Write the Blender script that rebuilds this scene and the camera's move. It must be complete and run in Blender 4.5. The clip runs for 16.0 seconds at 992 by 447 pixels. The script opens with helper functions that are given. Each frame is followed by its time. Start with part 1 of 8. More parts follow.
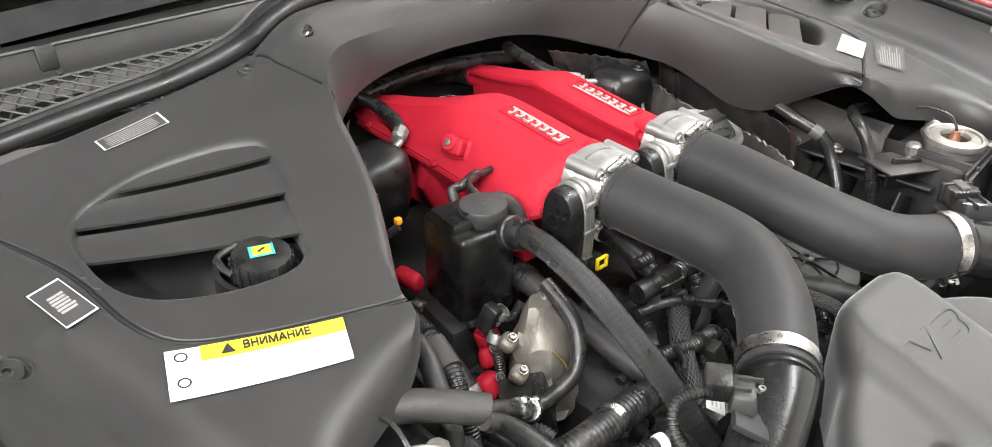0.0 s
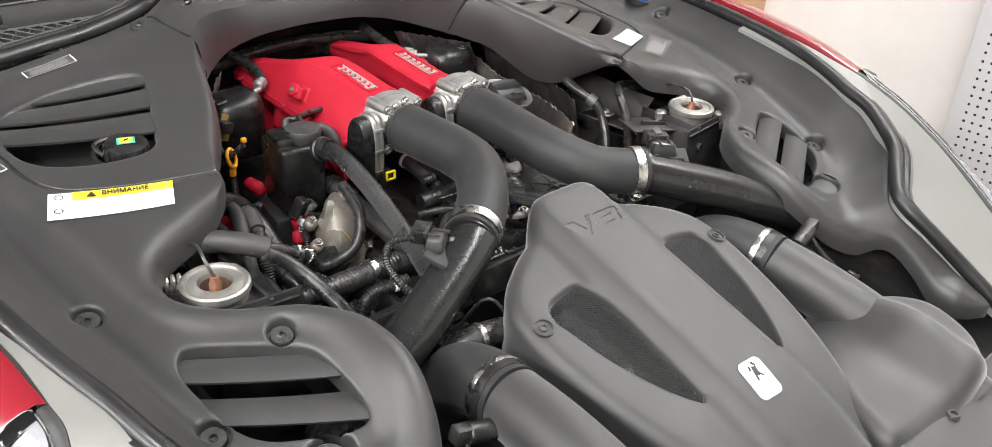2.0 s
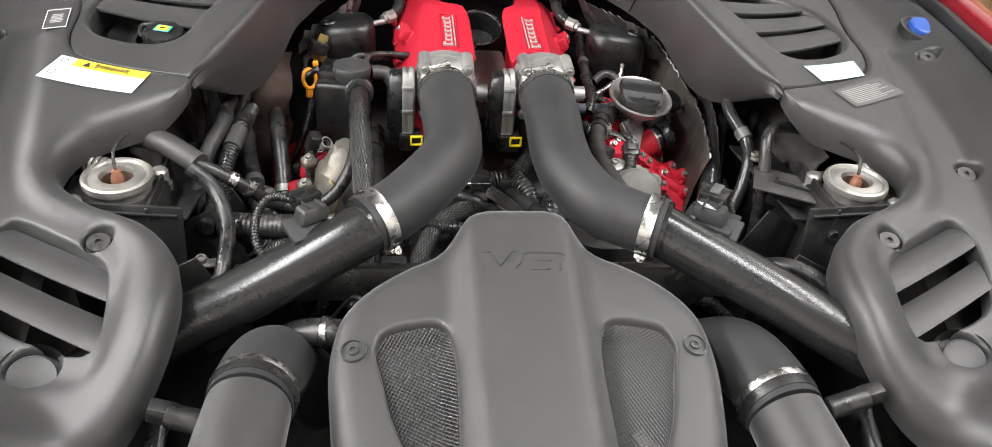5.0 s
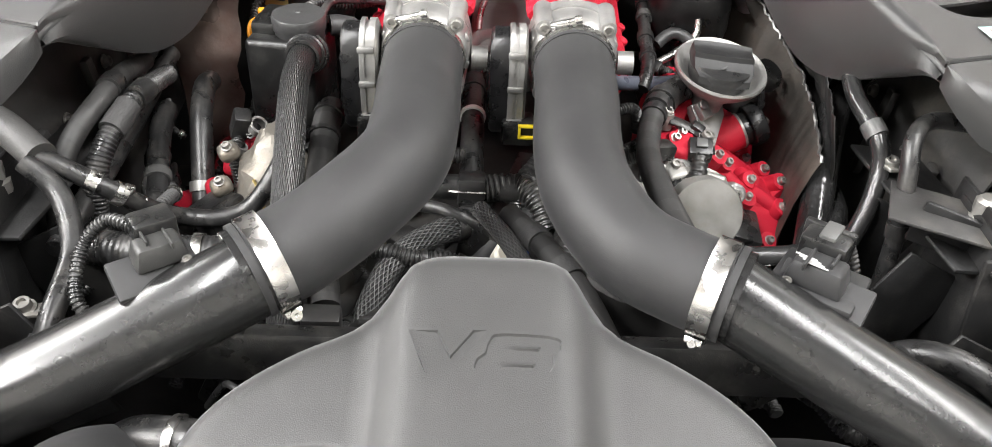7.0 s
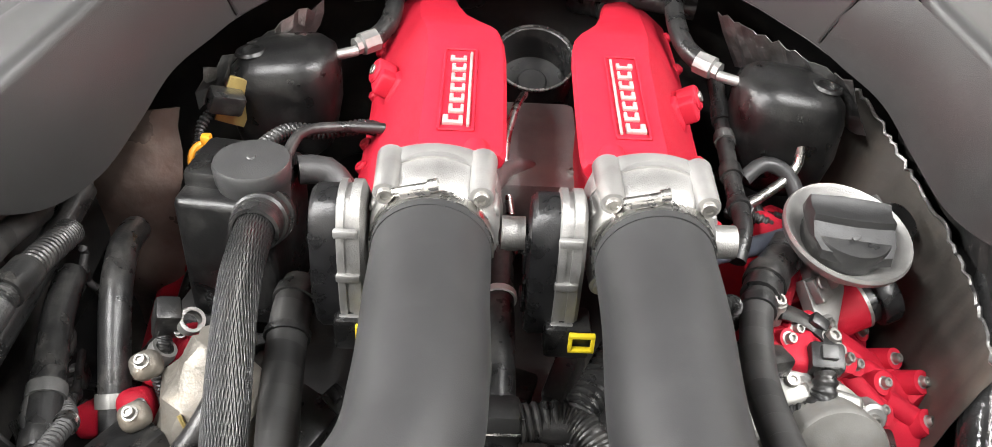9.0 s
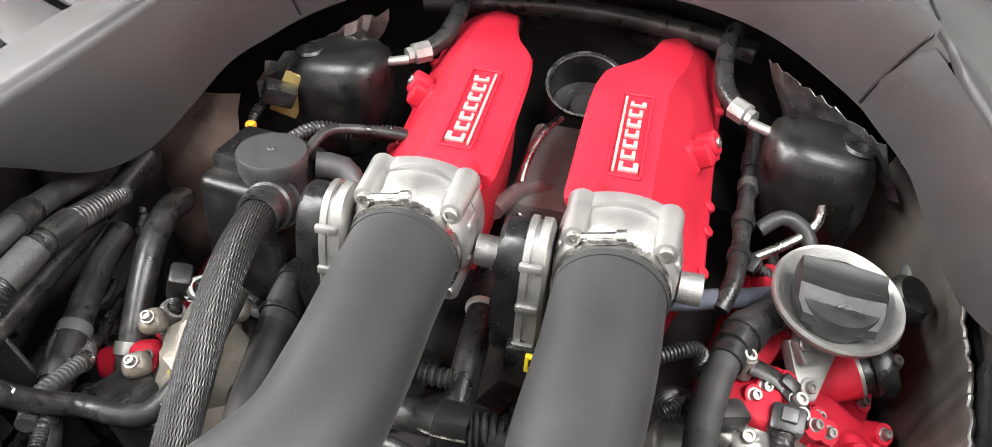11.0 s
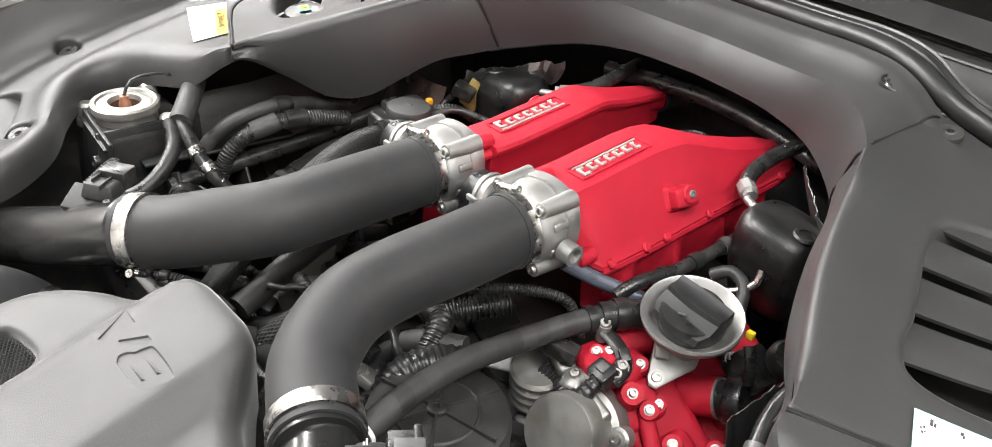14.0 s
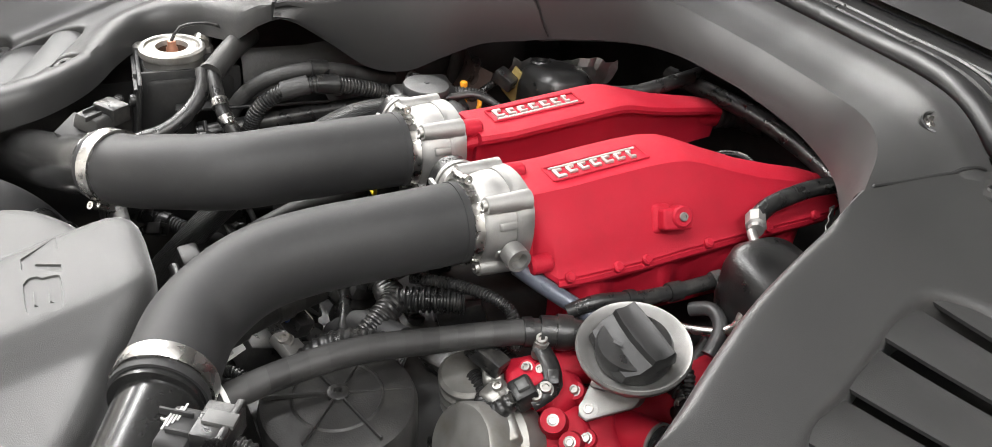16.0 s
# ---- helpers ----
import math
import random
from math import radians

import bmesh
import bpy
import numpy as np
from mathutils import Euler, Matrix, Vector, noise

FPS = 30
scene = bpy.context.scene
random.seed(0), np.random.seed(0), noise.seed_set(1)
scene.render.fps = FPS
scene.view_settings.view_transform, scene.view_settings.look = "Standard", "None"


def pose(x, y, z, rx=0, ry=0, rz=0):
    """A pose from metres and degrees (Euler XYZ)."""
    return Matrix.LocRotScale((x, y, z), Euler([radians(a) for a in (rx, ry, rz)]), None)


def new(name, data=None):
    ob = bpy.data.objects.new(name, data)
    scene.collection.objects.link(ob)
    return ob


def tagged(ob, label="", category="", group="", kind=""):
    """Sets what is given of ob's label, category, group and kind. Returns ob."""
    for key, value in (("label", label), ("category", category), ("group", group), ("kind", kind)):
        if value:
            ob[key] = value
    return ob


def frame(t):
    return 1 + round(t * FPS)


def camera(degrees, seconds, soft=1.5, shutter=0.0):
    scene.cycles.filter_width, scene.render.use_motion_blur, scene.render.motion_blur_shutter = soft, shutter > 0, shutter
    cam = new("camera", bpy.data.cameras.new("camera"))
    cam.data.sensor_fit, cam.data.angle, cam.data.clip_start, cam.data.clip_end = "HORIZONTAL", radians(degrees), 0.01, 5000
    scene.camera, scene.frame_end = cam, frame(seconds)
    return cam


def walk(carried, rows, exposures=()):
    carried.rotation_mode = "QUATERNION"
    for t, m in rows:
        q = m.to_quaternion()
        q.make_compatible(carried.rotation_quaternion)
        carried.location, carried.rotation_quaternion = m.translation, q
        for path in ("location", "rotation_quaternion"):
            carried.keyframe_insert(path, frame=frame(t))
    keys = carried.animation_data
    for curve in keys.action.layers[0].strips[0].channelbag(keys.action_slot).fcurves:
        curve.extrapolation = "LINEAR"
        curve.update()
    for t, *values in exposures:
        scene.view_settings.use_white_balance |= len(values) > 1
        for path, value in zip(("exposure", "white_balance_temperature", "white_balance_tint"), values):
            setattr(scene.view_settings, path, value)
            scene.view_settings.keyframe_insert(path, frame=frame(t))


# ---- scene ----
from mathutils.bvhtree import BVHTree

cam = camera(59.0, 16.0, soft=0.85)
METRES = 3.450  # length of the walk
BASE = pose(-0.8633, -0.4433, 1.3663, -30.182, -0.000, -42.675)  # the first eye, in the car's axes
ROWS = [
    (0.0, 0.0, 0.0, 0.0, 0.0, 0.0, -0.0),
    (0.5, 0.0017, -0.0425, -0.015, -3.6, 1.22, 2.72),
    (1.0, 0.0095, -0.0713, -0.0265, -4.14, 1.21, 3.17),
    (1.5, 0.0397, -0.0991, -0.0369, -3.82, 1.14, 1.87),
    (2.0, 0.0825, -0.1228, -0.0464, -1.51, 1.2, -2.06),
    (2.5, 0.1151, -0.1276, -0.0454, 1.69, 0.99, -5.74),
    (3.0, 0.1542, -0.1139, -0.0364, 7.17, -0.07, -12.45),
    (3.5, 0.1951, -0.1, -0.0259, 13.76, -2.2, -14.51),
    (4.0, 0.2474, -0.0803, -0.0116, 21.93, -4.32, -17.47),
    (6.5, 0.2366, 0.0976, 0.0259, 35.78, -10.26, -21.71),
    (7.0, 0.2282, 0.1195, 0.0291, 38.01, -12.88, -22.12),
    (7.5, 0.2038, 0.1384, 0.0337, 38.48, -12.97, -22.55),
    (8.0, 0.1734, 0.1617, 0.0432, 38.56, -12.86, -22.53),
    (8.5, 0.1505, 0.183, 0.0555, 37.38, -12.28, -22.29),
    (11.0, 0.1792, 0.1977, 0.0766, 49.83, -17.3, -28.0),
    (11.5, 0.2078, 0.2016, 0.084, 56.73, -19.51, -28.57),
    (12.0, 0.247, 0.2049, 0.0882, 63.46, -21.44, -28.88),
    (12.5, 0.2775, 0.211, 0.0983, 68.19, -23.28, -30.17),
    (13.0, 0.3018, 0.2298, 0.1148, 77.28, -26.68, -33.59),
    (13.5, 0.3215, 0.2463, 0.1325, 85.71, -29.75, -35.37),
    (14.0, 0.3196, 0.2652, 0.1441, 90.71, -31.56, -35.81),
    (14.5, 0.3132, 0.2829, 0.1565, 96.81, -35.13, -36.96),
    (15.0, 0.3129, 0.307, 0.1718, 105.5, -40.15, -35.73),
    (15.5, 0.311, 0.3246, 0.1783, 110.76, -43.14, -35.33),
    (16.0, 0.295, 0.3271, 0.1751, 109.11, -42.28, -35.95),
]
walk(cam, [(t, BASE @ pose(METRES * x, METRES * y, METRES * z, 90 + pitch, roll, yaw)) for t, x, y, z, yaw, pitch, roll in ROWS], exposures=((0.0, 0.0), (1.5, -0.05), (2.5, -0.45), (4.0, -0.28), (6.5, 0.25), (7.5, 0.5), (8.0, 0.55), (11.0, 0.55), (12.5, 0.32), (14.0, 0.10), (16.0, -0.05)))

# ---- light: ceiling lamps of the hall, all out of view, spread to suit the bay's brightness ----
world = bpy.data.worlds.new("hall_air")
scene.world = world
world.use_nodes = True
world.node_tree.nodes["Background"].inputs[0].default_value = (0.9, 0.95, 1.0, 1)
world.node_tree.nodes["Background"].inputs[1].default_value = 0.05
CEIL = 3.1


def ceiling_lamp(x, y, lx, ly, watts):
    data = bpy.data.lights.new("ceiling_lamp", "AREA")
    data.shape, data.size, data.size_y, data.energy, data.color = "RECTANGLE", lx, ly, watts, (1.0, 0.99, 0.985)
    ob = new("ceiling_lamp", data)
    ob.matrix_world = pose(x, y, CEIL - 0.03)
    return ob


# the row at x = -3.42 is added to brighten the wall the covers reflect
for lx_, ly_, watts_ in ((-3.42, -2.0, 190), (-3.42, -0.1, 120), (-3.42, 1.5, 100), (1.9, -0.4, 62), (1.9, 1.6, 12), (-1.3, -1.0, 100), (0.9, -0.9, 62)):
    ceiling_lamp(lx_, ly_, 0.25, 1.7, watts_)
# weak broad lamp added as fill from the front
ceiling_lamp(-0.6, -3.0, 2.4, 0.4, 10)


# ---- materials ----
def mat(name, color, rough=0.5, metal=0.0, var=0.12, scale=30.0, bump=0.0, bscale=900.0, rvar=0.1, dirt=None, dscale=9.0, damt=0.0, coat=0.0, sheen=0.0):
    """Principled surface with patchy colour, patchy gloss, fine relief and, if wanted, a second colour of dirt or wear."""
    m = bpy.data.materials.new(name)
    m.use_nodes = True
    nt = m.node_tree
    b = nt.nodes["Principled BSDF"]
    b.inputs["Metallic"].default_value = metal
    b.inputs["Coat Weight"].default_value = coat
    b.inputs["Sheen Weight"].default_value = sheen
    b.inputs["Sheen Roughness"].default_value = 0.4
    tc = nt.nodes.new("ShaderNodeTexCoord")
    n1 = nt.nodes.new("ShaderNodeTexNoise")
    n1.inputs["Scale"].default_value, n1.inputs["Detail"].default_value = scale, 6
    nt.links.new(tc.outputs["Object"], n1.inputs["Vector"])
    ramp = nt.nodes.new("ShaderNodeMapRange")
    ramp.inputs[1].default_value, ramp.inputs[2].default_value = 0.3, 0.7
    ramp.inputs[3].default_value, ramp.inputs[4].default_value = 1 - var, 1 + var
    nt.links.new(n1.outputs["Fac"], ramp.inputs[0])
    mul = nt.nodes.new("ShaderNodeMix")
    mul.data_type, mul.blend_type = "RGBA", "MULTIPLY"
    mul.inputs[0].default_value = 1.0
    mul.inputs[6].default_value = (*color, 1)
    nt.links.new(ramp.outputs[0], mul.inputs[7])
    out = mul.outputs[2]
    if dirt:
        n2 = nt.nodes.new("ShaderNodeTexNoise")
        n2.inputs["Scale"].default_value, n2.inputs["Detail"].default_value, n2.inputs["Roughness"].default_value = dscale, 8, 0.65
        nt.links.new(tc.outputs["Object"], n2.inputs["Vector"])
        r2 = nt.nodes.new("ShaderNodeMapRange")
        r2.inputs[1].default_value, r2.inputs[2].default_value = 0.5, 0.72
        r2.inputs[3].default_value, r2.inputs[4].default_value = 0.0, damt
        nt.links.new(n2.outputs["Fac"], r2.inputs[0])
        mx = nt.nodes.new("ShaderNodeMix")
        mx.data_type = "RGBA"
        nt.links.new(r2.outputs[0], mx.inputs[0])
        nt.links.new(out, mx.inputs[6])
        mx.inputs[7].default_value = (*dirt, 1)
        out = mx.outputs[2]
    nt.links.new(out, b.inputs["Base Color"])
    rr = nt.nodes.new("ShaderNodeMapRange")
    rr.inputs[1].default_value, rr.inputs[2].default_value = 0.3, 0.7
    rr.inputs[3].default_value, rr.inputs[4].default_value = max(0.02, rough - rvar), min(1, rough + rvar)
    nt.links.new(n1.outputs["Fac"], rr.inputs[0])
    nt.links.new(rr.outputs[0], b.inputs["Roughness"])
    if bump:
        n3 = nt.nodes.new("ShaderNodeTexNoise")
        n3.inputs["Scale"].default_value, n3.inputs["Detail"].default_value = bscale, 3
        nt.links.new(tc.outputs["Object"], n3.inputs["Vector"])
        bp = nt.nodes.new("ShaderNodeBump")
        bp.inputs["Strength"].default_value, bp.inputs["Distance"].default_value = bump, 0.001
        nt.links.new(n3.outputs["Fac"], bp.inputs["Height"])
        nt.links.new(bp.outputs["Normal"], b.inputs["Normal"])
    return m


def woven(name, dark, pale, along, around, rough=0.5):
    """Braided sleeve: pale threads that cross over dark ones, laid by the tube's own length and girth."""
    m = mat(name, dark, rough)
    nt = m.node_tree
    b = nt.nodes["Principled BSDF"]
    uv = nt.nodes.new("ShaderNodeUVMap")
    sep = nt.nodes.new("ShaderNodeSeparateXYZ")
    nt.links.new(uv.outputs[0], sep.inputs[0])
    waves = []
    for sign in (1, -1):
        a = nt.nodes.new("ShaderNodeMath")
        a.operation = "MULTIPLY"
        a.inputs[1].default_value = along * sign
        nt.links.new(sep.outputs[0], a.inputs[0])
        c = nt.nodes.new("ShaderNodeMath")
        c.operation = "MULTIPLY_ADD"
        c.inputs[1].default_value = around
        nt.links.new(sep.outputs[1], c.inputs[0])
        nt.links.new(a.outputs[0], c.inputs[2])
        s = nt.nodes.new("ShaderNodeMath")
        s.operation = "SINE"
        nt.links.new(c.outputs[0], s.inputs[0])
        waves.append(s)
    mx = nt.nodes.new("ShaderNodeMath")
    mx.operation = "MAXIMUM"
    nt.links.new(waves[0].outputs[0], mx.inputs[0])
    nt.links.new(waves[1].outputs[0], mx.inputs[1])
    r = nt.nodes.new("ShaderNodeMapRange")
    r.inputs[1].default_value, r.inputs[2].default_value = 0.72, 1.0
    nt.links.new(mx.outputs[0], r.inputs[0])
    col = nt.nodes.new("ShaderNodeMix")
    col.data_type = "RGBA"
    col.inputs[6].default_value, col.inputs[7].default_value = (*dark, 1), (*pale, 1)
    nt.links.new(r.outputs[0], col.inputs[0])
    nt.links.new(col.outputs[2], b.inputs["Base Color"])
    bp = nt.nodes.new("ShaderNodeBump")
    bp.inputs["Strength"].default_value, bp.inputs["Distance"].default_value = 0.8, 0.001
    nt.links.new(mx.outputs[0], bp.inputs["Height"])
    nt.links.new(bp.outputs["Normal"], b.inputs["Normal"])
    return m


M_COVER = mat("grained_plastic", (0.030, 0.030, 0.0297), 0.38, var=0.06, scale=6, bump=0.25, bscale=1300, rvar=0.05, dirt=(0.040, 0.040, 0.039), dscale=14, damt=0.25, sheen=0.10)
M_AIRBOX = mat("airbox_plastic", (0.0275, 0.0275, 0.0271), 0.46, var=0.06, scale=8, bump=0.3, bscale=1100, rvar=0.05, dirt=(0.05, 0.049, 0.047), dscale=20, damt=0.2, sheen=0.4)
M_BLACK = mat("black_plastic", (0.0125, 0.0125, 0.0125), 0.33, var=0.3, scale=40, bump=0.25, bscale=700, dirt=(0.085, 0.08, 0.072), dscale=45, damt=0.45)
M_RAIL = mat("rail_paint", (0.038, 0.037, 0.036), 0.42, var=0.25, scale=15, bump=0.25, bscale=200, dirt=(0.11, 0.10, 0.085), dscale=14, damt=0.6)
M_DEEP = mat("bay_paint", (0.017, 0.0167, 0.0165), 0.42, var=0.3, scale=15, bump=0.2, bscale=200, dirt=(0.075, 0.068, 0.058), dscale=12, damt=0.6)
M_RUBBER = mat("matt_rubber", (0.0195, 0.0195, 0.020), 0.58, var=0.1, scale=12, bump=0.10, bscale=1200, rvar=0.06, dirt=(0.04, 0.04, 0.04), dscale=40, damt=0.25, sheen=0.05)
M_RUBBER.node_tree.nodes["Principled BSDF"].inputs["Specular IOR Level"].default_value = 0.4
M_HOSE = mat("black_hose", (0.016, 0.016, 0.016), 0.32, var=0.25, scale=60, bump=0.25, bscale=600, dirt=(0.10, 0.095, 0.088), dscale=42, damt=0.45)
M_PIPE = mat("satin_black_pipe", (0.014, 0.014, 0.014), 0.24, var=0.05, scale=8, bump=0.02, bscale=300, rvar=0.02, dirt=(0.06, 0.057, 0.052), dscale=90, damt=0.06)
M_RED = mat("wrinkle_red", (0.40, 0.009, 0.025), 0.55, var=0.07, scale=20, bump=0.6, bscale=1400, rvar=0.06, dirt=(0.33, 0.012, 0.022), dscale=60, damt=0.5)
M_RED.node_tree.nodes["Principled BSDF"].inputs["Specular IOR Level"].default_value = 0.28
M_REDPAINT = mat("car_red", (0.20, 0.010, 0.018), 0.2, var=0.03, scale=3, coat=1.0, rvar=0.03)
M_ALU = mat("cast_aluminium", (0.35, 0.346, 0.335), 0.47, 0.8, var=0.12, scale=40, bump=0.45, bscale=800, dirt=(0.25, 0.24, 0.22), dscale=35, damt=0.5)
M_STEEL = mat("bright_steel", (0.60, 0.59, 0.57), 0.27, 1.0, var=0.06, scale=80, bump=0.1, bscale=1500, dirt=(0.4, 0.37, 0.33), dscale=60, damt=0.4)
M_DULL = mat("dull_metal", (0.27, 0.265, 0.25), 0.45, 0.7, var=0.2, scale=30, bump=0.15, bscale=800, dirt=(0.2, 0.17, 0.13), dscale=22, damt=0.6)
M_OILY = mat("tarnished_cast", (0.20, 0.185, 0.16), 0.48, 0.5, var=0.3, scale=18, bump=0.5, bscale=300, dirt=(0.2, 0.14, 0.08), dscale=16, damt=0.7)
M_COPPER = mat("copper_stud", (0.42, 0.2, 0.13), 0.45, 0.7, var=0.2, scale=60, bump=0.3)
M_FOIL = mat("heat_shield_sheet", (0.13, 0.095, 0.082), 0.33, 0.6, var=0.35, scale=25, bump=0.5, bscale=110, dirt=(0.10, 0.045, 0.035), dscale=12, damt=0.8)
M_SILVERFOIL = mat("crumpled_foil", (0.26, 0.255, 0.25), 0.40, 0.95, var=0.15, scale=70, bump=1.0, bscale=260)
M_DULLBOLT = mat("zinc_bolt", (0.34, 0.33, 0.31), 0.42, 0.9, var=0.15, scale=90, bump=0.2)
M_WHITE = mat("label_white", (0.78, 0.78, 0.76), 0.5, var=0.02, scale=30)
M_YELLOW = mat("label_yellow", (0.80, 0.60, 0.03), 0.5, var=0.03, scale=30)
M_INK = mat("ink", (0.02, 0.02, 0.02), 0.55, var=0.1)
M_GREYINK = mat("grey_ink", (0.40, 0.40, 0.39), 0.6, var=0.1)
M_PALEBAR = mat("pale_print", (0.72, 0.72, 0.70), 0.55, var=0.1)
M_LABELDARK = mat("label_dark", (0.05, 0.05, 0.05), 0.45, var=0.1)
M_LABELGREY = mat("label_silver", (0.085, 0.085, 0.083), 0.4, 0.1, var=0.1)
M_TEAL = mat("sticker_teal", (0.05, 0.35, 0.30), 0.5)
M_ORANGE = mat("orange_plastic", (0.75, 0.30, 0.02), 0.4, var=0.06)
M_BLUE = mat("blue_plastic", (0.02, 0.07, 0.30), 0.35, var=0.1)
M_YELLOWCLIP = mat("yellow_clip", (0.75, 0.58, 0.02), 0.4, var=0.06)
M_TRAY = mat("tray_black", (0.006, 0.006, 0.006), 0.6, var=0.1, scale=20)
M_SEAL = mat("seal_rubber", (0.014, 0.014, 0.014), 0.36, var=0.15, scale=20, bump=0.1)
M_BRACKET = mat("glossy_black", (0.03, 0.03, 0.03), 0.25, 0.2, var=0.2, scale=60)
M_TAPE = mat("cloth_tape", (0.036, 0.0355, 0.035), 0.55, var=0.18, scale=90, bump=0.6, bscale=500)
M_GREYPLASTIC = mat("grey_plastic", (0.075, 0.075, 0.073), 0.42, var=0.1, scale=30, bump=0.2)
M_HEADLAMP = mat("lamp_housing", (0.185, 0.187, 0.175), 0.42, var=0.08, scale=8, bump=0.15)
M_WALL = mat("cream_wall", (0.78, 0.765, 0.73), 0.8, var=0.03, scale=3, bump=0.2, bscale=120, dirt=(0.45, 0.42, 0.37), dscale=5, damt=0.12)
M_CEIL = mat("grey_ceiling", (0.24, 0.24, 0.24), 0.9, var=0.03, scale=2)
M_DARKWALL = mat("dark_wall", (0.07, 0.07, 0.07), 0.7, var=0.05, scale=3, bump=0.2, bscale=120)
M_FLOOR = mat("floor_tile", (0.35, 0.34, 0.33), 0.35, var=0.08, scale=5, bump=0.05)
M_CARD = mat("cardboard", (0.45, 0.28, 0.15), 0.8, var=0.08, scale=12, bump=0.3, bscale=160)
M_CARDTAPE = mat("parcel_tape", (0.38, 0.23, 0.11), 0.3, var=0.05)
M_PERF = mat("pale_sheet_metal", (0.62, 0.63, 0.63), 0.4, 0.1, var=0.03, scale=4)
M_BRAID = woven("braided_sleeve", (0.006, 0.006, 0.006), (0.038, 0.038, 0.037), 420.0, 251.33, 0.34)
M_BRAIDFINE = woven("fine_braid", (0.009, 0.009, 0.009), (0.09, 0.09, 0.088), 620.0, 113.10, 0.4)


def wound(name, color, pitch, lean=0.6):
    """Tape wound round a harness: each turn has its own tone and a raised edge."""
    m = mat(name, color, 0.55, bump=0.0)
    nt = m.node_tree
    b = nt.nodes["Principled BSDF"]
    uv = nt.nodes.new("ShaderNodeUVMap")
    sep = nt.nodes.new("ShaderNodeSeparateXYZ")
    nt.links.new(uv.outputs[0], sep.inputs[0])
    a = nt.nodes.new("ShaderNodeMath")
    a.operation = "MULTIPLY"
    a.inputs[1].default_value = 1 / pitch
    nt.links.new(sep.outputs[0], a.inputs[0])
    c = nt.nodes.new("ShaderNodeMath")
    c.operation = "MULTIPLY_ADD"
    c.inputs[1].default_value = lean
    nt.links.new(sep.outputs[1], c.inputs[0])
    nt.links.new(a.outputs[0], c.inputs[2])
    turn = nt.nodes.new("ShaderNodeMath")
    turn.operation = "FLOOR"
    nt.links.new(c.outputs[0], turn.inputs[0])
    rnd = nt.nodes.new("ShaderNodeTexWhiteNoise")
    rnd.noise_dimensions = "1D"
    nt.links.new(turn.outputs[0], rnd.inputs["W"])
    tone = nt.nodes.new("ShaderNodeMix")
    tone.data_type = "RGBA"
    tone.inputs[6].default_value = (*[v * 0.65 for v in color], 1)
    tone.inputs[7].default_value = (*[v * 1.6 for v in color], 1)
    nt.links.new(rnd.outputs[0], tone.inputs[0])
    nt.links.new(tone.outputs[2], b.inputs["Base Color"])
    edge = nt.nodes.new("ShaderNodeMath")
    edge.operation = "FRACT"
    nt.links.new(c.outputs[0], edge.inputs[0])
    bp = nt.nodes.new("ShaderNodeBump")
    bp.inputs["Strength"].default_value, bp.inputs["Distance"].default_value = 0.7, 0.0012
    nt.links.new(edge.outputs[0], bp.inputs["Height"])
    nt.links.new(bp.outputs["Normal"], b.inputs["Normal"])
    return m


M_WOUND = wound("wound_tape", (0.022, 0.0215, 0.021), 0.019)


def glass_mat(name, tint):
    m = bpy.data.materials.new(name)
    m.use_nodes = True
    b = m.node_tree.nodes["Principled BSDF"]
    b.inputs["Base Color"].default_value = (*tint, 1)
    b.inputs["Roughness"].default_value = 0.03
    b.inputs["Transmission Weight"].default_value = 1.0
    b.inputs["IOR"].default_value = 1.45
    return m


M_GLASS = glass_mat("clear_lens", (0.95, 0.97, 1.0))
M_SCREEN = glass_mat("dark_windscreen", (0.25, 0.28, 0.28))


# ---- mesh helpers ----
def thing(name, label, category, at=(0, 0, 0), group=""):
    ob = new(name)
    ob.location = at
    ob.empty_display_size = 0.02
    return tagged(ob, label, category, group)


def part(name, bm, material, parent=None, label="", s=1, flat=False, angle=38):
    """One mesh object from a bmesh in world metres; s = -1 mirrors it to the other side of the car."""
    if s < 0:
        for v in bm.verts:
            v.co.x = -v.co.x
        bmesh.ops.reverse_faces(bm, faces=bm.faces)
    bm.normal_update()
    me = bpy.data.meshes.new(name)
    bm.to_mesh(me)
    bm.free()
    me.materials.append(material)
    me.polygons.foreach_set("use_smooth", [not flat] * len(me.polygons))
    if not flat:
        me.set_sharp_from_angle(angle=radians(angle))
    ob = new(name, me)
    if parent is not None:
        ob.parent = parent
        top = parent
        off = Vector((0, 0, 0))
        while top is not None:
            off += Vector(top.location)
            top = top.parent
        me.transform(Matrix.Translation(-off))
    if label:
        tagged(ob, label)
    return ob


def single(name, bm, material, label, category, s=1, group="", kind="", angle=38, flat=False):
    return tagged(part(name, bm, material, None, "", s, flat, angle), label, category, group, kind)


def spline(pts, step=0.008, closed=False):
    """Points at even steps along a Catmull-Rom curve."""
    P = [Vector(p) for p in pts]
    n = len(P)
    out = []
    for i in range(n if closed else n - 1):
        if closed:
            a, b, c, d = P[i - 1], P[i], P[(i + 1) % n], P[(i + 2) % n]
        else:
            a, b, c, d = P[max(i - 1, 0)], P[i], P[i + 1], P[min(i + 2, n - 1)]
        k = max(1, int((c - b).length / step))
        for j in range(k):
            t = j / k
            out.append(0.5 * ((2 * b) + (c - a) * t + (2 * a - 5 * b + 4 * c - d) * t * t + (3 * b - a - 3 * c + d) * t ** 3))
    if not closed:
        out.append(P[-1].copy())
    return out


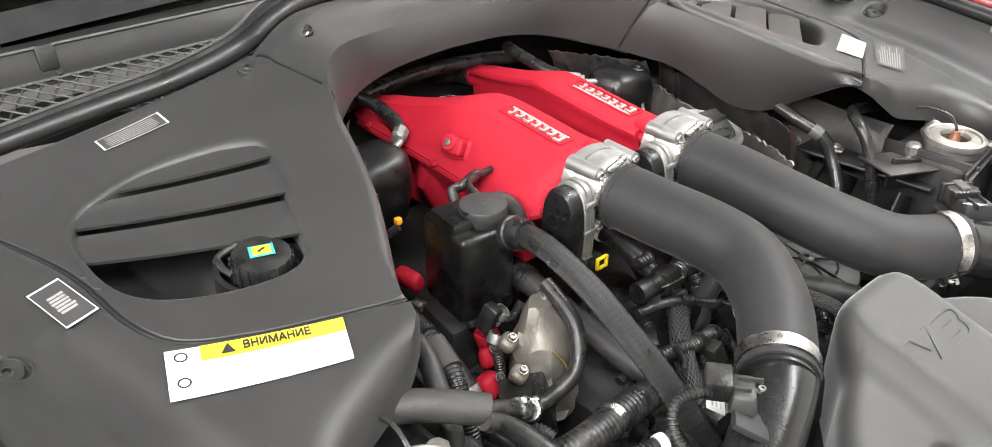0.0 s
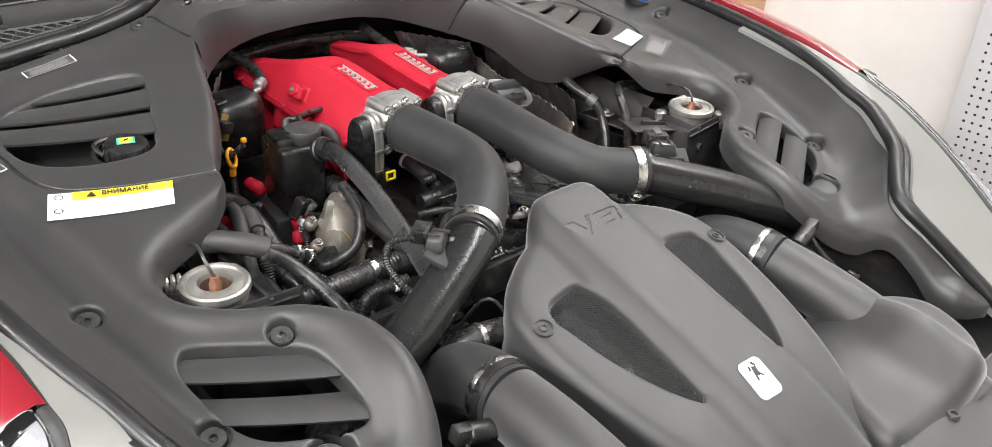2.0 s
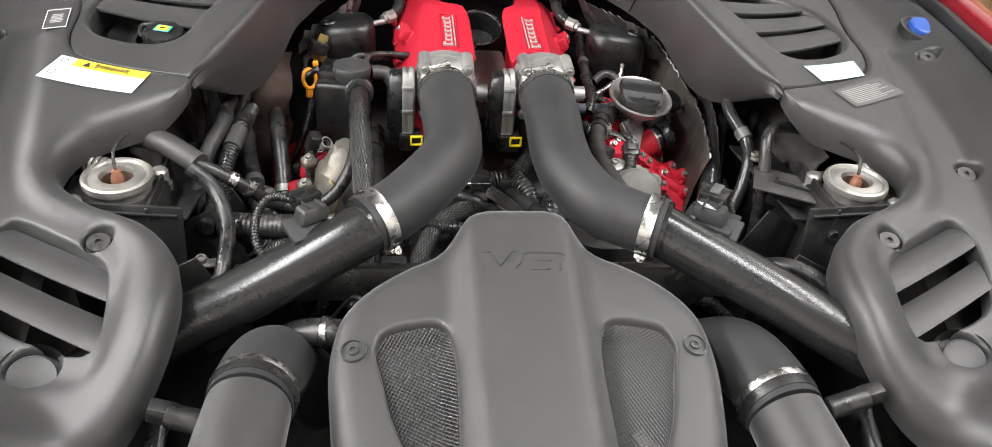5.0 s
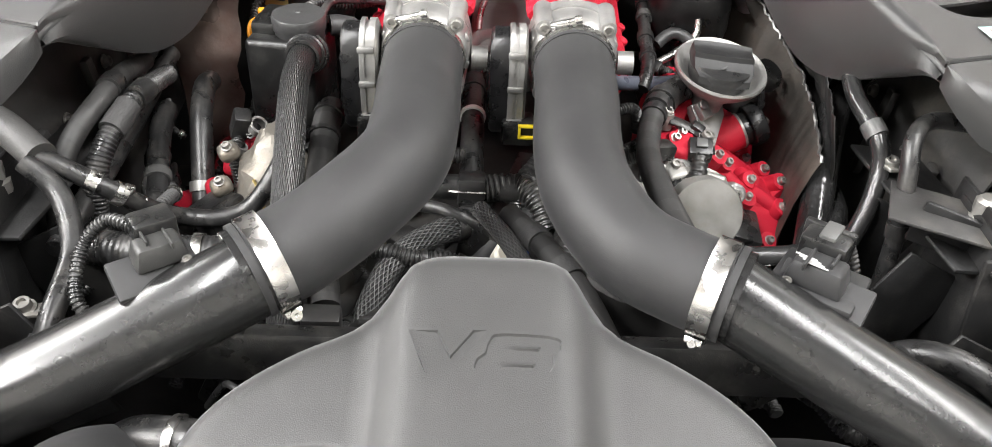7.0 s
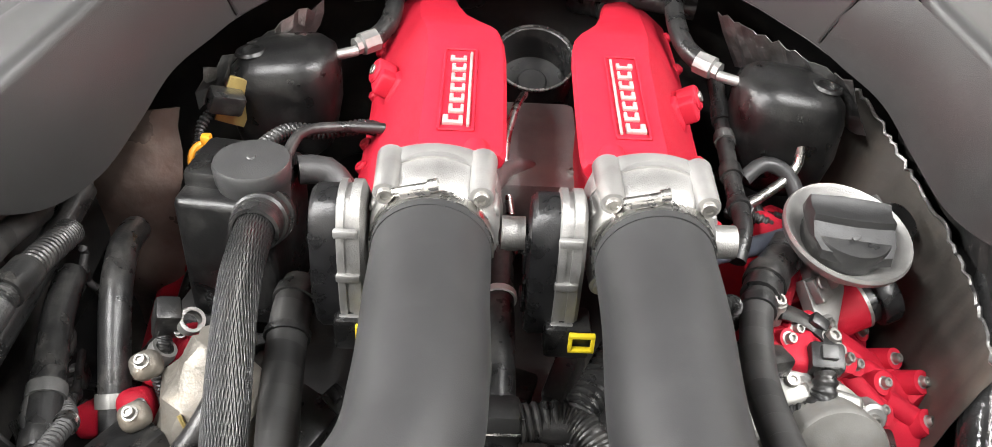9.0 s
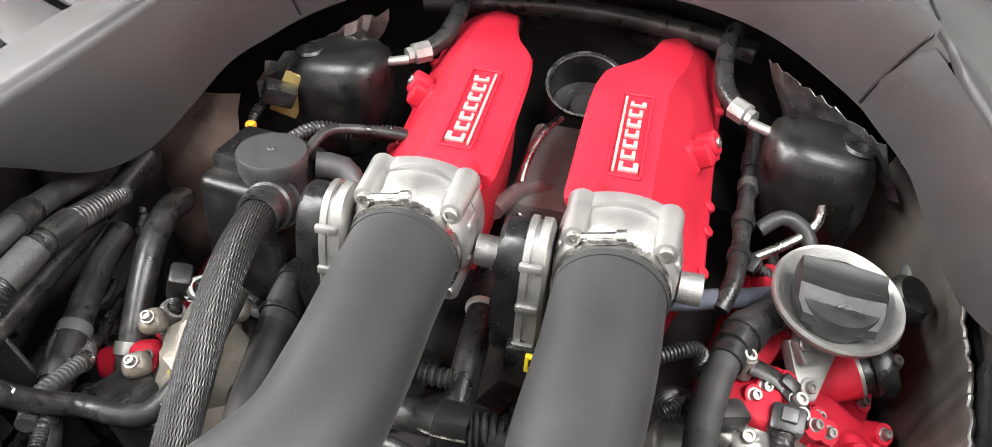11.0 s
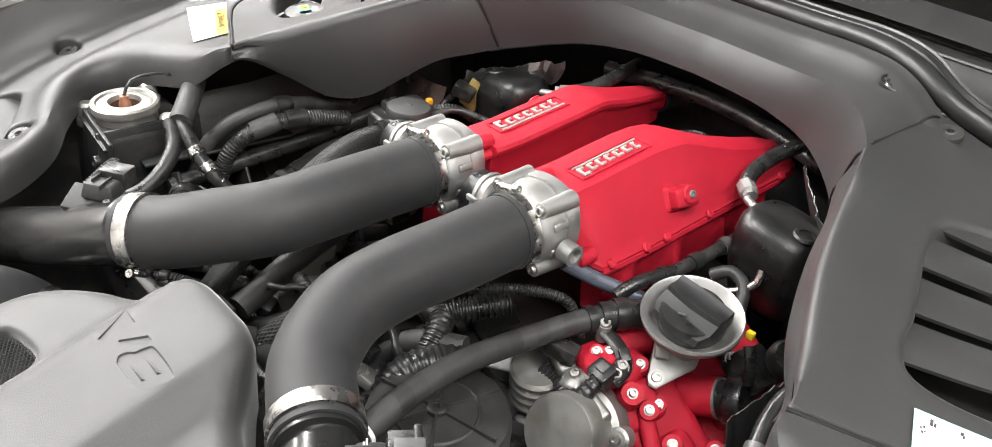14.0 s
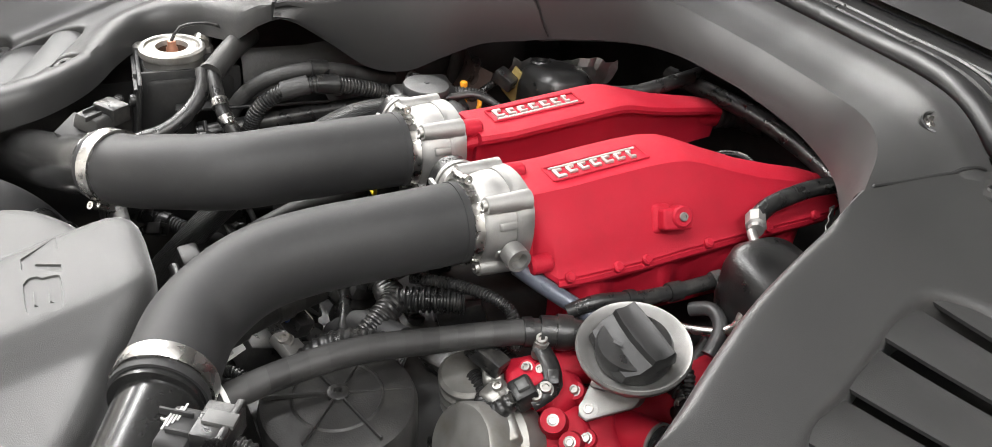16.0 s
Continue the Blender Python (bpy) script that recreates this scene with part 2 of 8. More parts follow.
def tube(pts, r, n=14, step=0.008, rib=None, smooth=True, cap=True, flatten=1.0, hollow=0.0, bm=None):
    """A round pipe along a curve. r: a radius, or one for each end; rib: (pitch, depth) of corrugations; hollow: wall of an open end."""
    bm = bm or bmesh.new()
    if rib:
        step = rib[0] / 4
    C = spline(pts, step) if smooth else [Vector(p) for p in pts]
    m = len(C)
    uvl = bm.loops.layers.uv.verify()
    T = [(C[min(i + 1, m - 1)] - C[max(i - 1, 0)]).normalized() for i in range(m)]
    side = T[0].orthogonal().normalized()
    if abs(T[0].z) < 0.9:
        side = T[0].cross(Vector((0, 0, 1))).normalized()
    rings, run, length = [], 0.0, []
    for i in range(m):
        if i:
            run += (C[i] - C[i - 1]).length
            side = (side - T[i] * side.dot(T[i])).normalized()
        up = T[i].cross(side)
        f = i / max(1, m - 1)
        rad = r[0] + (r[1] - r[0]) * f if isinstance(r, tuple) else r
        if rib:
            rad += rib[1] * (0.5 if i % 4 in (1, 2) else -0.5)
        rings.append([bm.verts.new(C[i] + rad * (math.cos(a) * side + math.sin(a) * flatten * up)) for a in (2 * math.pi * k / n for k in range(n))])
        length.append(run)
    for i in range(m - 1):
        for k in range(n):
            q = (k + 1) % n
            f = bm.faces.new((rings[i][k], rings[i][q], rings[i + 1][q], rings[i + 1][k]))
            for lp, (u, v) in zip(f.loops, ((length[i], k / n), (length[i], (k + 1) / n), (length[i + 1], (k + 1) / n), (length[i + 1], k / n))):
                lp[uvl].uv = (u, v)
    if cap:
        bm.faces.new(list(reversed(rings[0])))
        bm.faces.new(rings[-1])
    bmesh.ops.recalc_face_normals(bm, faces=bm.faces)
    return bm


def turn_to(axis):
    return Vector(axis).to_track_quat("Z", "Y").to_matrix().to_4x4()


def lathe(profile, n=28, at=(0, 0, 0), axis=(0, 0, 1), bm=None):
    """A turned body: profile of (radius, height) from bottom to top, closed where the radius is 0."""
    bm = bm or bmesh.new()
    m = Matrix.Translation(at) @ turn_to(axis)
    rows = []
    for rad, h in profile:
        if rad < 1e-6:
            rows.append([bm.verts.new(m @ Vector((0, 0, h)))])
        else:
            rows.append([bm.verts.new(m @ Vector((rad * math.cos(2 * math.pi * k / n), rad * math.sin(2 * math.pi * k / n), h))) for k in range(n)])
    for a, b in zip(rows[:-1], rows[1:]):
        for k in range(n):
            q = (k + 1) % n
            if len(a) == 1 and len(b) > 1:
                bm.faces.new((a[0], b[q], b[k]))
            elif len(b) == 1 and len(a) > 1:
                bm.faces.new((a[k], a[q], b[0]))
            elif len(a) > 1:
                bm.faces.new((a[k], a[q], b[q], b[k]))
    return bm


def disc_profile(r, h, b=0.002):
    return ((0, 0), (r - b, 0), (r, b), (r, h - b), (r - b, h), (0, h))


def box(size, at=(0, 0, 0), m=None, bevel=0.003, seg=2, bm=None, taper=1.0):
    """A block with rounded edges, centred at `at`; taper narrows its top."""
    part_bm = bmesh.new()
    bmesh.ops.create_cube(part_bm, size=1.0)
    for v in part_bm.verts:
        k = taper if v.co.z > 0 else 1.0
        v.co = Vector((v.co.x * size[0] * k, v.co.y * size[1] * k, v.co.z * size[2]))
    if bevel:
        bmesh.ops.bevel(part_bm, geom=part_bm.edges[:], offset=min(bevel, min(size) * 0.45), segments=seg, profile=0.5, affect="EDGES")
    t = Matrix.Translation(at) @ (m if m is not None else Matrix())
    bmesh.ops.transform(part_bm, matrix=t, verts=part_bm.verts)
    if bm is None:
        return part_bm
    me = bpy.data.meshes.new("join")
    part_bm.to_mesh(me)
    part_bm.free()
    bm.from_mesh(me)
    bpy.data.meshes.remove(me)
    return bm


def loft(rows, closed=False, caps=False, bm=None):
    bm = bm or bmesh.new()
    R = [[bm.verts.new(Vector(p)) for p in row] for row in rows]
    n = len(R[0])
    for a, b in zip(R[:-1], R[1:]):
        for k in range(n if closed else n - 1):
            q = (k + 1) % n
            bm.faces.new((a[k], a[q], b[q], b[k]))
    if caps:
        bm.faces.new(list(reversed(R[0])))
        bm.faces.new(R[-1])
    bmesh.ops.recalc_face_normals(bm, faces=bm.faces)
    return bm


def thicken(bm, t):
    """Gives an open sheet a back, t metres behind its faces, and rims."""
    bm.normal_update()
    edges = [e for e in bm.edges if e.is_boundary]
    faces = bm.faces[:]
    norm = {v: v.normal.copy() for v in bm.verts}
    back = {v: bm.verts.new(v.co - norm[v] * t) for v in list(norm)}
    for f in faces:
        bm.faces.new([back[v] for v in reversed(f.verts)])
    for e in edges:
        lp = e.link_loops[0]
        a, b = lp.vert, lp.link_loop_next.vert
        bm.faces.new((b, a, back[a], back[b]))
    return bm


def inside(P, poly):
    x, y = P[:, 0], P[:, 1]
    hit = np.zeros(len(P), bool)
    px, py = poly[:, 0], poly[:, 1]
    j = len(poly) - 1
    for i in range(len(poly)):
        c = ((py[i] > y) != (py[j] > y)) & (x < (px[j] - px[i]) * (y - py[i]) / (py[j] - py[i] + 1e-15) + px[i])
        hit ^= c
        j = i
    return hit


def away(P, poly):
    """Distance of each point from a closed outline."""
    best = np.full(len(P), 1e9)
    for a, b in zip(poly, np.roll(poly, -1, 0)):
        d = b - a
        t = np.clip(((P - a) @ d) / (d @ d + 1e-15), 0, 1)
        best = np.minimum(best, np.hypot(*(P - a - t[:, None] * d).T))
    return best


def inset(poly, d):
    """Outline points moved inwards by d (the outline runs against the clock)."""
    t = np.roll(poly, -1, 0) - np.roll(poly, 1, 0)
    t /= np.linalg.norm(t, axis=1)[:, None] + 1e-12
    return poly + d * np.c_[-t[:, 1], t[:, 0]]


def ccw(poly):
    poly = np.array([(p[0], p[1]) for p in poly])
    x, y = poly.T
    return poly if (x * np.roll(y, -1) - y * np.roll(x, -1)).sum() > 0 else poly[::-1]


def outline(pts, step=0.01, closed=True):
    return ccw(spline([(x, y, 0) for x, y in pts], step, closed))


def sheet(rim, zf, holes=(), r=0.02, drop=0.03, hr=0.006, hdrop=0.02, step=0.018, sunk=(), hard=None):
    """A moulded panel over a plan outline: height zf(x, y), edges rolled over by r and carried down by drop, holes with
    rolled rims, and sunk figures (outline, depth); along the line `hard` the edge stays crisp."""
    from mathutils.geometry import delaunay_2d_cdt
    loops = [rim] + [np.array(h) for h in holes]
    pts, edges = [], []
    for lp in loops:
        k = len(pts)
        pts += [tuple(p) for p in lp]
        edges += [(k + i, k + (i + 1) % len(lp)) for i in range(len(lp))]
    rimn = [len(lp) for lp in loops]
    for fig, depth in sunk:
        for d in (0.0, 0.0009):
            lp = inset(fig, d)
            k = len(pts)
            pts += [tuple(p) for p in lp]
            edges += [(k + i, k + (i + 1) % len(lp)) for i in range(len(lp))]
    extra = []
    for d in (0.12, 0.35, 0.65, 1.0):
        q = inset(rim, d * r)
        extra.append(q[away(q, rim) > 0.9 * d * r])
        for h in loops[1:]:
            q = inset(h, -d * hr)
            extra.append(q[away(q, h) > 0.9 * d * hr])
    lo, hi = rim.min(0), rim.max(0)
    gx, gy = np.meshgrid(np.arange(lo[0], hi[0], step), np.arange(lo[1], hi[1], step))
    g = np.c_[gx.ravel(), gy.ravel()]
    g = g[(away(g, rim) > 1.25 * r)]
    for h in loops[1:]:
        g = g[away(g, h) > 1.8 * hr]
    for fig, depth in sunk:
        g = g[away(g, fig) > 0.003]
    extra.append(g)
    E = np.vstack(extra)
    ok = inside(E, rim)
    for h in loops[1:]:
        ok &= ~inside(E, h)
    pts += [tuple(p) for p in E[ok]]
    V, _, F, *_ = delaunay_2d_cdt([Vector(p) for p in pts], edges, [], 0, 1e-6)
    V = np.array([(v.x, v.y) for v in V])
    F = np.array([f for f in F if len(f) == 3])
    mid = V[F].mean(1)
    keep = inside(mid, rim)
    for h in loops[1:]:
        keep &= ~inside(mid, h)
    F = F[keep]
    z = np.array([zf(x, y) for x, y in V])
    rr = np.full(len(V), r)
    if hard is not None:
        far = np.min([np.hypot(*(V - q).T) for q in hard], axis=0)
        rr = np.clip(r * (far - 0.012) / 0.05, 0.0025, r)
    d = np.clip(away(V, rim) / rr, 0, 1)
    z -= rr * (1 - np.sqrt(np.clip(1 - (1 - d) ** 2, 0, 1)))
    for h in loops[1:]:
        d = np.clip(away(V, h) / hr, 0, 1)
        z -= hr * (1 - np.sqrt(np.clip(1 - (1 - d) ** 2, 0, 1)))
    for fig, depth in sunk:
        z -= depth * (inside(V, fig) & (away(V, fig) > 0.0005))
    bm = bmesh.new()
    vs = [bm.verts.new((*p, h)) for p, h in zip(V, z)]
    for f in F:
        try:
            bm.faces.new([vs[i] for i in f])
        except ValueError:
            pass
    for v in [v for v in vs if not v.link_faces]:
        bm.verts.remove(v)
    bm.normal_update()
    for f in bm.faces:
        if f.normal.z < 0:
            f.normal_flip()
    bound = [e for e in bm.edges if e.is_boundary]
    low = {}
    for e in bound:
        for v in e.verts:
            if v not in low:
                q = np.array([[v.co.x, v.co.y]])
                dd = drop if away(q, rim)[0] < 1e-4 else hdrop
                low[v] = bm.verts.new(v.co - Vector((0, 0, dd)))
    for e in bound:
        lp = e.link_loops[0]
        a, b = lp.vert, lp.link_loop_next.vert
        bm.faces.new((b, a, low[a], low[b]))
    return bm


def screw(at, axis, r, parent, s=1, name="bolt", material=None, h=None):
    """Socket-headed screw with a washer face."""
    h = h or r * 0.9
    bm = lathe(((0, -h), (r * 1.35, -h), (r * 1.35, -h * 0.75), (r, -h * 0.7), (r, h * 0.25), (r * 0.9, h * 0.4), (r * 0.55, h * 0.4), (r * 0.5, -h * 0.1), (0, -h * 0.1)), 12, at, axis)
    return part(name, bm, material or M_DULLBOLT, parent, s=s)


def text_flat(body, height):
    """Letters of the built-in font as flat triangles: (verts, faces), left edge at 0, base line at 0."""
    cu = bpy.data.curves.new("letters", "FONT")
    cu.body, cu.size = body, height * 1.37
    ob = new("letters", cu)
    bpy.context.view_layer.update()
    me = bpy.data.meshes.new_from_object(ob.evaluated_get(bpy.context.evaluated_depsgraph_get()))
    V = [v.co.copy() for v in me.vertices]
    F = [tuple(p.vertices) for p in me.polygons]
    bpy.data.objects.remove(ob)
    bpy.data.curves.remove(cu)
    bpy.data.meshes.remove(me)
    return V, F

# ---- the hall ----
def slab(name, size, at, material, label, category):
    return single(name, box(size, at, bevel=0.0), material, label, category, kind="structure", flat=True)


slab("floor", (6.2, 8.4, 0.1), (-0.6, -0.3, -0.05), M_FLOOR, "pale grey tiled workshop floor", "floor")
slab("ceiling", (6.2, 8.4, 0.1), (-0.6, -0.3, CEIL + 0.05), M_CEIL, "plain grey ceiling", "ceiling")
slab("wall_east", (0.12, 8.4, CEIL), (2.21, -0.3, CEIL / 2), M_WALL, "cream plastered wall", "wall")
slab("wall_west", (0.12, 8.4, CEIL), (-3.66, -0.3, CEIL / 2), M_WALL, "cream plastered wall", "wall")
# unseen wall, darkened like the ceiling so the rear covers reflect less light
slab("wall_north", (5.75, 0.12, CEIL), (-0.725, 3.84, CEIL / 2), M_DARKWALL, "unseen end wall, kept dark to dim reflections in the covers", "wall")
slab("wall_south", (5.75, 0.12, CEIL), (-0.725, -4.44, CEIL / 2), M_WALL, "cream plastered wall", "wall")


# ---- the panels round the engine ----
def ztop(x, y):
    """Height of the moulded covers over the plan."""
    x = abs(x)
    return 1.0658 - 0.7372 * x + 0.3367 * y + 0.5533 * x * x - 0.1526 * x * y - 0.2409 * y * y


SEAM = [(0.77, 0.70), (0.735, 0.6), (0.708, 0.5), (0.688, 0.43), (0.676, 0.37), (0.668, 0.29), (0.645, 0.235), (0.59, 0.198), (0.52, 0.163), (0.455, 0.13)]
F_IN = [(0.4515, 0.126), (0.455, 0.108), (0.48, 0.088), (0.531, 0.070), (0.581, 0.049), (0.604, 0.014), (0.605, -0.02), (0.585, -0.051), (0.545, -0.082), (0.509, -0.101), (0.472, -0.124), (0.441, -0.156), (0.420, -0.19), (0.413, -0.223), (0.411, -0.26), (0.417, -0.305), (0.432, -0.347), (0.458, -0.387), (0.50, -0.42), (0.535, -0.46), (0.547, -0.52), (0.55, -0.60)]
F_OUT = [(0.605, -0.64), (0.598, -0.568), (0.578, -0.504), (0.570, -0.442), (0.614, -0.405), (0.675, -0.371), (0.712, -0.330), (0.735, -0.276), (0.748, -0.217), (0.772, -0.140), (0.789, -0.074), (0.798, 0.0), (0.805, 0.10), (0.810, 0.16), (0.822, 0.30), (0.836, 0.42), (0.85, 0.55), (0.845, 0.65), (0.82, 0.71)]
VENT = [(0.642, -0.115), (0.615, -0.115), (0.525, -0.17), (0.50, -0.205), (0.494, -0.28), (0.508, -0.302), (0.56, -0.285), (0.615, -0.258), (0.64, -0.22), (0.653, -0.15)]
PLUG = [(0.561 + 0.031 * math.cos(a), -0.311 + 0.025 * math.sin(a)) for a in np.linspace(0, 2 * math.pi, 12, endpoint=False)]
POCKET = [(0.646, 0.47), (0.61, 0.515), (0.54, 0.525), (0.47, 0.495), (0.430, 0.45), (0.433, 0.40), (0.465, 0.32), (0.485, 0.262), (0.515, 0.248), (0.58, 0.272), (0.635, 0.315), (0.655, 0.38)]


def dense(pts):
    return np.array([(p.x, p.y) for p in spline([(x, y, 0) for x, y in pts], 0.006)])


def chord(poly, p, d):
    """Where the line p + t d enters and leaves an outline."""
    ts = []
    for a, b in zip(poly, np.roll(poly, -1, 0)):
        e = b - a
        den = d[0] * e[1] - d[1] * e[0]
        if abs(den) < 1e-12:
            continue
        w = a - p
        t = (w[0] * e[1] - w[1] * e[0]) / den
        u = (w[0] * d[1] - w[1] * d[0]) / den
        if 0 <= u < 1:
            ts.append(t)
    return (min(ts), max(ts)) if len(ts) > 1 else None


def louvre(hole, p, d, width, dip, parent, s, fall=0.012, swell=0.007):
    """One curved blade across a vent, from its front edge p along d, width metres towards the rear."""
    d = np.array(d) / np.hypot(*d)
    nrm = np.array((-d[1], d[0]))
    rows = []
    for t in np.linspace(0, 1, 8):
        q = np.array(p) + nrm * width * t
        c = chord(hole, q, d)
        if c is None:
            c = last
        last = c
        row = []
        for u in np.linspace(c[0] - 0.006, c[1] + 0.006, 14):
            x, y = q + d * u
            row.append((x, y, ztop(x, y) - dip + swell * (1 - (2 * t - 1) ** 2) - fall * t))
        rows.append(row)
    bm = loft(rows)
    if sum(f.normal.z for f in bm.faces) < 0:
        bmesh.ops.reverse_faces(bm, faces=bm.faces)
    thicken(bm, 0.004)
    return part("louvre", bm, M_COVER, parent, s=s)


def dished_bolt(x, y, z, parent, s, r=0.0088):
    part("fastener", lathe(((0.0150, -0.004), (0.0150, 0.0015), (0.0140, 0.003), (0.0060, 0.003), (0.0048, 0.0042), (0.0040, 0.0042), (0.0034, 0.0), (0, 0.0)), 26, (x, y, z - 0.002), (0.0, -0.32, 1)), M_BOLT, parent, s=s)


M_BOLT = mat("grey_fastener", (0.05, 0.0495, 0.048), 0.34, 0.3, var=0.15, scale=80, bump=0.2)


BASIN = [(0.515, -0.108), (0.49, -0.130), (0.468, -0.165), (0.462, -0.216), (0.465, -0.284), (0.475, -0.330), (0.498, -0.352), (0.56, -0.345), (0.601, -0.324), (0.657, -0.282), (0.687, -0.234), (0.703, -0.177), (0.721, -0.087), (0.74, 0.03), (0.75, 0.16), (0.75, 0.30), (0.70, 0.32), (0.66, 0.14), (0.635, 0.0), (0.60, -0.075)]


def near_edge(poly, x, y):
    """Distance of a point from a closed outline, and whether it lies within."""
    b = np.roll(poly, -1, 0)
    d = b - poly
    w = np.array((x, y)) - poly
    t = np.clip((w * d).sum(1) / ((d * d).sum(1) + 1e-15), 0, 1)[:, None]
    k = math.sqrt(((w - t * d) ** 2).sum(1).min())
    up = (poly[:, 1] > y) != (b[:, 1] > y)
    hits = up & (x < d[:, 0] * (y - poly[:, 1]) / (d[:, 1] + 1e-15) + poly[:, 0])
    return k, bool(hits.sum() % 2)


BEYOND = outline(F_OUT + [(1.5, 0.71), (1.5, -0.62)], 0.004)


def upturn(x, y):
    """How far the outer edge of a wing cover curls up."""
    k, within = near_edge(BEYOND, x, y)
    u = 1.0 if within else max(0.0, 1 - k / 0.085)
    return float(np.interp(y, (-0.57, -0.50, -0.44, -0.40, -0.33, -0.27, -0.21, -0.14, -0.07, 0.1, 0.3, 0.6), (0.028, 0.047, 0.055, 0.066, 0.064, 0.068, 0.064, 0.058, 0.052, 0.046, 0.038, 0.02))) * u ** 1.5


def fender_cover(s):
    side = thing("fender_cover", "grey grained plastic cover over the inner wing, with a louvred vent", "engine cover", (s * 0.65, 0, 0.7), "wing covers")
    rim = outline(F_IN + F_OUT + SEAM[:-1], 0.012)
    vent, plug = outline(VENT, 0.008), outline(PLUG, 0.006)
    basin = outline(BASIN, 0.012)
    dimples = [(0.706, -0.013), (0.523, -0.147), (0.660, -0.226), (0.775, 0.275)]

    def zf(x, y):
        z = ztop(x, y) + upturn(x, y) + 0.020 * math.exp(-((x - 0.43) / 0.05) ** 2 - ((y + 0.29) / 0.08) ** 2)
        # the vent and the fasteners lie in a shallow basin with a crisp border
        k, within = near_edge(basin, x, y)
        if within:
            u = min(1.0, k / 0.030)
            z -= 0.008 * math.sin(u * math.pi / 2) ** 1.5
        return z
    part("panel", sheet(rim, zf, (vent, plug) + tuple(outline([(a + 0.0185 * math.cos(t), b + 0.0185 * math.sin(t)) for t in np.linspace(0, 2 * math.pi, 12, endpoint=False)], 0.004) for a, b in dimples), r=0.030, drop=0.024, hr=0.005, hdrop=0.028, step=0.0075, hard=np.vstack([dense(SEAM), dense(F_OUT)])), M_COVER, side, s=s)
    # joint strip under the seam to the cowl cover
    path = fix_curve([(0.418, 0.205, 0), (0.432, 0.175, 0), (0.447, 0.148, 0), (0.4545, 0.128, 0)], 4)
    rows = [[(p.x + d, p.y + 0.2 * d, ztop(p.x, p.y) - h) for p in path] for d, h in ((0.05, 0.034), (0.03, 0.012), (0.014, 0.008), (0.006, 0.014), (0.003, 0.022), (0.004, 0.029), (0.012, 0.031))]
    part("joint_strip", loft(rows), M_COVER, side, s=s)
    part("joint", tube([(x - 0.002, y - 0.001, ztop(x, y) - 0.0012) for x, y in SEAM], 0.0020, 6, 0.01), M_TRAY, side, "thin dark joint", s=s)
    for px, py in ((0.500, -0.297), (0.4956, -0.2354)):
        louvre(vent, (px, py), (0.88, 0.47), 0.046, 0.011, side, s, fall=0.013, swell=0.004)
    for x, y in dimples:
        dished_bolt(x, y, zf(x, y) - 0.006, side, s)
        part("well", lathe(((0.021, 0.0), (0.0195, -0.004), (0, -0.005)), 20, (x, y, zf(x, y) - 0.009), (0, -0.32, 1)), M_AIRBOX, side, s=s)
    part("plug", lathe(((0, -0.01), (0.0275, -0.01), (0.0275, 0.002), (0.0255, 0.004), (0.0235, 0.0028), (0, 0.0032)), 30, (0.563, -0.314, ztop(0.563, -0.314) - 0.020), (-0.2, -0.42, 1)), M_AIRBOX, side, s=s)
    part("plug_well", lathe(((0.036, 0.0), (0.034, -0.02), (0, -0.021)), 24, (0.561, -0.311, ztop(0.561, -0.311) - 0.014), (-0.3, -0.3, 1)), M_DEEP, side, s=s)
    return side


def fix_curve(pts, per=6):
    P = [Vector(p) for p in pts]
    out = []
    n = len(P)
    for i in range(n - 1):
        a, b, c, d = P[max(i - 1, 0)], P[i], P[i + 1], P[min(i + 2, n - 1)]
        for j in range(per):
            t = j / per
            out.append(0.5 * ((2 * b) + (c - a) * t + (2 * a - 5 * b + 4 * c - d) * t * t + (3 * b - a - 3 * c + d) * t ** 3))
    out.append(P[-1])
    return out


CREST = [(0.321, 0.450), (0.328, 0.430), (0.337, 0.402), (0.355, 0.345), (0.378, 0.282), (0.402, 0.232), (0.430, 0.180), (0.448, 0.148), (0.4525, 0.131)]
LIP = [(0.286, 0.501, 0.863), (0.305, 0.46, 0.855), (0.328, 0.405, 0.845), (0.345, 0.35, 0.820), (0.368, 0.305, 0.793), (0.398, 0.258, 0.789), (0.430, 0.208, 0.817), (0.447, 0.160, 0.845), (0.453, 0.131, 0.853)]


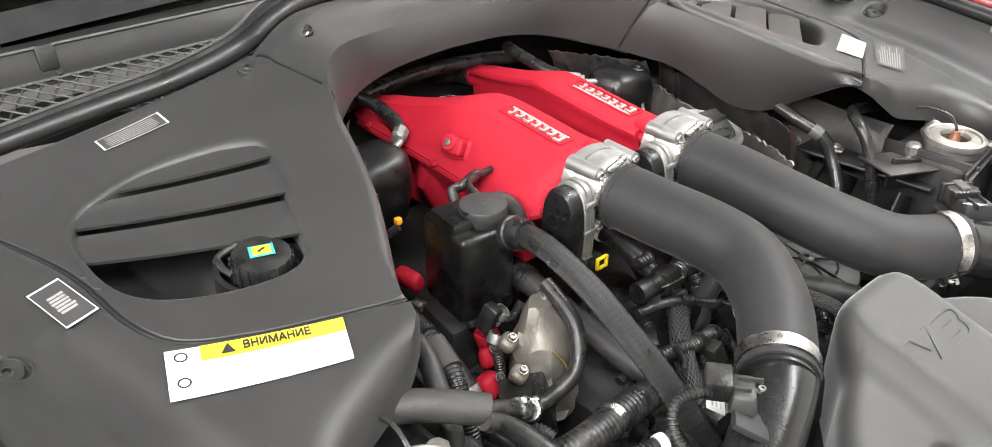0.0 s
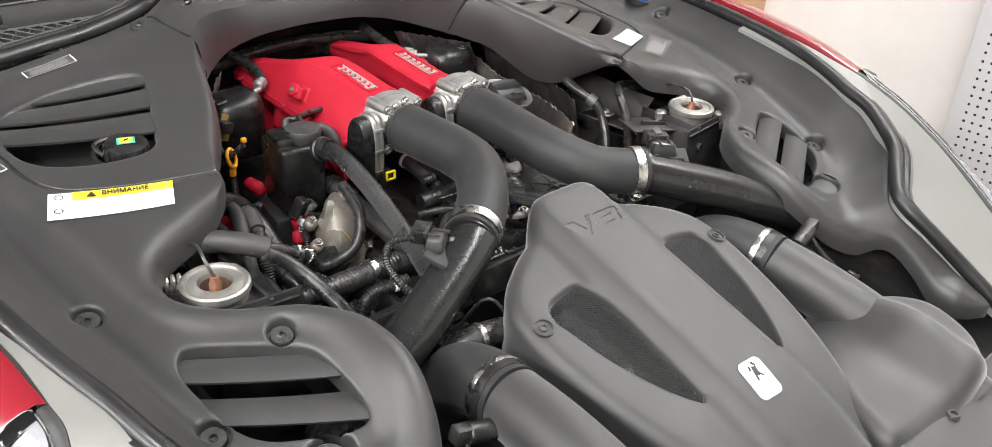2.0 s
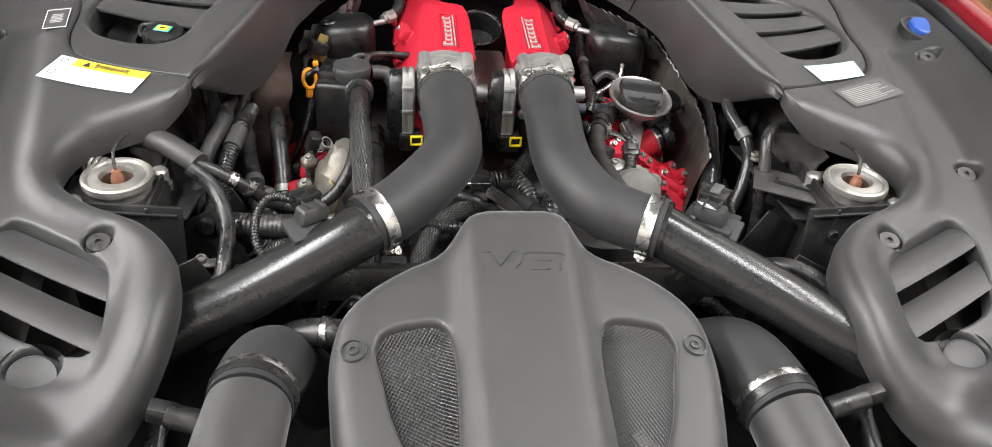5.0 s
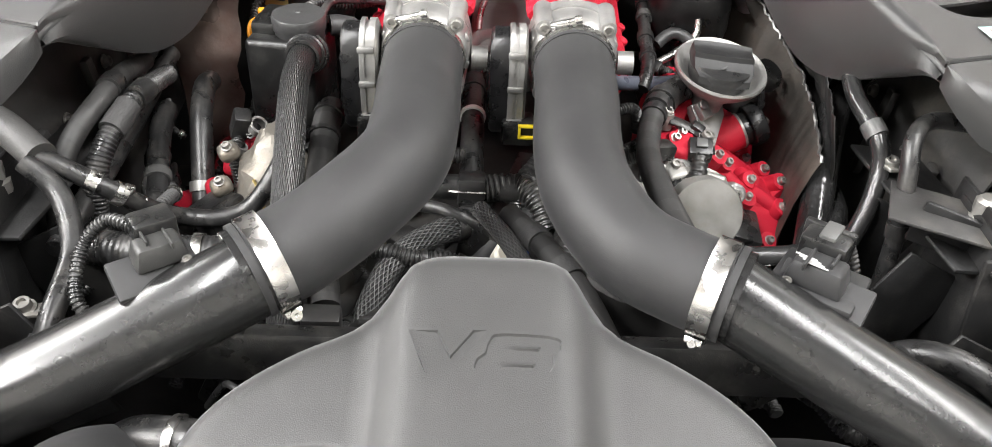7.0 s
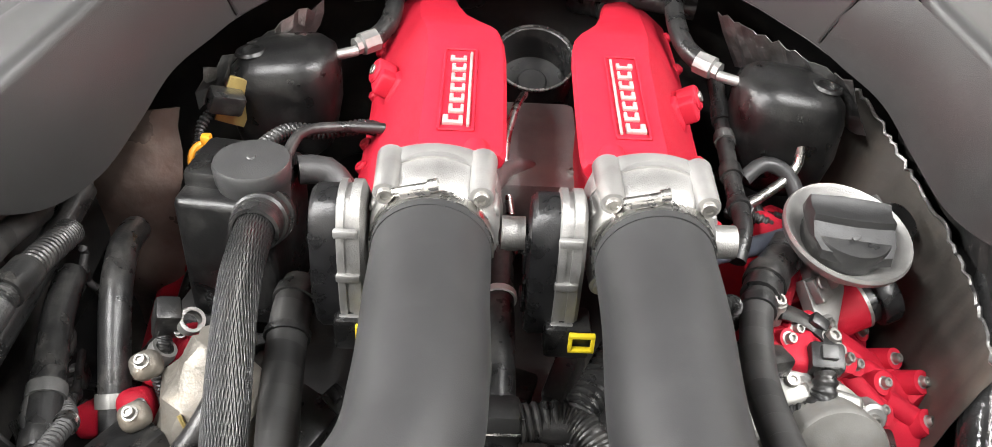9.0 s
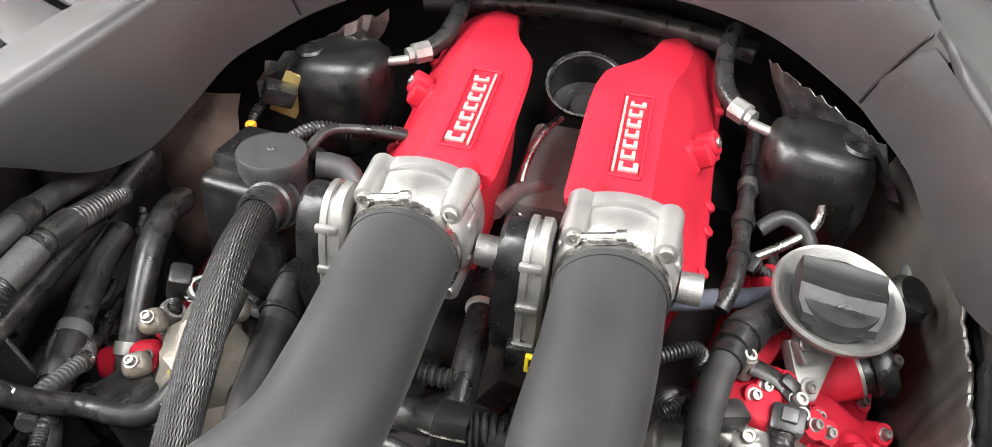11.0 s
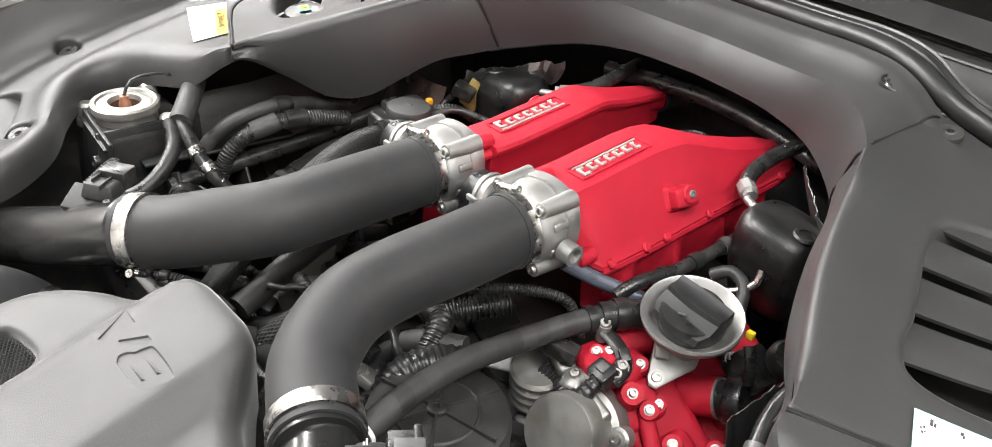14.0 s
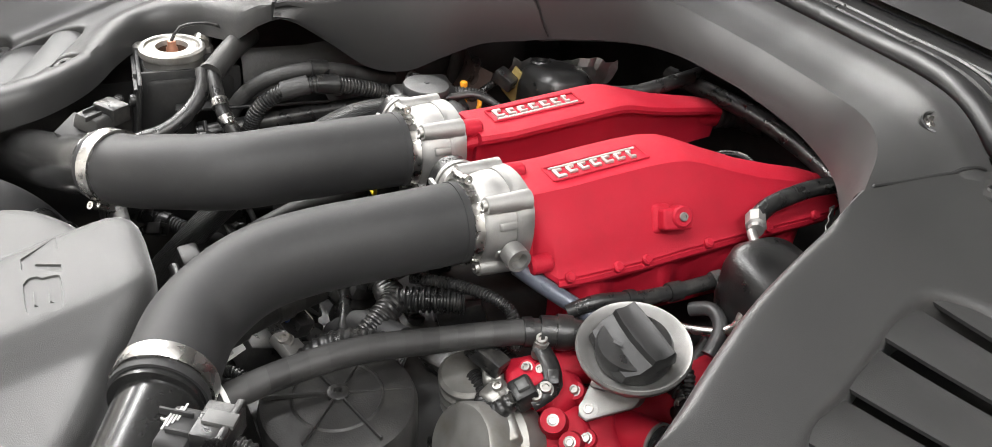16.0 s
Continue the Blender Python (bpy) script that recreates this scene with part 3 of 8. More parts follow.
def cowl_cover(s):
    side = thing("cowl_cover", "grey grained plastic cowl cover with a louvred pocket", "engine cover", (s * 0.5, 0.4, 0.8), "cowl covers")
    inner = [tuple(v[:2]) for v in fix_curve([(x, y, 0) for x, y in CREST], 5)]
    seam = [(x - 0.004, y) for x, y in SEAM]
    pts = inner + list(reversed(seam))[1:] + [(0.72, 0.735), (0.65, 0.745), (0.53, 0.722), (0.42, 0.675), (0.372, 0.648), (0.334, 0.630), (0.331, 0.612), (0.326, 0.566), (0.324, 0.51)]
    rim = outline(pts, 0.012)
    pocket = outline(POCKET, 0.008)

    def zf(x, y):
        return ztop(x, y)
    bm = sheet(rim, zf, (pocket,), r=0.016, drop=0.006, hr=0.012, hdrop=0.045, step=0.013, hard=np.vstack([dense(SEAM), dense([(0.321, 0.450), (0.324, 0.51), (0.326, 0.566), (0.331, 0.612), (0.334, 0.63)])]))
    a = fix_curve([(x, y, ztop(x, y) - 0.016) for x, y in CREST], 6)
    c = fix_curve(LIP, 6)
    rows = [a]
    for t in (0.2, 0.5, 0.8):
        rows.append([p.lerp(q, t) + Vector((-0.006, -0.004, 0)) * math.sin(math.pi * t) for p, q in zip(a, c)])
    rows += [c, [q + Vector((0.012, 0.008, -0.004)) for q in c], [q + Vector((0.02, 0.012, 0.01)) for q in c]]
    loft(rows, bm=bm)
    part("panel", bm, M_COVER, side, s=s)
    d = (0.80, 0.56) if s < 0 else (0.85, 0.53)
    starts = ((0.47, 0.282), (0.44, 0.345), (0.405, 0.405)) if s < 0 else ((0.485, 0.255), (0.462, 0.313), (0.435, 0.372), (0.405, 0.43))
    for p in starts:
        louvre(pocket, p, d, 0.063 if s < 0 else 0.056, 0.006, side, s, fall=0.006, swell=0.003)
    floor_rows = [[(x, y, ztop(x, y) - 0.052) for x in np.linspace(0.42, 0.665, 6)] for y in np.linspace(0.235, 0.535, 6)]
    part("backing", loft(floor_rows), M_DEEP, side, s=s)
    for x, y in ((0.353, 0.596),):
        dished_bolt(x, y, ztop(x, y) + 0.0035, side, s)
    return side


def cowl_bridge():
    lip = [(0, 0.602, 0.904), (0.1, 0.595, 0.902), (0.16, 0.586, 0.895), (0.2, 0.574, 0.887), (0.235, 0.551, 0.878), (0.263, 0.527, 0.869), (0.284, 0.503, 0.863), (0.300, 0.482, 0.857)]
    crest = [(0, 0.615, 0.953), (0.1, 0.606, 0.955), (0.16, 0.590, 0.960), (0.2, 0.571, 0.966), (0.245, 0.540, 0.972), (0.285, 0.500, 0.972), (0.318, 0.452, 0.967), (0.335, 0.425, 0.948)]
    top = [(0, 0.660, 0.972), (0.1, 0.652, 0.975), (0.16, 0.638, 0.981), (0.2, 0.624, 0.986), (0.25, 0.598, 0.991), (0.290, 0.578, 0.986), (0.3225, 0.566, 0.9695), (0.35, 0.560, 0.945)]
    rear = [(0, 0.700, 0.988), (0.1, 0.691, 0.991), (0.16, 0.676, 0.996), (0.2, 0.664, 0.999), (0.25, 0.643, 1.001), (0.29, 0.630, 0.991), (0.329, 0.624, 0.966), (0.36, 0.618, 0.942)]

    def both(c):
        c = fix_curve(c, 6)
        return [Vector((-p.x, p.y, p.z)) for p in reversed(c[1:])] + c
    lip, crest, top, rear = both(lip), both(crest), both(top), both(rear)
    rows = [[p + Vector((0, 0.03, 0.008)) for p in lip], [p + Vector((0, 0.008, -0.003)) for p in lip], lip]
    rows += [[a.lerp(b, t) + Vector((0, -0.004, 0)) * math.sin(math.pi * t) for a, b in zip(lip, crest)] for t in (0.3, 0.6, 0.85)]
    rows += [[b.lerp(c, 0.05) + Vector((0, 0.0, 0.003)) for b, c in zip(crest, top)], [b.lerp(c, 0.5) for b, c in zip(crest, top)], top, [a.lerp(b, 0.18) + Vector((0, 0, 0.0055)) for a, b in zip(top, rear)], [a.lerp(b, 0.5) + Vector((0, 0, 0.007)) for a, b in zip(top, rear)], rear]
    bm = loft(rows)
    br = thing("cowl_bridge", "grey plastic bridge panel arching over the back of the engine", "engine cover", (0, 0.6, 0.85))
    ob = part("panel", bm, M_COVER, br)
    bpy.context.view_layer.update()
    for sd in (-1, 1):
        trees = []
        for panel in [ob] + [c for c in bpy.data.objects if c.name.startswith("panel") and c.parent and c.parent.name.startswith("cowl_cover")]:
            trees.append((BVHTree.FromPolygons([panel.matrix_world @ v.co for v in panel.data.vertices], [tuple(f.vertices) for f in panel.data.polygons])))
        bay = Vector((sd * 0.14, 0.26, 0.95))
        path = []
        for x, y, z in fix_curve([(0.2905, 0.4955, 0.8655), (0.303, 0.476, 0.912), (0.315, 0.462, 0.944), (0.3215, 0.457, 0.957)], 5):
            way = (Vector((sd * x, y, z)) - bay).normalized()
            hits = [h for h in (tr.ray_cast(bay, way)[0] for tr in trees) if h is not None]
            if hits:
                path.append(min(hits, key=lambda h: (h - bay).length) - way * 0.0006)
        for x, y, z in fix_curve([(0.3222, 0.463, 1), (0.324, 0.51, 1), (0.327, 0.566, 1), (0.3315, 0.608, 1)], 6):
            hits = [h for h in (tr.ray_cast(Vector((sd * x, y, 1.2)), Vector((0, 0, -1)))[0] for tr in trees) if h is not None]
            if hits:
                path.append(max(hits, key=lambda h: h.z) + Vector((0, 0, 0.0006)))
        part("joint", tube(path, 0.0019, 6, smooth=False), M_TRAY, br, "thin dark joint")
    for x in (-0.268, 0.274):
        part("socket", lathe(((0.0165, -0.004), (0.0165, 0.0012), (0.0150, 0.0022), (0.0135, 0.0012), (0.0125, -0.002), (0, -0.002)), 26, (x, 0.594, 0.9915), (0.28 * (1 if x > 0 else -1), -0.18, 1)), M_SEAL, br, "dark dished socket")
        screw((x, 0.594, 0.9925), (0.28 * (1 if x > 0 else -1), -0.18, 1), 0.0095, br, name="fastener", material=M_STEEL, h=0.002)
    return br


for s_ in (-1, 1):
    fender_cover(s_)
    cowl_cover(s_)
cowl_bridge()


# ---- rubber seals round the opening ----
SEAL = [(0, 0.716, 0.993), (0.1, 0.706, 0.996), (0.2, 0.680, 1.004), (0.27, 0.654, 1.000), (0.340, 0.638, 0.974), (0.42, 0.672, 0.940), (0.50, 0.712, 0.915), (0.565, 0.738, 0.897), (0.65, 0.755, 0.880), (0.76, 0.750, 0.874), (0.838, 0.70, 0.890), (0.866, 0.58, 0.906), (0.853, 0.42, 0.915), (0.836, 0.30, 0.914), (0.822, 0.16, 0.910), (0.810, 0.0, 0.890), (0.799, -0.08, 0.876), (0.782, -0.150, 0.860), (0.757, -0.228, 0.838), (0.744, -0.280, 0.824), (0.720, -0.331, 0.800), (0.684, -0.376, 0.780), (0.623, -0.411, 0.764), (0.578, -0.449, 0.734), (0.586, -0.513, 0.693), (0.611, -0.576, 0.641), (0.63, -0.66, 0.58)]


def beside(d, up):
    """The seal's line moved outwards by d and upwards by up."""
    out = []
    for i, q in enumerate(SEAL):
        a, b = SEAL[max(i - 1, 0)], SEAL[min(i + 1, len(SEAL) - 1)]
        n = Vector((-(b[1] - a[1]), b[0] - a[0])).normalized()
        rear = q[1] > 0.63
        out.append((q[0] + n.x * d, q[1] + n.y * d + (0.004 if rear else 0.0), q[2] + (up if rear else -0.15 * up)))
    return out


def seal(s):
    ob = thing("bonnet_seal", "black rubber weather seal along the bonnet opening", "seal", (s * 0.6, 0.1, 0.85), "bonnet seals")
    part("bulb", tube(SEAL, (0.0135, 0.0135, 0.0135, 0.0095), 12, 0.015), M_SEAL, ob, s=s)
    part("lip", tube(beside(0.0155, 0.006), (0.0085, 0.0085, 0.0085, 0.005), 8, 0.015), M_SEAL, ob, s=s)
    part("carrier", tube(beside(0.028, 0.012), 0.0028, 6, 0.015), M_GREYPLASTIC, ob, "grey carrier strip", s=s)
    return ob


for s_ in (-1, 1):
    seal(s_)


# ---- bodywork ----
def wing(s):
    ob = thing("front_wing", "glossy red front wing with a sharp upper edge", "car wing", (s * 0.97, 0.4, 0.0), "front wings")
    ys = [(-0.212, 0.808, 0.866), (-0.12, 0.821, 0.890), (-0.03, 0.831, 0.905), (0.08, 0.842, 0.919), (0.30, 0.866, 0.936), (0.55, 0.890, 0.944), (0.8, 0.905, 0.948), (1.2, 0.915, 0.95)]
    rows = []
    for y, x, z in ys:
        w = 0.10 if y > 0 else 0.10 + y * 0.15
        rows.append([(x - 0.002, y, z - 0.022), (x - 0.001, y, z - 0.010), (x + 0.002, y, z - 0.002), (x + 0.012, y, z + 0.002), (x + w * 0.5, y, z - 0.004), (x + w, y, z - 0.035), (x + w + 0.02, y, z - 0.12), (x + w + 0.03, y, z - 0.3), (x + w, y, z - 0.6)])
    part("skin", loft(rows), M_REDPAINT, ob, s=s)
    rows = [[(x - 0.045, y, z - 0.034), (x - 0.025, y, z - 0.026), (x - 0.006, y, z - 0.04), (x - 0.006, y, z - 0.08)] for y, x, z in ys if y > 0.05]
    part("gutter", loft(rows), M_DEEP, ob, "dark gutter along the wing edge", s=s)
    return ob


LAMP_IN = [(0.812, 0.06, 0.900), (0.803, -0.08, 0.876), (0.789, -0.160, 0.862), (0.762, -0.239, 0.840), (0.752, -0.285, 0.826), (0.728, -0.338, 0.804), (0.694, -0.388, 0.780), (0.632, -0.421, 0.762), (0.585, -0.456, 0.735), (0.596, -0.522, 0.693), (0.622, -0.584, 0.640), (0.645, -0.67, 0.585)]
LAMP_OUT = [(0.838, 0.06, 0.902), (0.822, -0.08, 0.886), (0.812, -0.150, 0.874), (0.808, -0.212, 0.861), (0.806, -0.246, 0.850), (0.820, -0.300, 0.822), (0.831, -0.344, 0.794), (0.845, -0.403, 0.752), (0.853, -0.458, 0.708), (0.843, -0.536, 0.655), (0.81, -0.62, 0.61), (0.74, -0.72, 0.57)]


def headlamp(s):
    ob = thing("headlamp", "headlamp unit with a grey upper housing and a clear lens", "headlamp", (s * 0.75, -0.45, 0.6), "headlamps")
    a, b = [Vector(q) for q in fix_curve(LAMP_IN, 6)], [Vector(q) for q in fix_curve(LAMP_OUT, 6)]
    rows = [[p + Vector((-0.020, 0.014, -0.03)) for p in a], [p + Vector((-0.018, 0.012, -0.010)) for p in a], a]
    for u in (0.06, 0.12, 0.3, 0.5, 0.7, 0.9, 1.0):
        rise = 0.004 * math.sin(min(1.0, u / 0.12) * math.pi / 2) - 0.004 * u
        rows.append([p.lerp(q, u) + Vector((0, 0, rise)) for p, q in zip(a, b)])
    rows.append([q + Vector((0.003, 0, -0.03)) for q in b])
    part("housing", loft(rows), M_HEADLAMP, ob, s=s)
    front = [q for q in b if q.y < -0.208]
    side = []
    for i, q in enumerate(front):
        d = front[min(i + 1, len(front) - 1)] - front[max(i - 1, 0)]
        side.append(Vector((-d.y, d.x, 0)).normalized())
    line = lambda d, up: [q + n * d + Vector((0, 0, up)) for q, n in zip(front, side)]
    part("gasket", loft([line(0.001, -0.015), line(0.001, 0.001), line(0.007, 0.003), line(0.013, 0.001), line(0.013, -0.015)]), M_COVER, ob, "dark gasket round the lens", s=s)
    part("lens", thicken(loft([line(0.0135, -0.004), line(0.016, 0.005), line(0.024, 0.007), line(0.045, 0.001), line(0.07, -0.02), line(0.09, -0.07), line(0.10, -0.16)]), 0.003), M_GLASS, ob, "clear lens", s=s)
    part("reflector", loft([line(0.015, -0.010), line(0.03, -0.014), line(0.06, -0.05), line(0.08, -0.15)]), M_LAMPWHITE, ob, "pale inner bezel", s=s)
    hole = Vector((0.668, -0.407, 0.775))
    screw(hole, (0.1, -0.35, 1), 0.006, ob, s, "fastener", M_BLACK)
    return ob


M_LAMPWHITE = mat("lamp_bezel", (0.55, 0.55, 0.55), 0.35, var=0.04, scale=20)
for s_ in (-1, 1):
    wing(s_)
    headlamp(s_)


def bay_tub():
    ob = thing("engine_bay", "dark painted inner structure of the engine bay", "car body", (0, 0, 0.3))
    for s in (-1, 1):
        sink = lambda y: min(0.0, ztop(0.7, y) - 0.05 - 0.74)
        bm = loft([[(0.62, y, 0.30), (0.60, y, 0.58 + sink(y)), (0.61, y, 0.70 + sink(y)), (0.70, y, 0.72 + sink(y)), (0.84, y, 0.73 + sink(y))] for y in np.linspace(-0.8, 0.75, 24)])
        part("inner_wing", bm, M_DEEP, ob, s=s)
        rows = []
        for z, x in ((0.50, 0.500), (0.56, 0.505), (0.60, 0.515), (0.64, 0.512), (0.70, 0.520), (0.755, 0.530), (0.77, 0.545)):
            rows.append([(x + 0.010 * math.sin(y * 42) * math.exp(-((z - 0.64) / 0.06) ** 2), y, z + 0.10 * max(0.0, y - 0.2)) for y in np.linspace(0.10, 0.60, 26)])
        part("side_rail", thicken(loft(rows), 0.003), M_RAIL, ob, "dark grey stamped side rail", s=s)
        for k, y in enumerate((0.20, 0.33, 0.45)):
            part("rib", box((0.012, 0.018, 0.13), (0.505, y, 0.66 + 0.02 * k), pose(0, 0, 0, 18 - 14 * k, 6, 0), 0.004), M_RAIL, ob, s=s)
            screw((0.508, y + 0.05, 0.70 + 0.015 * k), (-1, 0, 0.1), 0.007, ob, s, material=M_DULLBOLT)
    part("firewall", loft([[(x, 0.74, 0.30), (x, 0.74, 0.70), (x, 0.735, min(0.88, ztop(x, 0.72) - 0.05)), (x, 0.70, min(0.94, ztop(x, 0.70) - 0.03))] for x in np.linspace(-0.62, 0.62, 16)]), M_DEEP, ob)
    part("undertray", loft([[(x, y, 0.32) for x in np.linspace(-0.8, 0.8, 8)] for y in np.linspace(-0.95, 0.75, 8)]), M_DEEP, ob)
    part("front_panel", loft([[(x, -0.92, 0.32), (x, -0.90, 0.52)] for x in np.linspace(-0.8, 0.8, 8)]), M_DEEP, ob)
    return ob


bay_tub()


def crossmember():
    ob = thing("radiator_panel", "grey plastic trim panel over the radiator", "engine cover", (0, -0.8, 0.55))
    rim = outline([(-0.62, -0.74), (-0.55, -0.70), (-0.3, -0.70), (-0.1, -0.70), (0.1, -0.70), (0.3, -0.70), (0.55, -0.70), (0.62, -0.74), (0.55, -0.88), (0.3, -0.94), (0, -0.955), (-0.3, -0.94), (-0.55, -0.88)], 0.03)
    part("panel", sheet(rim, lambda x, y: 0.605 + 0.25 * (y + 0.72) - 0.04 * x * x, r=0.015, drop=0.05, step=0.03), M_AIRBOX, ob)
    for x in (-0.232, 0.232):
        screw((x, -0.725, 0.605), (0, 0, 1), 0.01, ob, name="fastener", material=M_BOLT)
    return ob


crossmember()


# ---- windscreen and cowl ----
M_LATTICE = mat("lattice_plastic", (0.055, 0.055, 0.053), 0.45, var=0.1, scale=40, bump=0.2)
M_SCUTTLE = mat("scuttle_plastic", (0.013, 0.0128, 0.0125), 0.5, var=0.1, scale=20, bump=0.2)
drop = lambda x: -0.10 * x * x


def cowl():
    ob = thing("cowl_tray", "black plastic air intake tray below the windscreen", "car cowl", (0, 0.85, 0.85))
    xs = np.linspace(-0.95, 0.95, 40)
    lo = lambda x: float(np.interp(abs(x), (0.0, 0.2, 0.34, 0.42, 0.50, 0.56, 0.65, 0.8), (0.745, 0.71, 0.70, 0.715, 0.752, 0.785, 0.805, 0.80)))
    hi = lambda x: 0.948 - 0.02 * x * x
    part("tray", loft([[(x, lo(x) - 0.03, 0.895) for x in xs], [(x, lo(x) + 0.005, 0.85) for x in xs], [(x, 0.97, 0.845) for x in xs]]), M_TRAY, ob)
    part("scuttle", loft([[(x, hi(x) - 0.003, 0.878) for x in xs], [(x, hi(x) + 0.003, 0.896) for x in xs], [(x, hi(x) + 0.016, 0.930) for x in xs], [(x, hi(x) + 0.022, 0.934) for x in xs], [(x, hi(x) + 0.075, 0.934) for x in xs], [(x, hi(x) + 0.08, 0.92) for x in xs]]), M_SCUTTLE, ob)
    part("trim", tube([(x, hi(x) + 0.0165, 0.9325) for x in xs], 0.003, 6, smooth=False), M_GREYPLASTIC, ob, "pale trim line")
    for s in (-1, 1):
        part("step", box((0.03, 0.016, 0.04), (0.50, 0.958, 0.915), pose(0, 0, 0, -18, 0, 0), 0.004), M_SCUTTLE, ob, s=s)
        screw((0.49, 0.944, 0.893), (0, -0.6, 1), 0.005, ob, s, name="fastener", material=M_BOLT)
        grille = bmesh.new()
        zg = 0.886
        for k in range(-16, 60):
            for sg in (1, -1):
                pts = []
                for t in np.linspace(0, 1, 48):
                    y = 0.69 + 0.26 * t
                    x = 0.10 + k * 0.0265 + sg * 0.128 * (t - 0.5)
                    if 0.10 < x < 0.86 and lo(x) < y < hi(x):
                        pts.append((x, y, zg + 0.001 * sg))
                if len(pts) > 1:
                    tube(pts[::5] + pts[-1:], 0.0018, 5, smooth=False, cap=False, bm=grille)
        part("grille", grille, M_LATTICE, ob, "diamond lattice air grille", s=s)
        for f in (lo, hi):
            rail = [(x, f(x), zg) for x in np.linspace(0.1, 0.86, 24)]
            part("grille_rail", tube(rail, 0.0035, 6, smooth=False), M_LATTICE, ob, s=s)
    scr = thing("windscreen", "dark raked windscreen above the cowl", "car window", (0, 1.0, 0.95))
    part("pane", thicken(loft([[(x, 1.005 - 0.06 * x * x + 0.8 * t, 0.942 + drop(x) * 0.3 + 0.42 * t) for x in xs] for t in np.linspace(0, 1, 6)]), 0.005), M_SCREEN, scr)
    part("border", loft([[(x, 1.003 - 0.06 * x * x + 0.8 * t, 0.950 + drop(x) * 0.3 + 0.42 * t) for x in xs] for t in (0.0, 0.035, 0.07)]), M_INK, scr, "black printed border of the glass")
    wiper = thing("wiper", "black windscreen wiper resting on the glass", "wiper", (-0.4, 1.06, 0.99))
    part("blade", tube([(-0.70, 1.085, 1.016), (-0.58, 1.078, 1.010), (-0.46, 1.060, 1.001), (-0.36, 1.036, 0.988), (-0.245, 1.002, 0.968)], 0.0055, 8, flatten=1.6), M_SEAL, wiper)
    part("arm", tube([(-0.80, 1.09, 1.035), (-0.60, 1.098, 1.030), (-0.44, 1.080, 1.018), (-0.34, 1.052, 1.004), (-0.27, 1.025, 0.990), (-0.228, 1.012, 0.981)], 0.0065, 8, flatten=0.7), M_GREYPLASTIC, wiper, "grey metal arm")
    part("hook", tube([(-0.228, 1.012, 0.981), (-0.222, 1.016, 0.984), (-0.226, 1.028, 0.989), (-0.28, 1.046, 0.999), (-0.36, 1.070, 1.010)], 0.0035, 8), M_BRACKET, wiper)
    dash = thing("dashboard", "brown leather dashboard top behind the windscreen", "dashboard", (0, 1.3, 0.8))
    part("top", loft([[(x, 1.04 + 0.7 * t - 0.06 * x * x, 0.89 - 0.02 * x * x + 0.06 * t) for x in xs] for t in np.linspace(0, 1, 5)]), mat("brown_leather", (0.10, 0.07, 0.05), 0.6, bump=0.3, bscale=400), dash)
    roof = thing("cabin_roof", "dark roof and cabin shell", "car roof", (0, 2.0, 0.9))
    part("shell", thicken(loft([[(x, 1.75 - 0.12 * x * x + 1.5 * t, 1.36 - 0.06 * x * x - 0.1 * t * t) for x in xs] for t in np.linspace(0, 1, 4)]), 0.02), M_DEEP, roof)


cowl()

# ---- air box in front of the engine ----
def zbox(x, y):
    a = abs(x)
    t = min(max((a - 0.058) / 0.036, 0), 1)
    return 0.790 + 0.31 * (y + 0.2) - 0.026 * t * t * (3 - 2 * t) - 0.05 * max(a - 0.094, 0) - 0.9 * max(-0.5 - y, 0) ** 2


M_CAP = mat("cap_grey", (0.035, 0.035, 0.035), 0.42, var=0.1, scale=50, bump=0.2)
M_COVERBLACK = mat("motor_cover_black", (0.008, 0.008, 0.0085), 0.3, var=0.2, scale=60, bump=0.2)
M_WIRE = mat("mesh_wire", (0.05, 0.05, 0.05), 0.35, 0.5, var=0.2, scale=200)


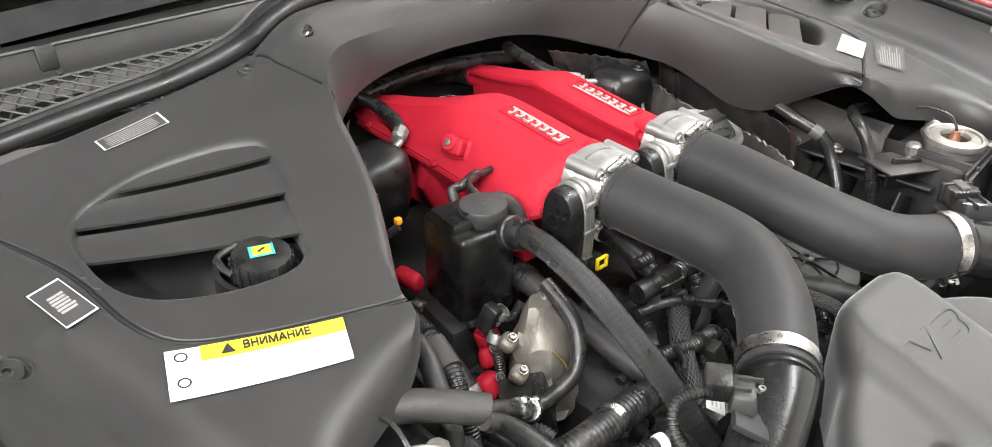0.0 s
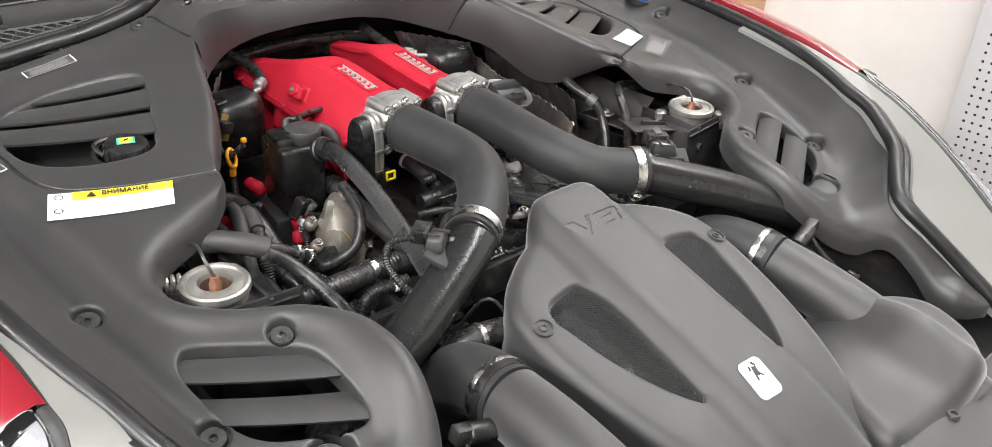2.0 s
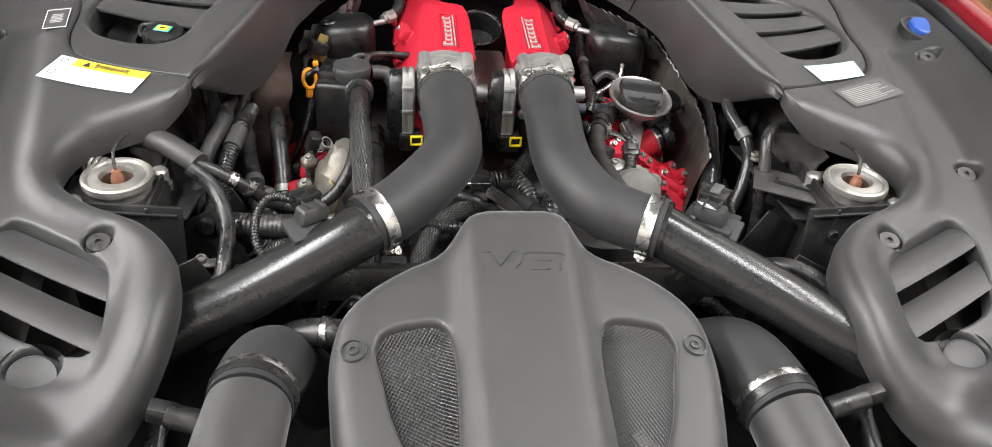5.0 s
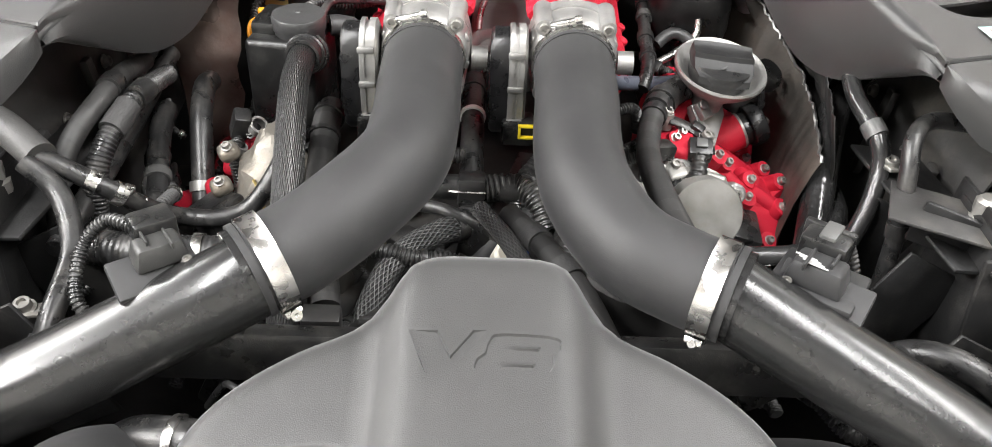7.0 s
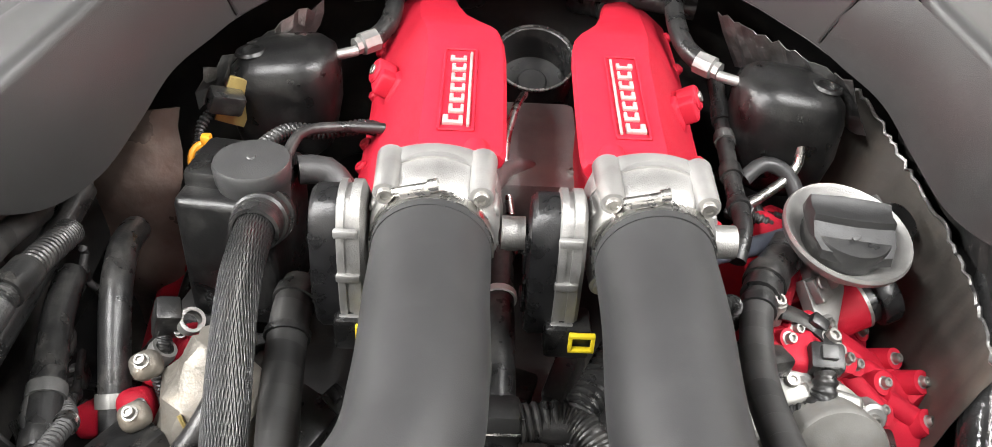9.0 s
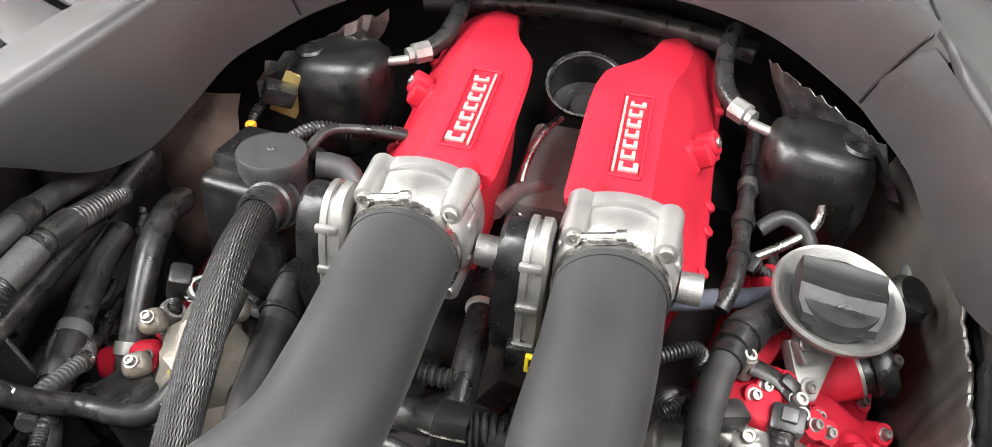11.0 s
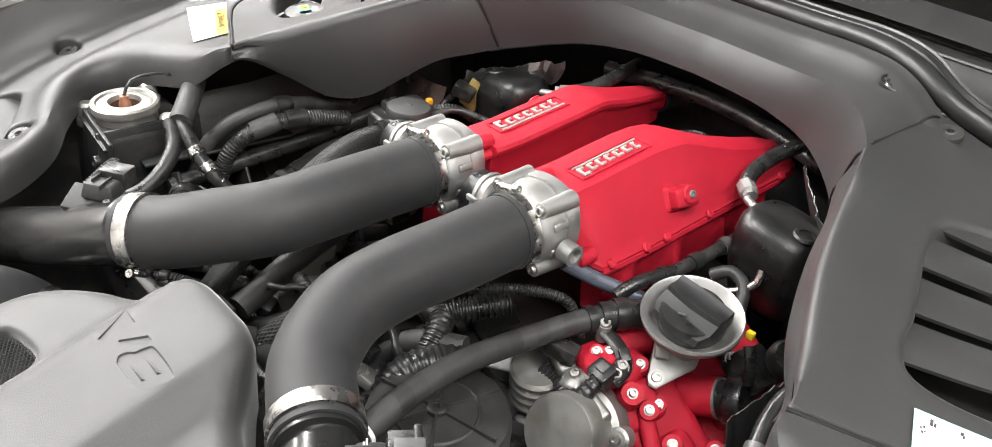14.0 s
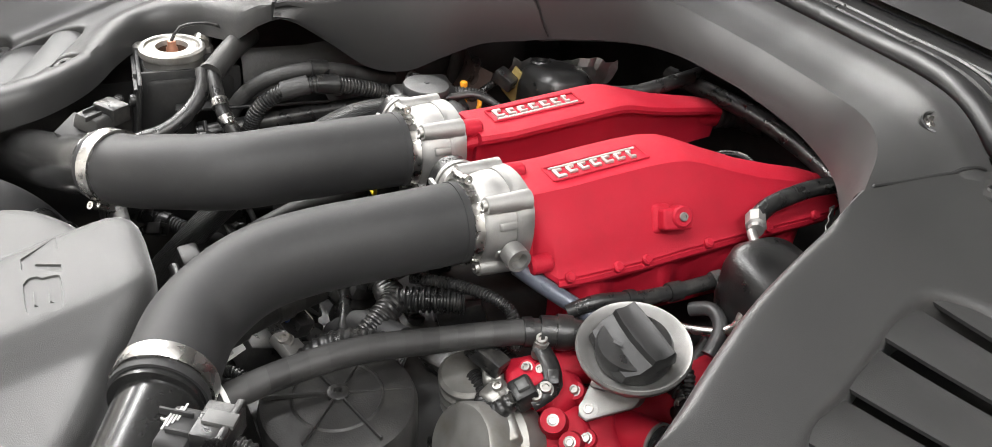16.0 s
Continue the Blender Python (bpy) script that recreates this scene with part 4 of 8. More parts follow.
def air_box():
    ob = thing("air_box", "large grey plastic air box with mesh windows and sunk lettering", "air box", (0, -0.4, 0.5))
    half = [(0.0, -0.116), (0.042, -0.117), (0.066, -0.126), (0.086, -0.143), (0.108, -0.163), (0.148, -0.181), (0.188, -0.206), (0.216, -0.234), (0.231, -0.266), (0.236, -0.318), (0.230, -0.38), (0.219, -0.44), (0.199, -0.51), (0.165, -0.60), (0.12, -0.68), (0.06, -0.70), (0.0, -0.703)]
    rim = outline(half + [(-x, y) for x, y in reversed(half[1:-1])], 0.01)
    win = [(0.108, -0.270), (0.139, -0.271), (0.170, -0.279), (0.181, -0.302), (0.174, -0.335), (0.160, -0.393), (0.130, -0.462), (0.099, -0.506), (0.091, -0.500), (0.088, -0.42), (0.087, -0.33), (0.094, -0.285)]
    w1 = outline(win, 0.008)
    w2 = outline([(-x, y) for x, y in win], 0.008)
    vee = ccw([(-0.061, -0.195), (-0.038, -0.195), (-0.028, -0.2155), (-0.0115, -0.194), (0.0005, -0.194), (-0.028, -0.2285), (-0.046, -0.2285)])
    eight = outline([(0.010, -0.196), (0.046, -0.197), (0.055, -0.201), (0.054, -0.208), (0.049, -0.212), (0.049, -0.219), (0.045, -0.226), (0.038, -0.2285), (-0.004, -0.2285), (-0.010, -0.224), (-0.008, -0.216), (-0.002, -0.2115), (-0.001, -0.206), (0.002, -0.199)], 0.004)
    eye1 = ccw([(0.014, -0.2035), (0.040, -0.2035), (0.0375, -0.2085), (0.012, -0.2085)])
    eye2 = ccw([(0.008, -0.2165), (0.036, -0.2165), (0.0335, -0.2215), (0.006, -0.2215)])
    sunk = [(vee, 0.0020), (eight, 0.0020), (eye1, -0.0020), (eye2, -0.0020)]
    part("lid", sheet(rim, zbox, (w1, w2), r=0.026, drop=0.09, hr=0.006, hdrop=0.012, step=0.012, sunk=sunk), M_AIRBOX, ob)
    for s in (-1, 1):
        bm = bmesh.new()
        d = np.array((math.cos(0.5), math.sin(0.5)))
        for dirn in (d, np.array((-d[1], d[0]))):
            nrm = np.array((-dirn[1], dirn[0]))
            for k in range(-48, 49):
                c = chord(w1, np.array((0.135, -0.40)) + nrm * k * 0.0040, dirn)
                if c is None:
                    continue
                p0 = np.array((0.135, -0.40)) + nrm * k * 0.0040
                pts = []
                for u in np.linspace(c[0] - 0.004, c[1] + 0.004, 5):
                    x, y = p0 + dirn * u
                    pts.append((x, y, zbox(x, y) - 0.011))
                tube(pts, 0.0008, 4, smooth=False, cap=False, bm=bm)
        part("mesh", bm, M_WIRE, ob, "fine black wire mesh", s=s)
        rows = [[(x, y, zbox(x, y) - 0.045) for x in np.linspace(0.085, 0.188, 5)] for y in np.linspace(-0.51, -0.265, 6)]
        part("filter", loft(rows), M_DEEP, ob, "dark filter below the mesh", s=s)
        # silver piece that stands in for a reflection below the mesh
        part("glint_piece", box((0.02, 0.03, 0.002), (0.13, -0.40, zbox(0.13, -0.40) - 0.035), pose(0, 0, 0, 10, 5, 30), 0.0006), M_SILVERFOIL, ob, s=s)
        bx, by = 0.207, -0.303
        part("socket", lathe(((0.016, 0.0), (0.0155, 0.004), (0.0135, 0.004), (0.012, -0.004), (0, -0.005)), 24, (bx, by, zbox(bx, by) - 0.001), (0.12, -0.25, 1)), M_AIRBOX, ob, s=s)
        screw((bx, by, zbox(bx, by) + 0.001), (0.12, -0.25, 1), 0.0068, ob, s, "fastener", M_BOLT, h=0.004)
    badge = thing("badge", "white enamel badge with a small black figure", "badge", (0, -0.54, 0.69))
    lean = math.radians(9)

    def on_badge(u, v, lift):
        X, Y = -0.016 + u * math.cos(lean) + v * math.sin(lean), -0.538 - u * math.sin(lean) * 0.4 + v * math.cos(lean)
        return Vector((X, Y, zbox(X, Y) + lift))
    rows = []
    for v in np.linspace(-1, 1, 12):
        row = []
        for u in np.linspace(-1, 1, 10):
            k = 0.0225 * (1 if abs(v) < 0.99 else 0.86)
            row.append(on_badge(u * k, v * 0.0285 * (1 if abs(u) < 0.99 else 0.92), 0.0035))
        rows.append(row)
    part("plate", thicken(loft(rows), 0.003), M_WHITE, badge)
    fig = bmesh.new()
    for dx, dy, a, b in ((0.0, 0.004, 0.008, 0.015), (0.005, 0.014, 0.0045, 0.008), (-0.005, -0.005, 0.003, 0.010), (0.006, -0.003, 0.003, 0.009), (-0.007, 0.010, 0.0028, 0.008)):
        box((a, b, 0.0006), on_badge(dx, dy + 0.006, 0.0040), pose(0, 0, 0, 17, 0, 25 * (1 if dx > 0 else -1)), 0.0002, bm=fig)
    part("figure", fig, M_INK, badge)
    bars = bmesh.new()
    for k in range(2):
        box((0.028 - 0.010 * k, 0.002, 0.0006), on_badge(0, -0.013 - 0.006 * k, 0.0040), pose(0, 0, 0, 17, 0, -9), 0.0002, bm=bars)
    part("print", bars, M_GREYINK, badge)
    return ob


air_box()


# ---- intake: ducts, pipes, hoses, clamps ----
def clamp(at, axis, r, group, width=0.013, screw_side=(0, 0, 1), material=None):
    """A band clamp: a band with rolled rims and a housing with its worm screw."""
    ob = thing("hose_clamp", "bright steel band clamp with a worm screw", "hose clamp", at, group)
    w = width / 2
    part("band", lathe(((r - 0.0015, -w), (r + 0.0015, -w), (r + 0.001, -w * 0.8), (r + 0.001, w * 0.8), (r + 0.0015, w), (r - 0.0015, w), (r - 0.0015, -w)), 48, at, axis), material or M_STEEL, ob)
    ax = Vector(axis).normalized()
    out = Vector(screw_side)
    out = (out - ax * out.dot(ax)).normalized()
    tang = ax.cross(out)
    c = Vector(at) + out * (r + 0.004)
    rot = Matrix((tang, ax, out)).transposed().to_4x4()
    part("housing", box((0.022, width * 0.9, 0.006), c, rot, 0.0015), material or M_STEEL, ob)
    part("screw", lathe(((0, -0.016), (0.0032, -0.016), (0.0032, 0.010), (0.0048, 0.010), (0.0048, 0.017), (0.002, 0.017), (0, 0.015)), 12, c + out * 0.002, tang), M_STEEL, ob)
    return ob


HOSE = {
    1: [(0.084, 0.196, 0.832), (0.0835, 0.150, 0.831), (0.083, 0.103, 0.829), (0.079, 0.020, 0.823), (0.086, -0.041, 0.815), (0.116, -0.094, 0.800), (0.159, -0.122, 0.792), (0.192, -0.139, 0.790)],
    -1: [(0.076, 0.196, 0.833), (0.0755, 0.150, 0.833), (0.0755, 0.115, 0.833), (0.074, 0.044, 0.833), (0.081, -0.017, 0.828), (0.117, -0.073, 0.816), (0.156, -0.108, 0.800), (0.190, -0.131, 0.792)],
}
PIPE = {
    1: [(0.170, -0.123, 0.794), (0.215, -0.151, 0.780), (0.332, -0.222, 0.743), (0.40, -0.262, 0.716), (0.475, -0.300, 0.684), (0.54, -0.33, 0.645)],
    -1: [(0.170, -0.125, 0.797), (0.215, -0.148, 0.780), (0.329, -0.185, 0.730), (0.41, -0.205, 0.696), (0.498, -0.225, 0.655), (0.56, -0.24, 0.62)],
}


def intake_side(s):
    hose = [Vector(p) for p in HOSE[s]]
    ob = thing("intake_hose", "thick matt black rubber intake hose", "hose", (s * 0.1, 0.03, 0.78), "intake hoses")
    part("sleeve", tube(hose, (0.0428, 0.0402), 40, 0.006), M_RUBBER, ob, s=s)
    ax = (hose[-1] - hose[-2]).normalized()
    part("cuff", tube([hose[-1], hose[-1] + ax * 0.006], 0.0412, 40, smooth=False), M_RUBBER, ob, s=s)
    part("cuff", tube([hose[0] + Vector((0, -0.003, 0)), hose[0] + Vector((0, -0.03, 0))], 0.0432, 40, smooth=False), M_RUBBER, ob, s=s)
    ob = thing("charge_pipe", "satin black metal charge pipe with dust specks", "pipe", (s * 0.3, -0.22, 0.7), "charge pipes")
    part("tube", tube(PIPE[s], 0.0356, 40, 0.012), M_PIPE, ob, s=s)
    part("collar", tube([hose[-1] + ax * 0.004, hose[-1] + ax * 0.012], 0.0385, 40, smooth=False), M_PIPE, ob, s=s)
    p = hose[-1] - ax * 0.011
    clamp((s * p.x, p.y, p.z), (s * ax.x, ax.y, ax.z), 0.0417, "intake clamps", 0.017, (0, -0.7, -0.9))
    clamp((s * hose[0].x, 0.178, 0.832), (0, 1, 0), 0.0436, "intake clamps", 0.010, (-0.25, 0, 1))


for s_ in (-1, 1):
    intake_side(s_)


M_SLEEVE_DARK = mat("sensor_plastic", (0.028, 0.028, 0.027), 0.5, var=0.15, scale=40, bump=0.2)


def pressure_sensor(s, k, shell, label, lead):
    ob = thing("pressure_sensor", label, "sensor", (s * 0.262, -0.135, 0.80), "pressure sensors")
    m = pose(0, 0, 0, 0, 0, -36)
    at = Vector((0.262, -0.135, 0.812))

    def block(name, size, off, rot, bevel, material, taper=1.0, label=""):
        return part(name, box([v * k for v in size], at + Vector(off) * k, rot, bevel, taper=taper), material, ob, label, s=s)

    block("weld_plate", (0.066, 0.036, 0.008), (0.002, -0.010, -0.014), m @ pose(0, 0, 0, 25, 0, 0), 0.002, M_RUBBER)
    block("body", (0.044, 0.028, 0.020), (0, 0, 0), m, 0.004, shell, 0.78)
    block("socket", (0.034, 0.026, 0.022), (0.010, 0.022, 0.006), m, 0.003, M_BLACK)
    for j in (-1, 1):
        block("rib", (0.002, 0.024, 0.006), (0.01 * j, 0.0, 0.011), m, 0.0006, shell)
    if k > 1:
        block("flange", (0.062, 0.050, 0.006), (0.004, 0.004, -0.012), m, 0.0025, shell)
        block("socket_rim", (0.038, 0.006, 0.026), (0.014, 0.030, 0.006), m, 0.002, M_BLACK)
        block("latch", (0.012, 0.022, 0.004), (0.012, 0.024, 0.018), m, 0.001, M_GREYPLASTIC)
        for j in range(4):
            block("print", (0.016, 0.0016, 0.0006), (-0.006 - 0.0024 * j * 0.6, -0.007 + 0.0036 * j, 0.0106), m, 0.0002, M_GREYINK)
    screw(at + Vector((-0.024, -0.006, -0.004)) * k, (0, 0, 1), 0.004 * k, ob, s)
    part("lead", tube(lead, 0.0055, 10, rib=(0.004, 0.0014)), M_HOSE, ob, s=s)
    return ob


pressure_sensor(-1, 1.0, M_SLEEVE_DARK, "grey plug-in pressure sensor on the charge pipe", [(0.280, -0.118, 0.816), (0.315, -0.10, 0.812), (0.335, -0.115, 0.79), (0.33, -0.15, 0.765), (0.30, -0.16, 0.74)])
pressure_sensor(1, 1.12, M_RUBBER, "black pressure sensor with grey print on the charge pipe", [(0.285, -0.10, 0.815), (0.300, -0.088, 0.808), (0.312, -0.098, 0.775), (0.305, -0.13, 0.735)])


DUCT = {
    1: [(0.232, -0.19, 0.59), (0.254, -0.208, 0.622), (0.290, -0.246, 0.658), (0.309, -0.300, 0.665), (0.318, -0.36, 0.660), (0.331, -0.463, 0.637), (0.335, -0.60, 0.600), (0.335, -0.72, 0.56)],
    -1: [(0.262, -0.165, 0.52), (0.290, -0.200, 0.595), (0.308, -0.245, 0.655), (0.316, -0.300, 0.686), (0.321, -0.36, 0.695), (0.327, -0.45, 0.694), (0.332, -0.56, 0.675), (0.335, -0.72, 0.62)],
}


def duct(s):
    ob = thing("air_duct", "grey plastic cold air duct with a clamped rubber elbow", "air duct", (s * 0.31, -0.4, 0.6), "air ducts")
    path = [Vector(p) for p in DUCT[s]]
    part("elbow", tube(path[:5], 0.0492, 32, 0.008), M_RUBBER, ob, s=s)
    ax = (path[4] - path[3]).normalized()
    for k, (rr, ww) in enumerate(((0.0512, 0.0055), (0.0505, 0.012))):
        part("band", lathe(((rr - 0.003, -ww), (rr, -ww), (rr + 0.001, 0), (rr, ww), (rr - 0.003, ww)), 40, path[3].lerp(path[4], 0.55 + 0.12 * k), ax), M_STEEL if k == 0 else M_BLACK, ob, s=s)
    part("tube", tube(path[4:], (0.0475, 0.055), 32, 0.015), M_AIRBOX, ob, s=s)
    rim = outline([(0.25, -0.46), (0.205, -0.505), (0.15, -0.555), (0.108, -0.63), (0.10, -0.70), (0.2, -0.72), (0.34, -0.725), (0.44, -0.68), (0.478, -0.60), (0.465, -0.53), (0.43, -0.48), (0.39, -0.44), (0.32, -0.44)], 0.012)

    def zf(x, y):
        z = 0.628 + 0.12 * (y + 0.6)
        z += 0.045 * math.exp(-((x - 0.33 - 0.1 * (y + 0.6)) / 0.055) ** 2)
        z -= 0.075 * min(1.0, max(0.0, (y + 0.60) / 0.16)) ** 2
        z += 0.014 * math.exp(-((x - 0.30) / 0.05) ** 2 - ((y + 0.62) / 0.05) ** 2)
        return z
    part("resonator", sheet(rim, zf, r=0.026, drop=0.08, step=0.014), M_AIRBOX, ob, s=s)
    part("valve", lathe(disc_profile(0.014, 0.05), 18, (0.36, -0.375, 0.685), (0.9, 0.1, 0.25)), M_BLACK, ob, s=s)
    part("valve_plug", box((0.03, 0.02, 0.022), (0.412, -0.368, 0.70), pose(0, 0, 0, 0, -15, 5), 0.003), M_BLACK, ob, s=s)
    part("valve_lead", tube([(0.41, -0.37, 0.69), (0.415, -0.40, 0.66), (0.43, -0.44, 0.63), (0.46, -0.47, 0.59)], 0.004, 8), M_HOSE, ob, s=s)
    return ob


for s_ in (-1, 1):
    duct(s_)


# ---- engine ----
M_SCRIPT = mat("script_metal", (0.50, 0.47, 0.44), 0.4, 0.5, var=0.15, scale=120, bump=0.2)


def plenum(s):
    ob = thing("intake_plenum", "red wrinkle-painted intake plenum with a raised name plate", "intake plenum", (s * 0.09, 0.4, 0.70), "intake plenums")
    back = 0.0 if s > 0 else 0.006
    # y, inner edge, outer edge of the deck, rim, height of the deck, height of the rim
    secs = [(0.232, 0.040, 0.094, 0.116, 0.856, 0.800), (0.247, 0.038, 0.095, 0.118, 0.859, 0.795), (0.2475, 0.031, 0.097, 0.120, 0.8645, 0.793), (0.252, 0.0288, 0.098, 0.130, 0.866, 0.790), (0.262, 0.0285, 0.098, 0.147, 0.8665, 0.787), (0.29, 0.0285, 0.098, 0.149, 0.868, 0.787), (0.34, 0.0285, 0.0985, 0.150, 0.874, 0.789), (0.39, 0.0290, 0.099, 0.151, 0.8795, 0.792), (0.42, 0.031, 0.101, 0.151, 0.882, 0.795), (0.445, 0.035, 0.104, 0.152, 0.8815, 0.797), (0.465, 0.041, 0.107, 0.153, 0.877, 0.799), (0.50, 0.051, 0.112, 0.154, 0.866, 0.802), (0.55, 0.066, 0.118, 0.155, 0.852, 0.805), (0.60, 0.077, 0.122, 0.155, 0.842, 0.807), (0.64, 0.083, 0.124, 0.153, 0.835, 0.808), (0.665, 0.087, 0.122, 0.146, 0.828, 0.808)]
    secs = [(y + back, xi, xs, xr, zt, zr) for y, xi, xs, xr, zt, zr in secs]
    rows = []
    for y, xi, xs, xr, zt, zr in secs:
        side = [(xs + (xr - xs) * t, y, zt - 0.005 + (zr + 0.006 - zt + 0.005) * t + 0.004 * math.sin(math.pi * t)) for t in (0.12, 0.35, 0.6, 0.85, 1.0)]
        rows.append([(xi + 0.012, y, zr - 0.030), (xi + 0.010, y, zt - 0.020), (xi + 0.007, y, zt - 0.0145), (xi + 0.001, y, zt - 0.011), (xi, y, zt - 0.006), (xi + 0.003, y, zt - 0.0015), (xi + 0.010, y, zt), ((xi + xs) / 2, y, zt + 0.0008), (xs - 0.008, y, zt), (xs, y, zt - 0.002)] + side + [(xr + 0.004, y, zr + 0.003), (xr + 0.0045, y, zr - 0.003), (xr - 0.004, y, zr - 0.006), (xi + 0.05, y, zr - 0.030)])
    part("shell", loft(rows, closed=True, caps=True), M_RED, ob, s=s, angle=30)
    rimx = lambda y: float(np.interp(y, [a[0] for a in secs], [a[3] for a in secs]))
    rimz = lambda y: float(np.interp(y, [a[0] for a in secs], [a[5] for a in secs]))
    # rim flange with its small bolts, and the lower manifold with swellings for the runners
    part("flange", tube([(rimx(y) + 0.002, y, rimz(y) - 0.005) for y in np.linspace(0.262 + back, 0.655, 14)], 0.0052, 8, 0.02, flatten=1.2), M_RED, ob, s=s)
    for y in (0.275, 0.335, 0.372, 0.455, 0.54, 0.615):
        part("rim_boss", lathe(disc_profile(0.0062, 0.010, 0.002), 12, (rimx(y) + 0.001, y + back, rimz(y) - 0.002), (0.55, 0, 0.83)), M_RED, ob, s=s)
    part("manifold", loft([[(0.10, y, 0.775), (rimx(y) - 0.008 - 0.007 * math.cos(y * 70), y, rimz(y) - 0.010), (rimx(y) - 0.004 - 0.013 * math.cos(y * 70), y, rimz(y) - 0.05), (0.135, y, 0.70), (0.11, y, 0.70)] for y in np.linspace(0.285 + back, 0.62, 44)], closed=True, caps=True), M_RED, ob, s=s)
    # bolted lug that juts out of the side
    ly = 0.406 if s > 0 else 0.430
    nrm = Vector((0.86, -0.16, 0.48)).normalized()
    along = Vector((0.18, 0.98, 0.0)).normalized()
    along = (along - nrm * along.dot(nrm)).normalized()
    down = nrm.cross(along)
    turn = Matrix((down, along, nrm)).transposed().to_4x4()
    face = Vector((0.151, ly, 0.838))
    part("lug", box((0.024, 0.036, 0.052), face - nrm * 0.026, turn, 0.004, 3), M_RED, ob, s=s)
    part("lug_step", box((0.034, 0.024, 0.040), face - nrm * 0.034 - along * 0.012, turn, 0.006, 3), M_RED, ob, s=s)
    part("lug_eye", lathe(disc_profile(0.0125, 0.020, 0.002), 22, face - nrm * 0.017 + along * 0.004 + down * 0.003, nrm), M_RED, ob, s=s)
    screw(face + nrm * 0.004 + along * 0.004 + down * 0.003, nrm, 0.0052, ob, s, h=0.003)
    for x, z in ((0.133, 0.800), (0.052, 0.866)):
        part("corner_lug", lathe(disc_profile(0.0105, 0.026, 0.003), 16, (x, 0.2345, z), (0, 1, 0)), M_RED, ob, s=s)
    # rear stub with its breather pipe
    part("stub", tube([(0.113, 0.62, 0.812), (0.110, 0.668, 0.812), (0.106, 0.700, 0.810)], 0.0205, 18), M_RED, ob, s=s)
    part("breather", tube([(0.108, 0.675, 0.812), (0.10, 0.71, 0.812), (0.06, 0.735, 0.812)], 0.023, 16, rib=(0.010, 0.001)), M_HOSE, ob, s=s)
    # name plate: a border, a line and seven plain blocks for the maker's script
    zt = lambda y: np.interp(y, [a[0] for a in secs], [a[4] for a in secs])
    xc = 0.0725 if s > 0 else 0.0695

    def onplate(u, v, h):
        # u across the car (+ is towards the middle of the plenum's outer side), v along it
        y = 0.340 + back * 0.3 + v
        return Vector((xc + u, y, zt(y) + h))
    fr = bmesh.new()
    cor = [(-0.0138, -0.0605), (0.0138, -0.0605), (0.0138, 0.0605), (-0.0138, 0.0605)]
    for a, b in zip(cor, cor[1:] + cor[:1]):
        tube([onplate(a[0] + (b[0] - a[0]) * t, a[1] + (b[1] - a[1]) * t, 0.0015) for t in np.linspace(0, 1, 6)], 0.0013, 6, smooth=False, bm=fr)
    part("plate_frame", fr, M_RED, ob, "raised red frame", s=s)
    part("plate_line", tube([onplate(-0.0095, v, 0.0018) for v in np.linspace(-0.055, 0.055, 8)], 0.0013, 6, smooth=False), M_SCRIPT, ob, s=s)
    for v, lv, lu in ((-0.0475, 0.0115, 0.0165), (-0.0315, 0.0105, 0.0125), (-0.0165, 0.0100, 0.0125), (-0.0015, 0.0100, 0.0125), (0.0140, 0.0105, 0.0125), (0.0295, 0.0100, 0.0125), (0.0440, 0.0065, 0.0145)):
        # each block: a base bar, an upright and a cap, in plain outline
        mark = bmesh.new()
        for u0, u1, v0, v1 in ((0.0, lu, -0.5, -0.14), (lu * 0.72, lu, -0.5, 0.5), (0.0, lu * 0.22, -0.5, 0.5)):
            mid = onplate(-0.0055 + (u0 + u1) / 2, v + lv * (v0 + v1) / 2, 0.002)
            box((u1 - u0, lv * (v1 - v0), 0.0035), mid, pose(0, 0, 0, 6.5, 0, 0), 0.0008, bm=mark)
        part("plate_block", mark, M_SCRIPT, ob, "pale raised block", s=s)
    ob.location.x += 0.005
    return ob


for s_ in (-1, 1):
    plenum(s_)




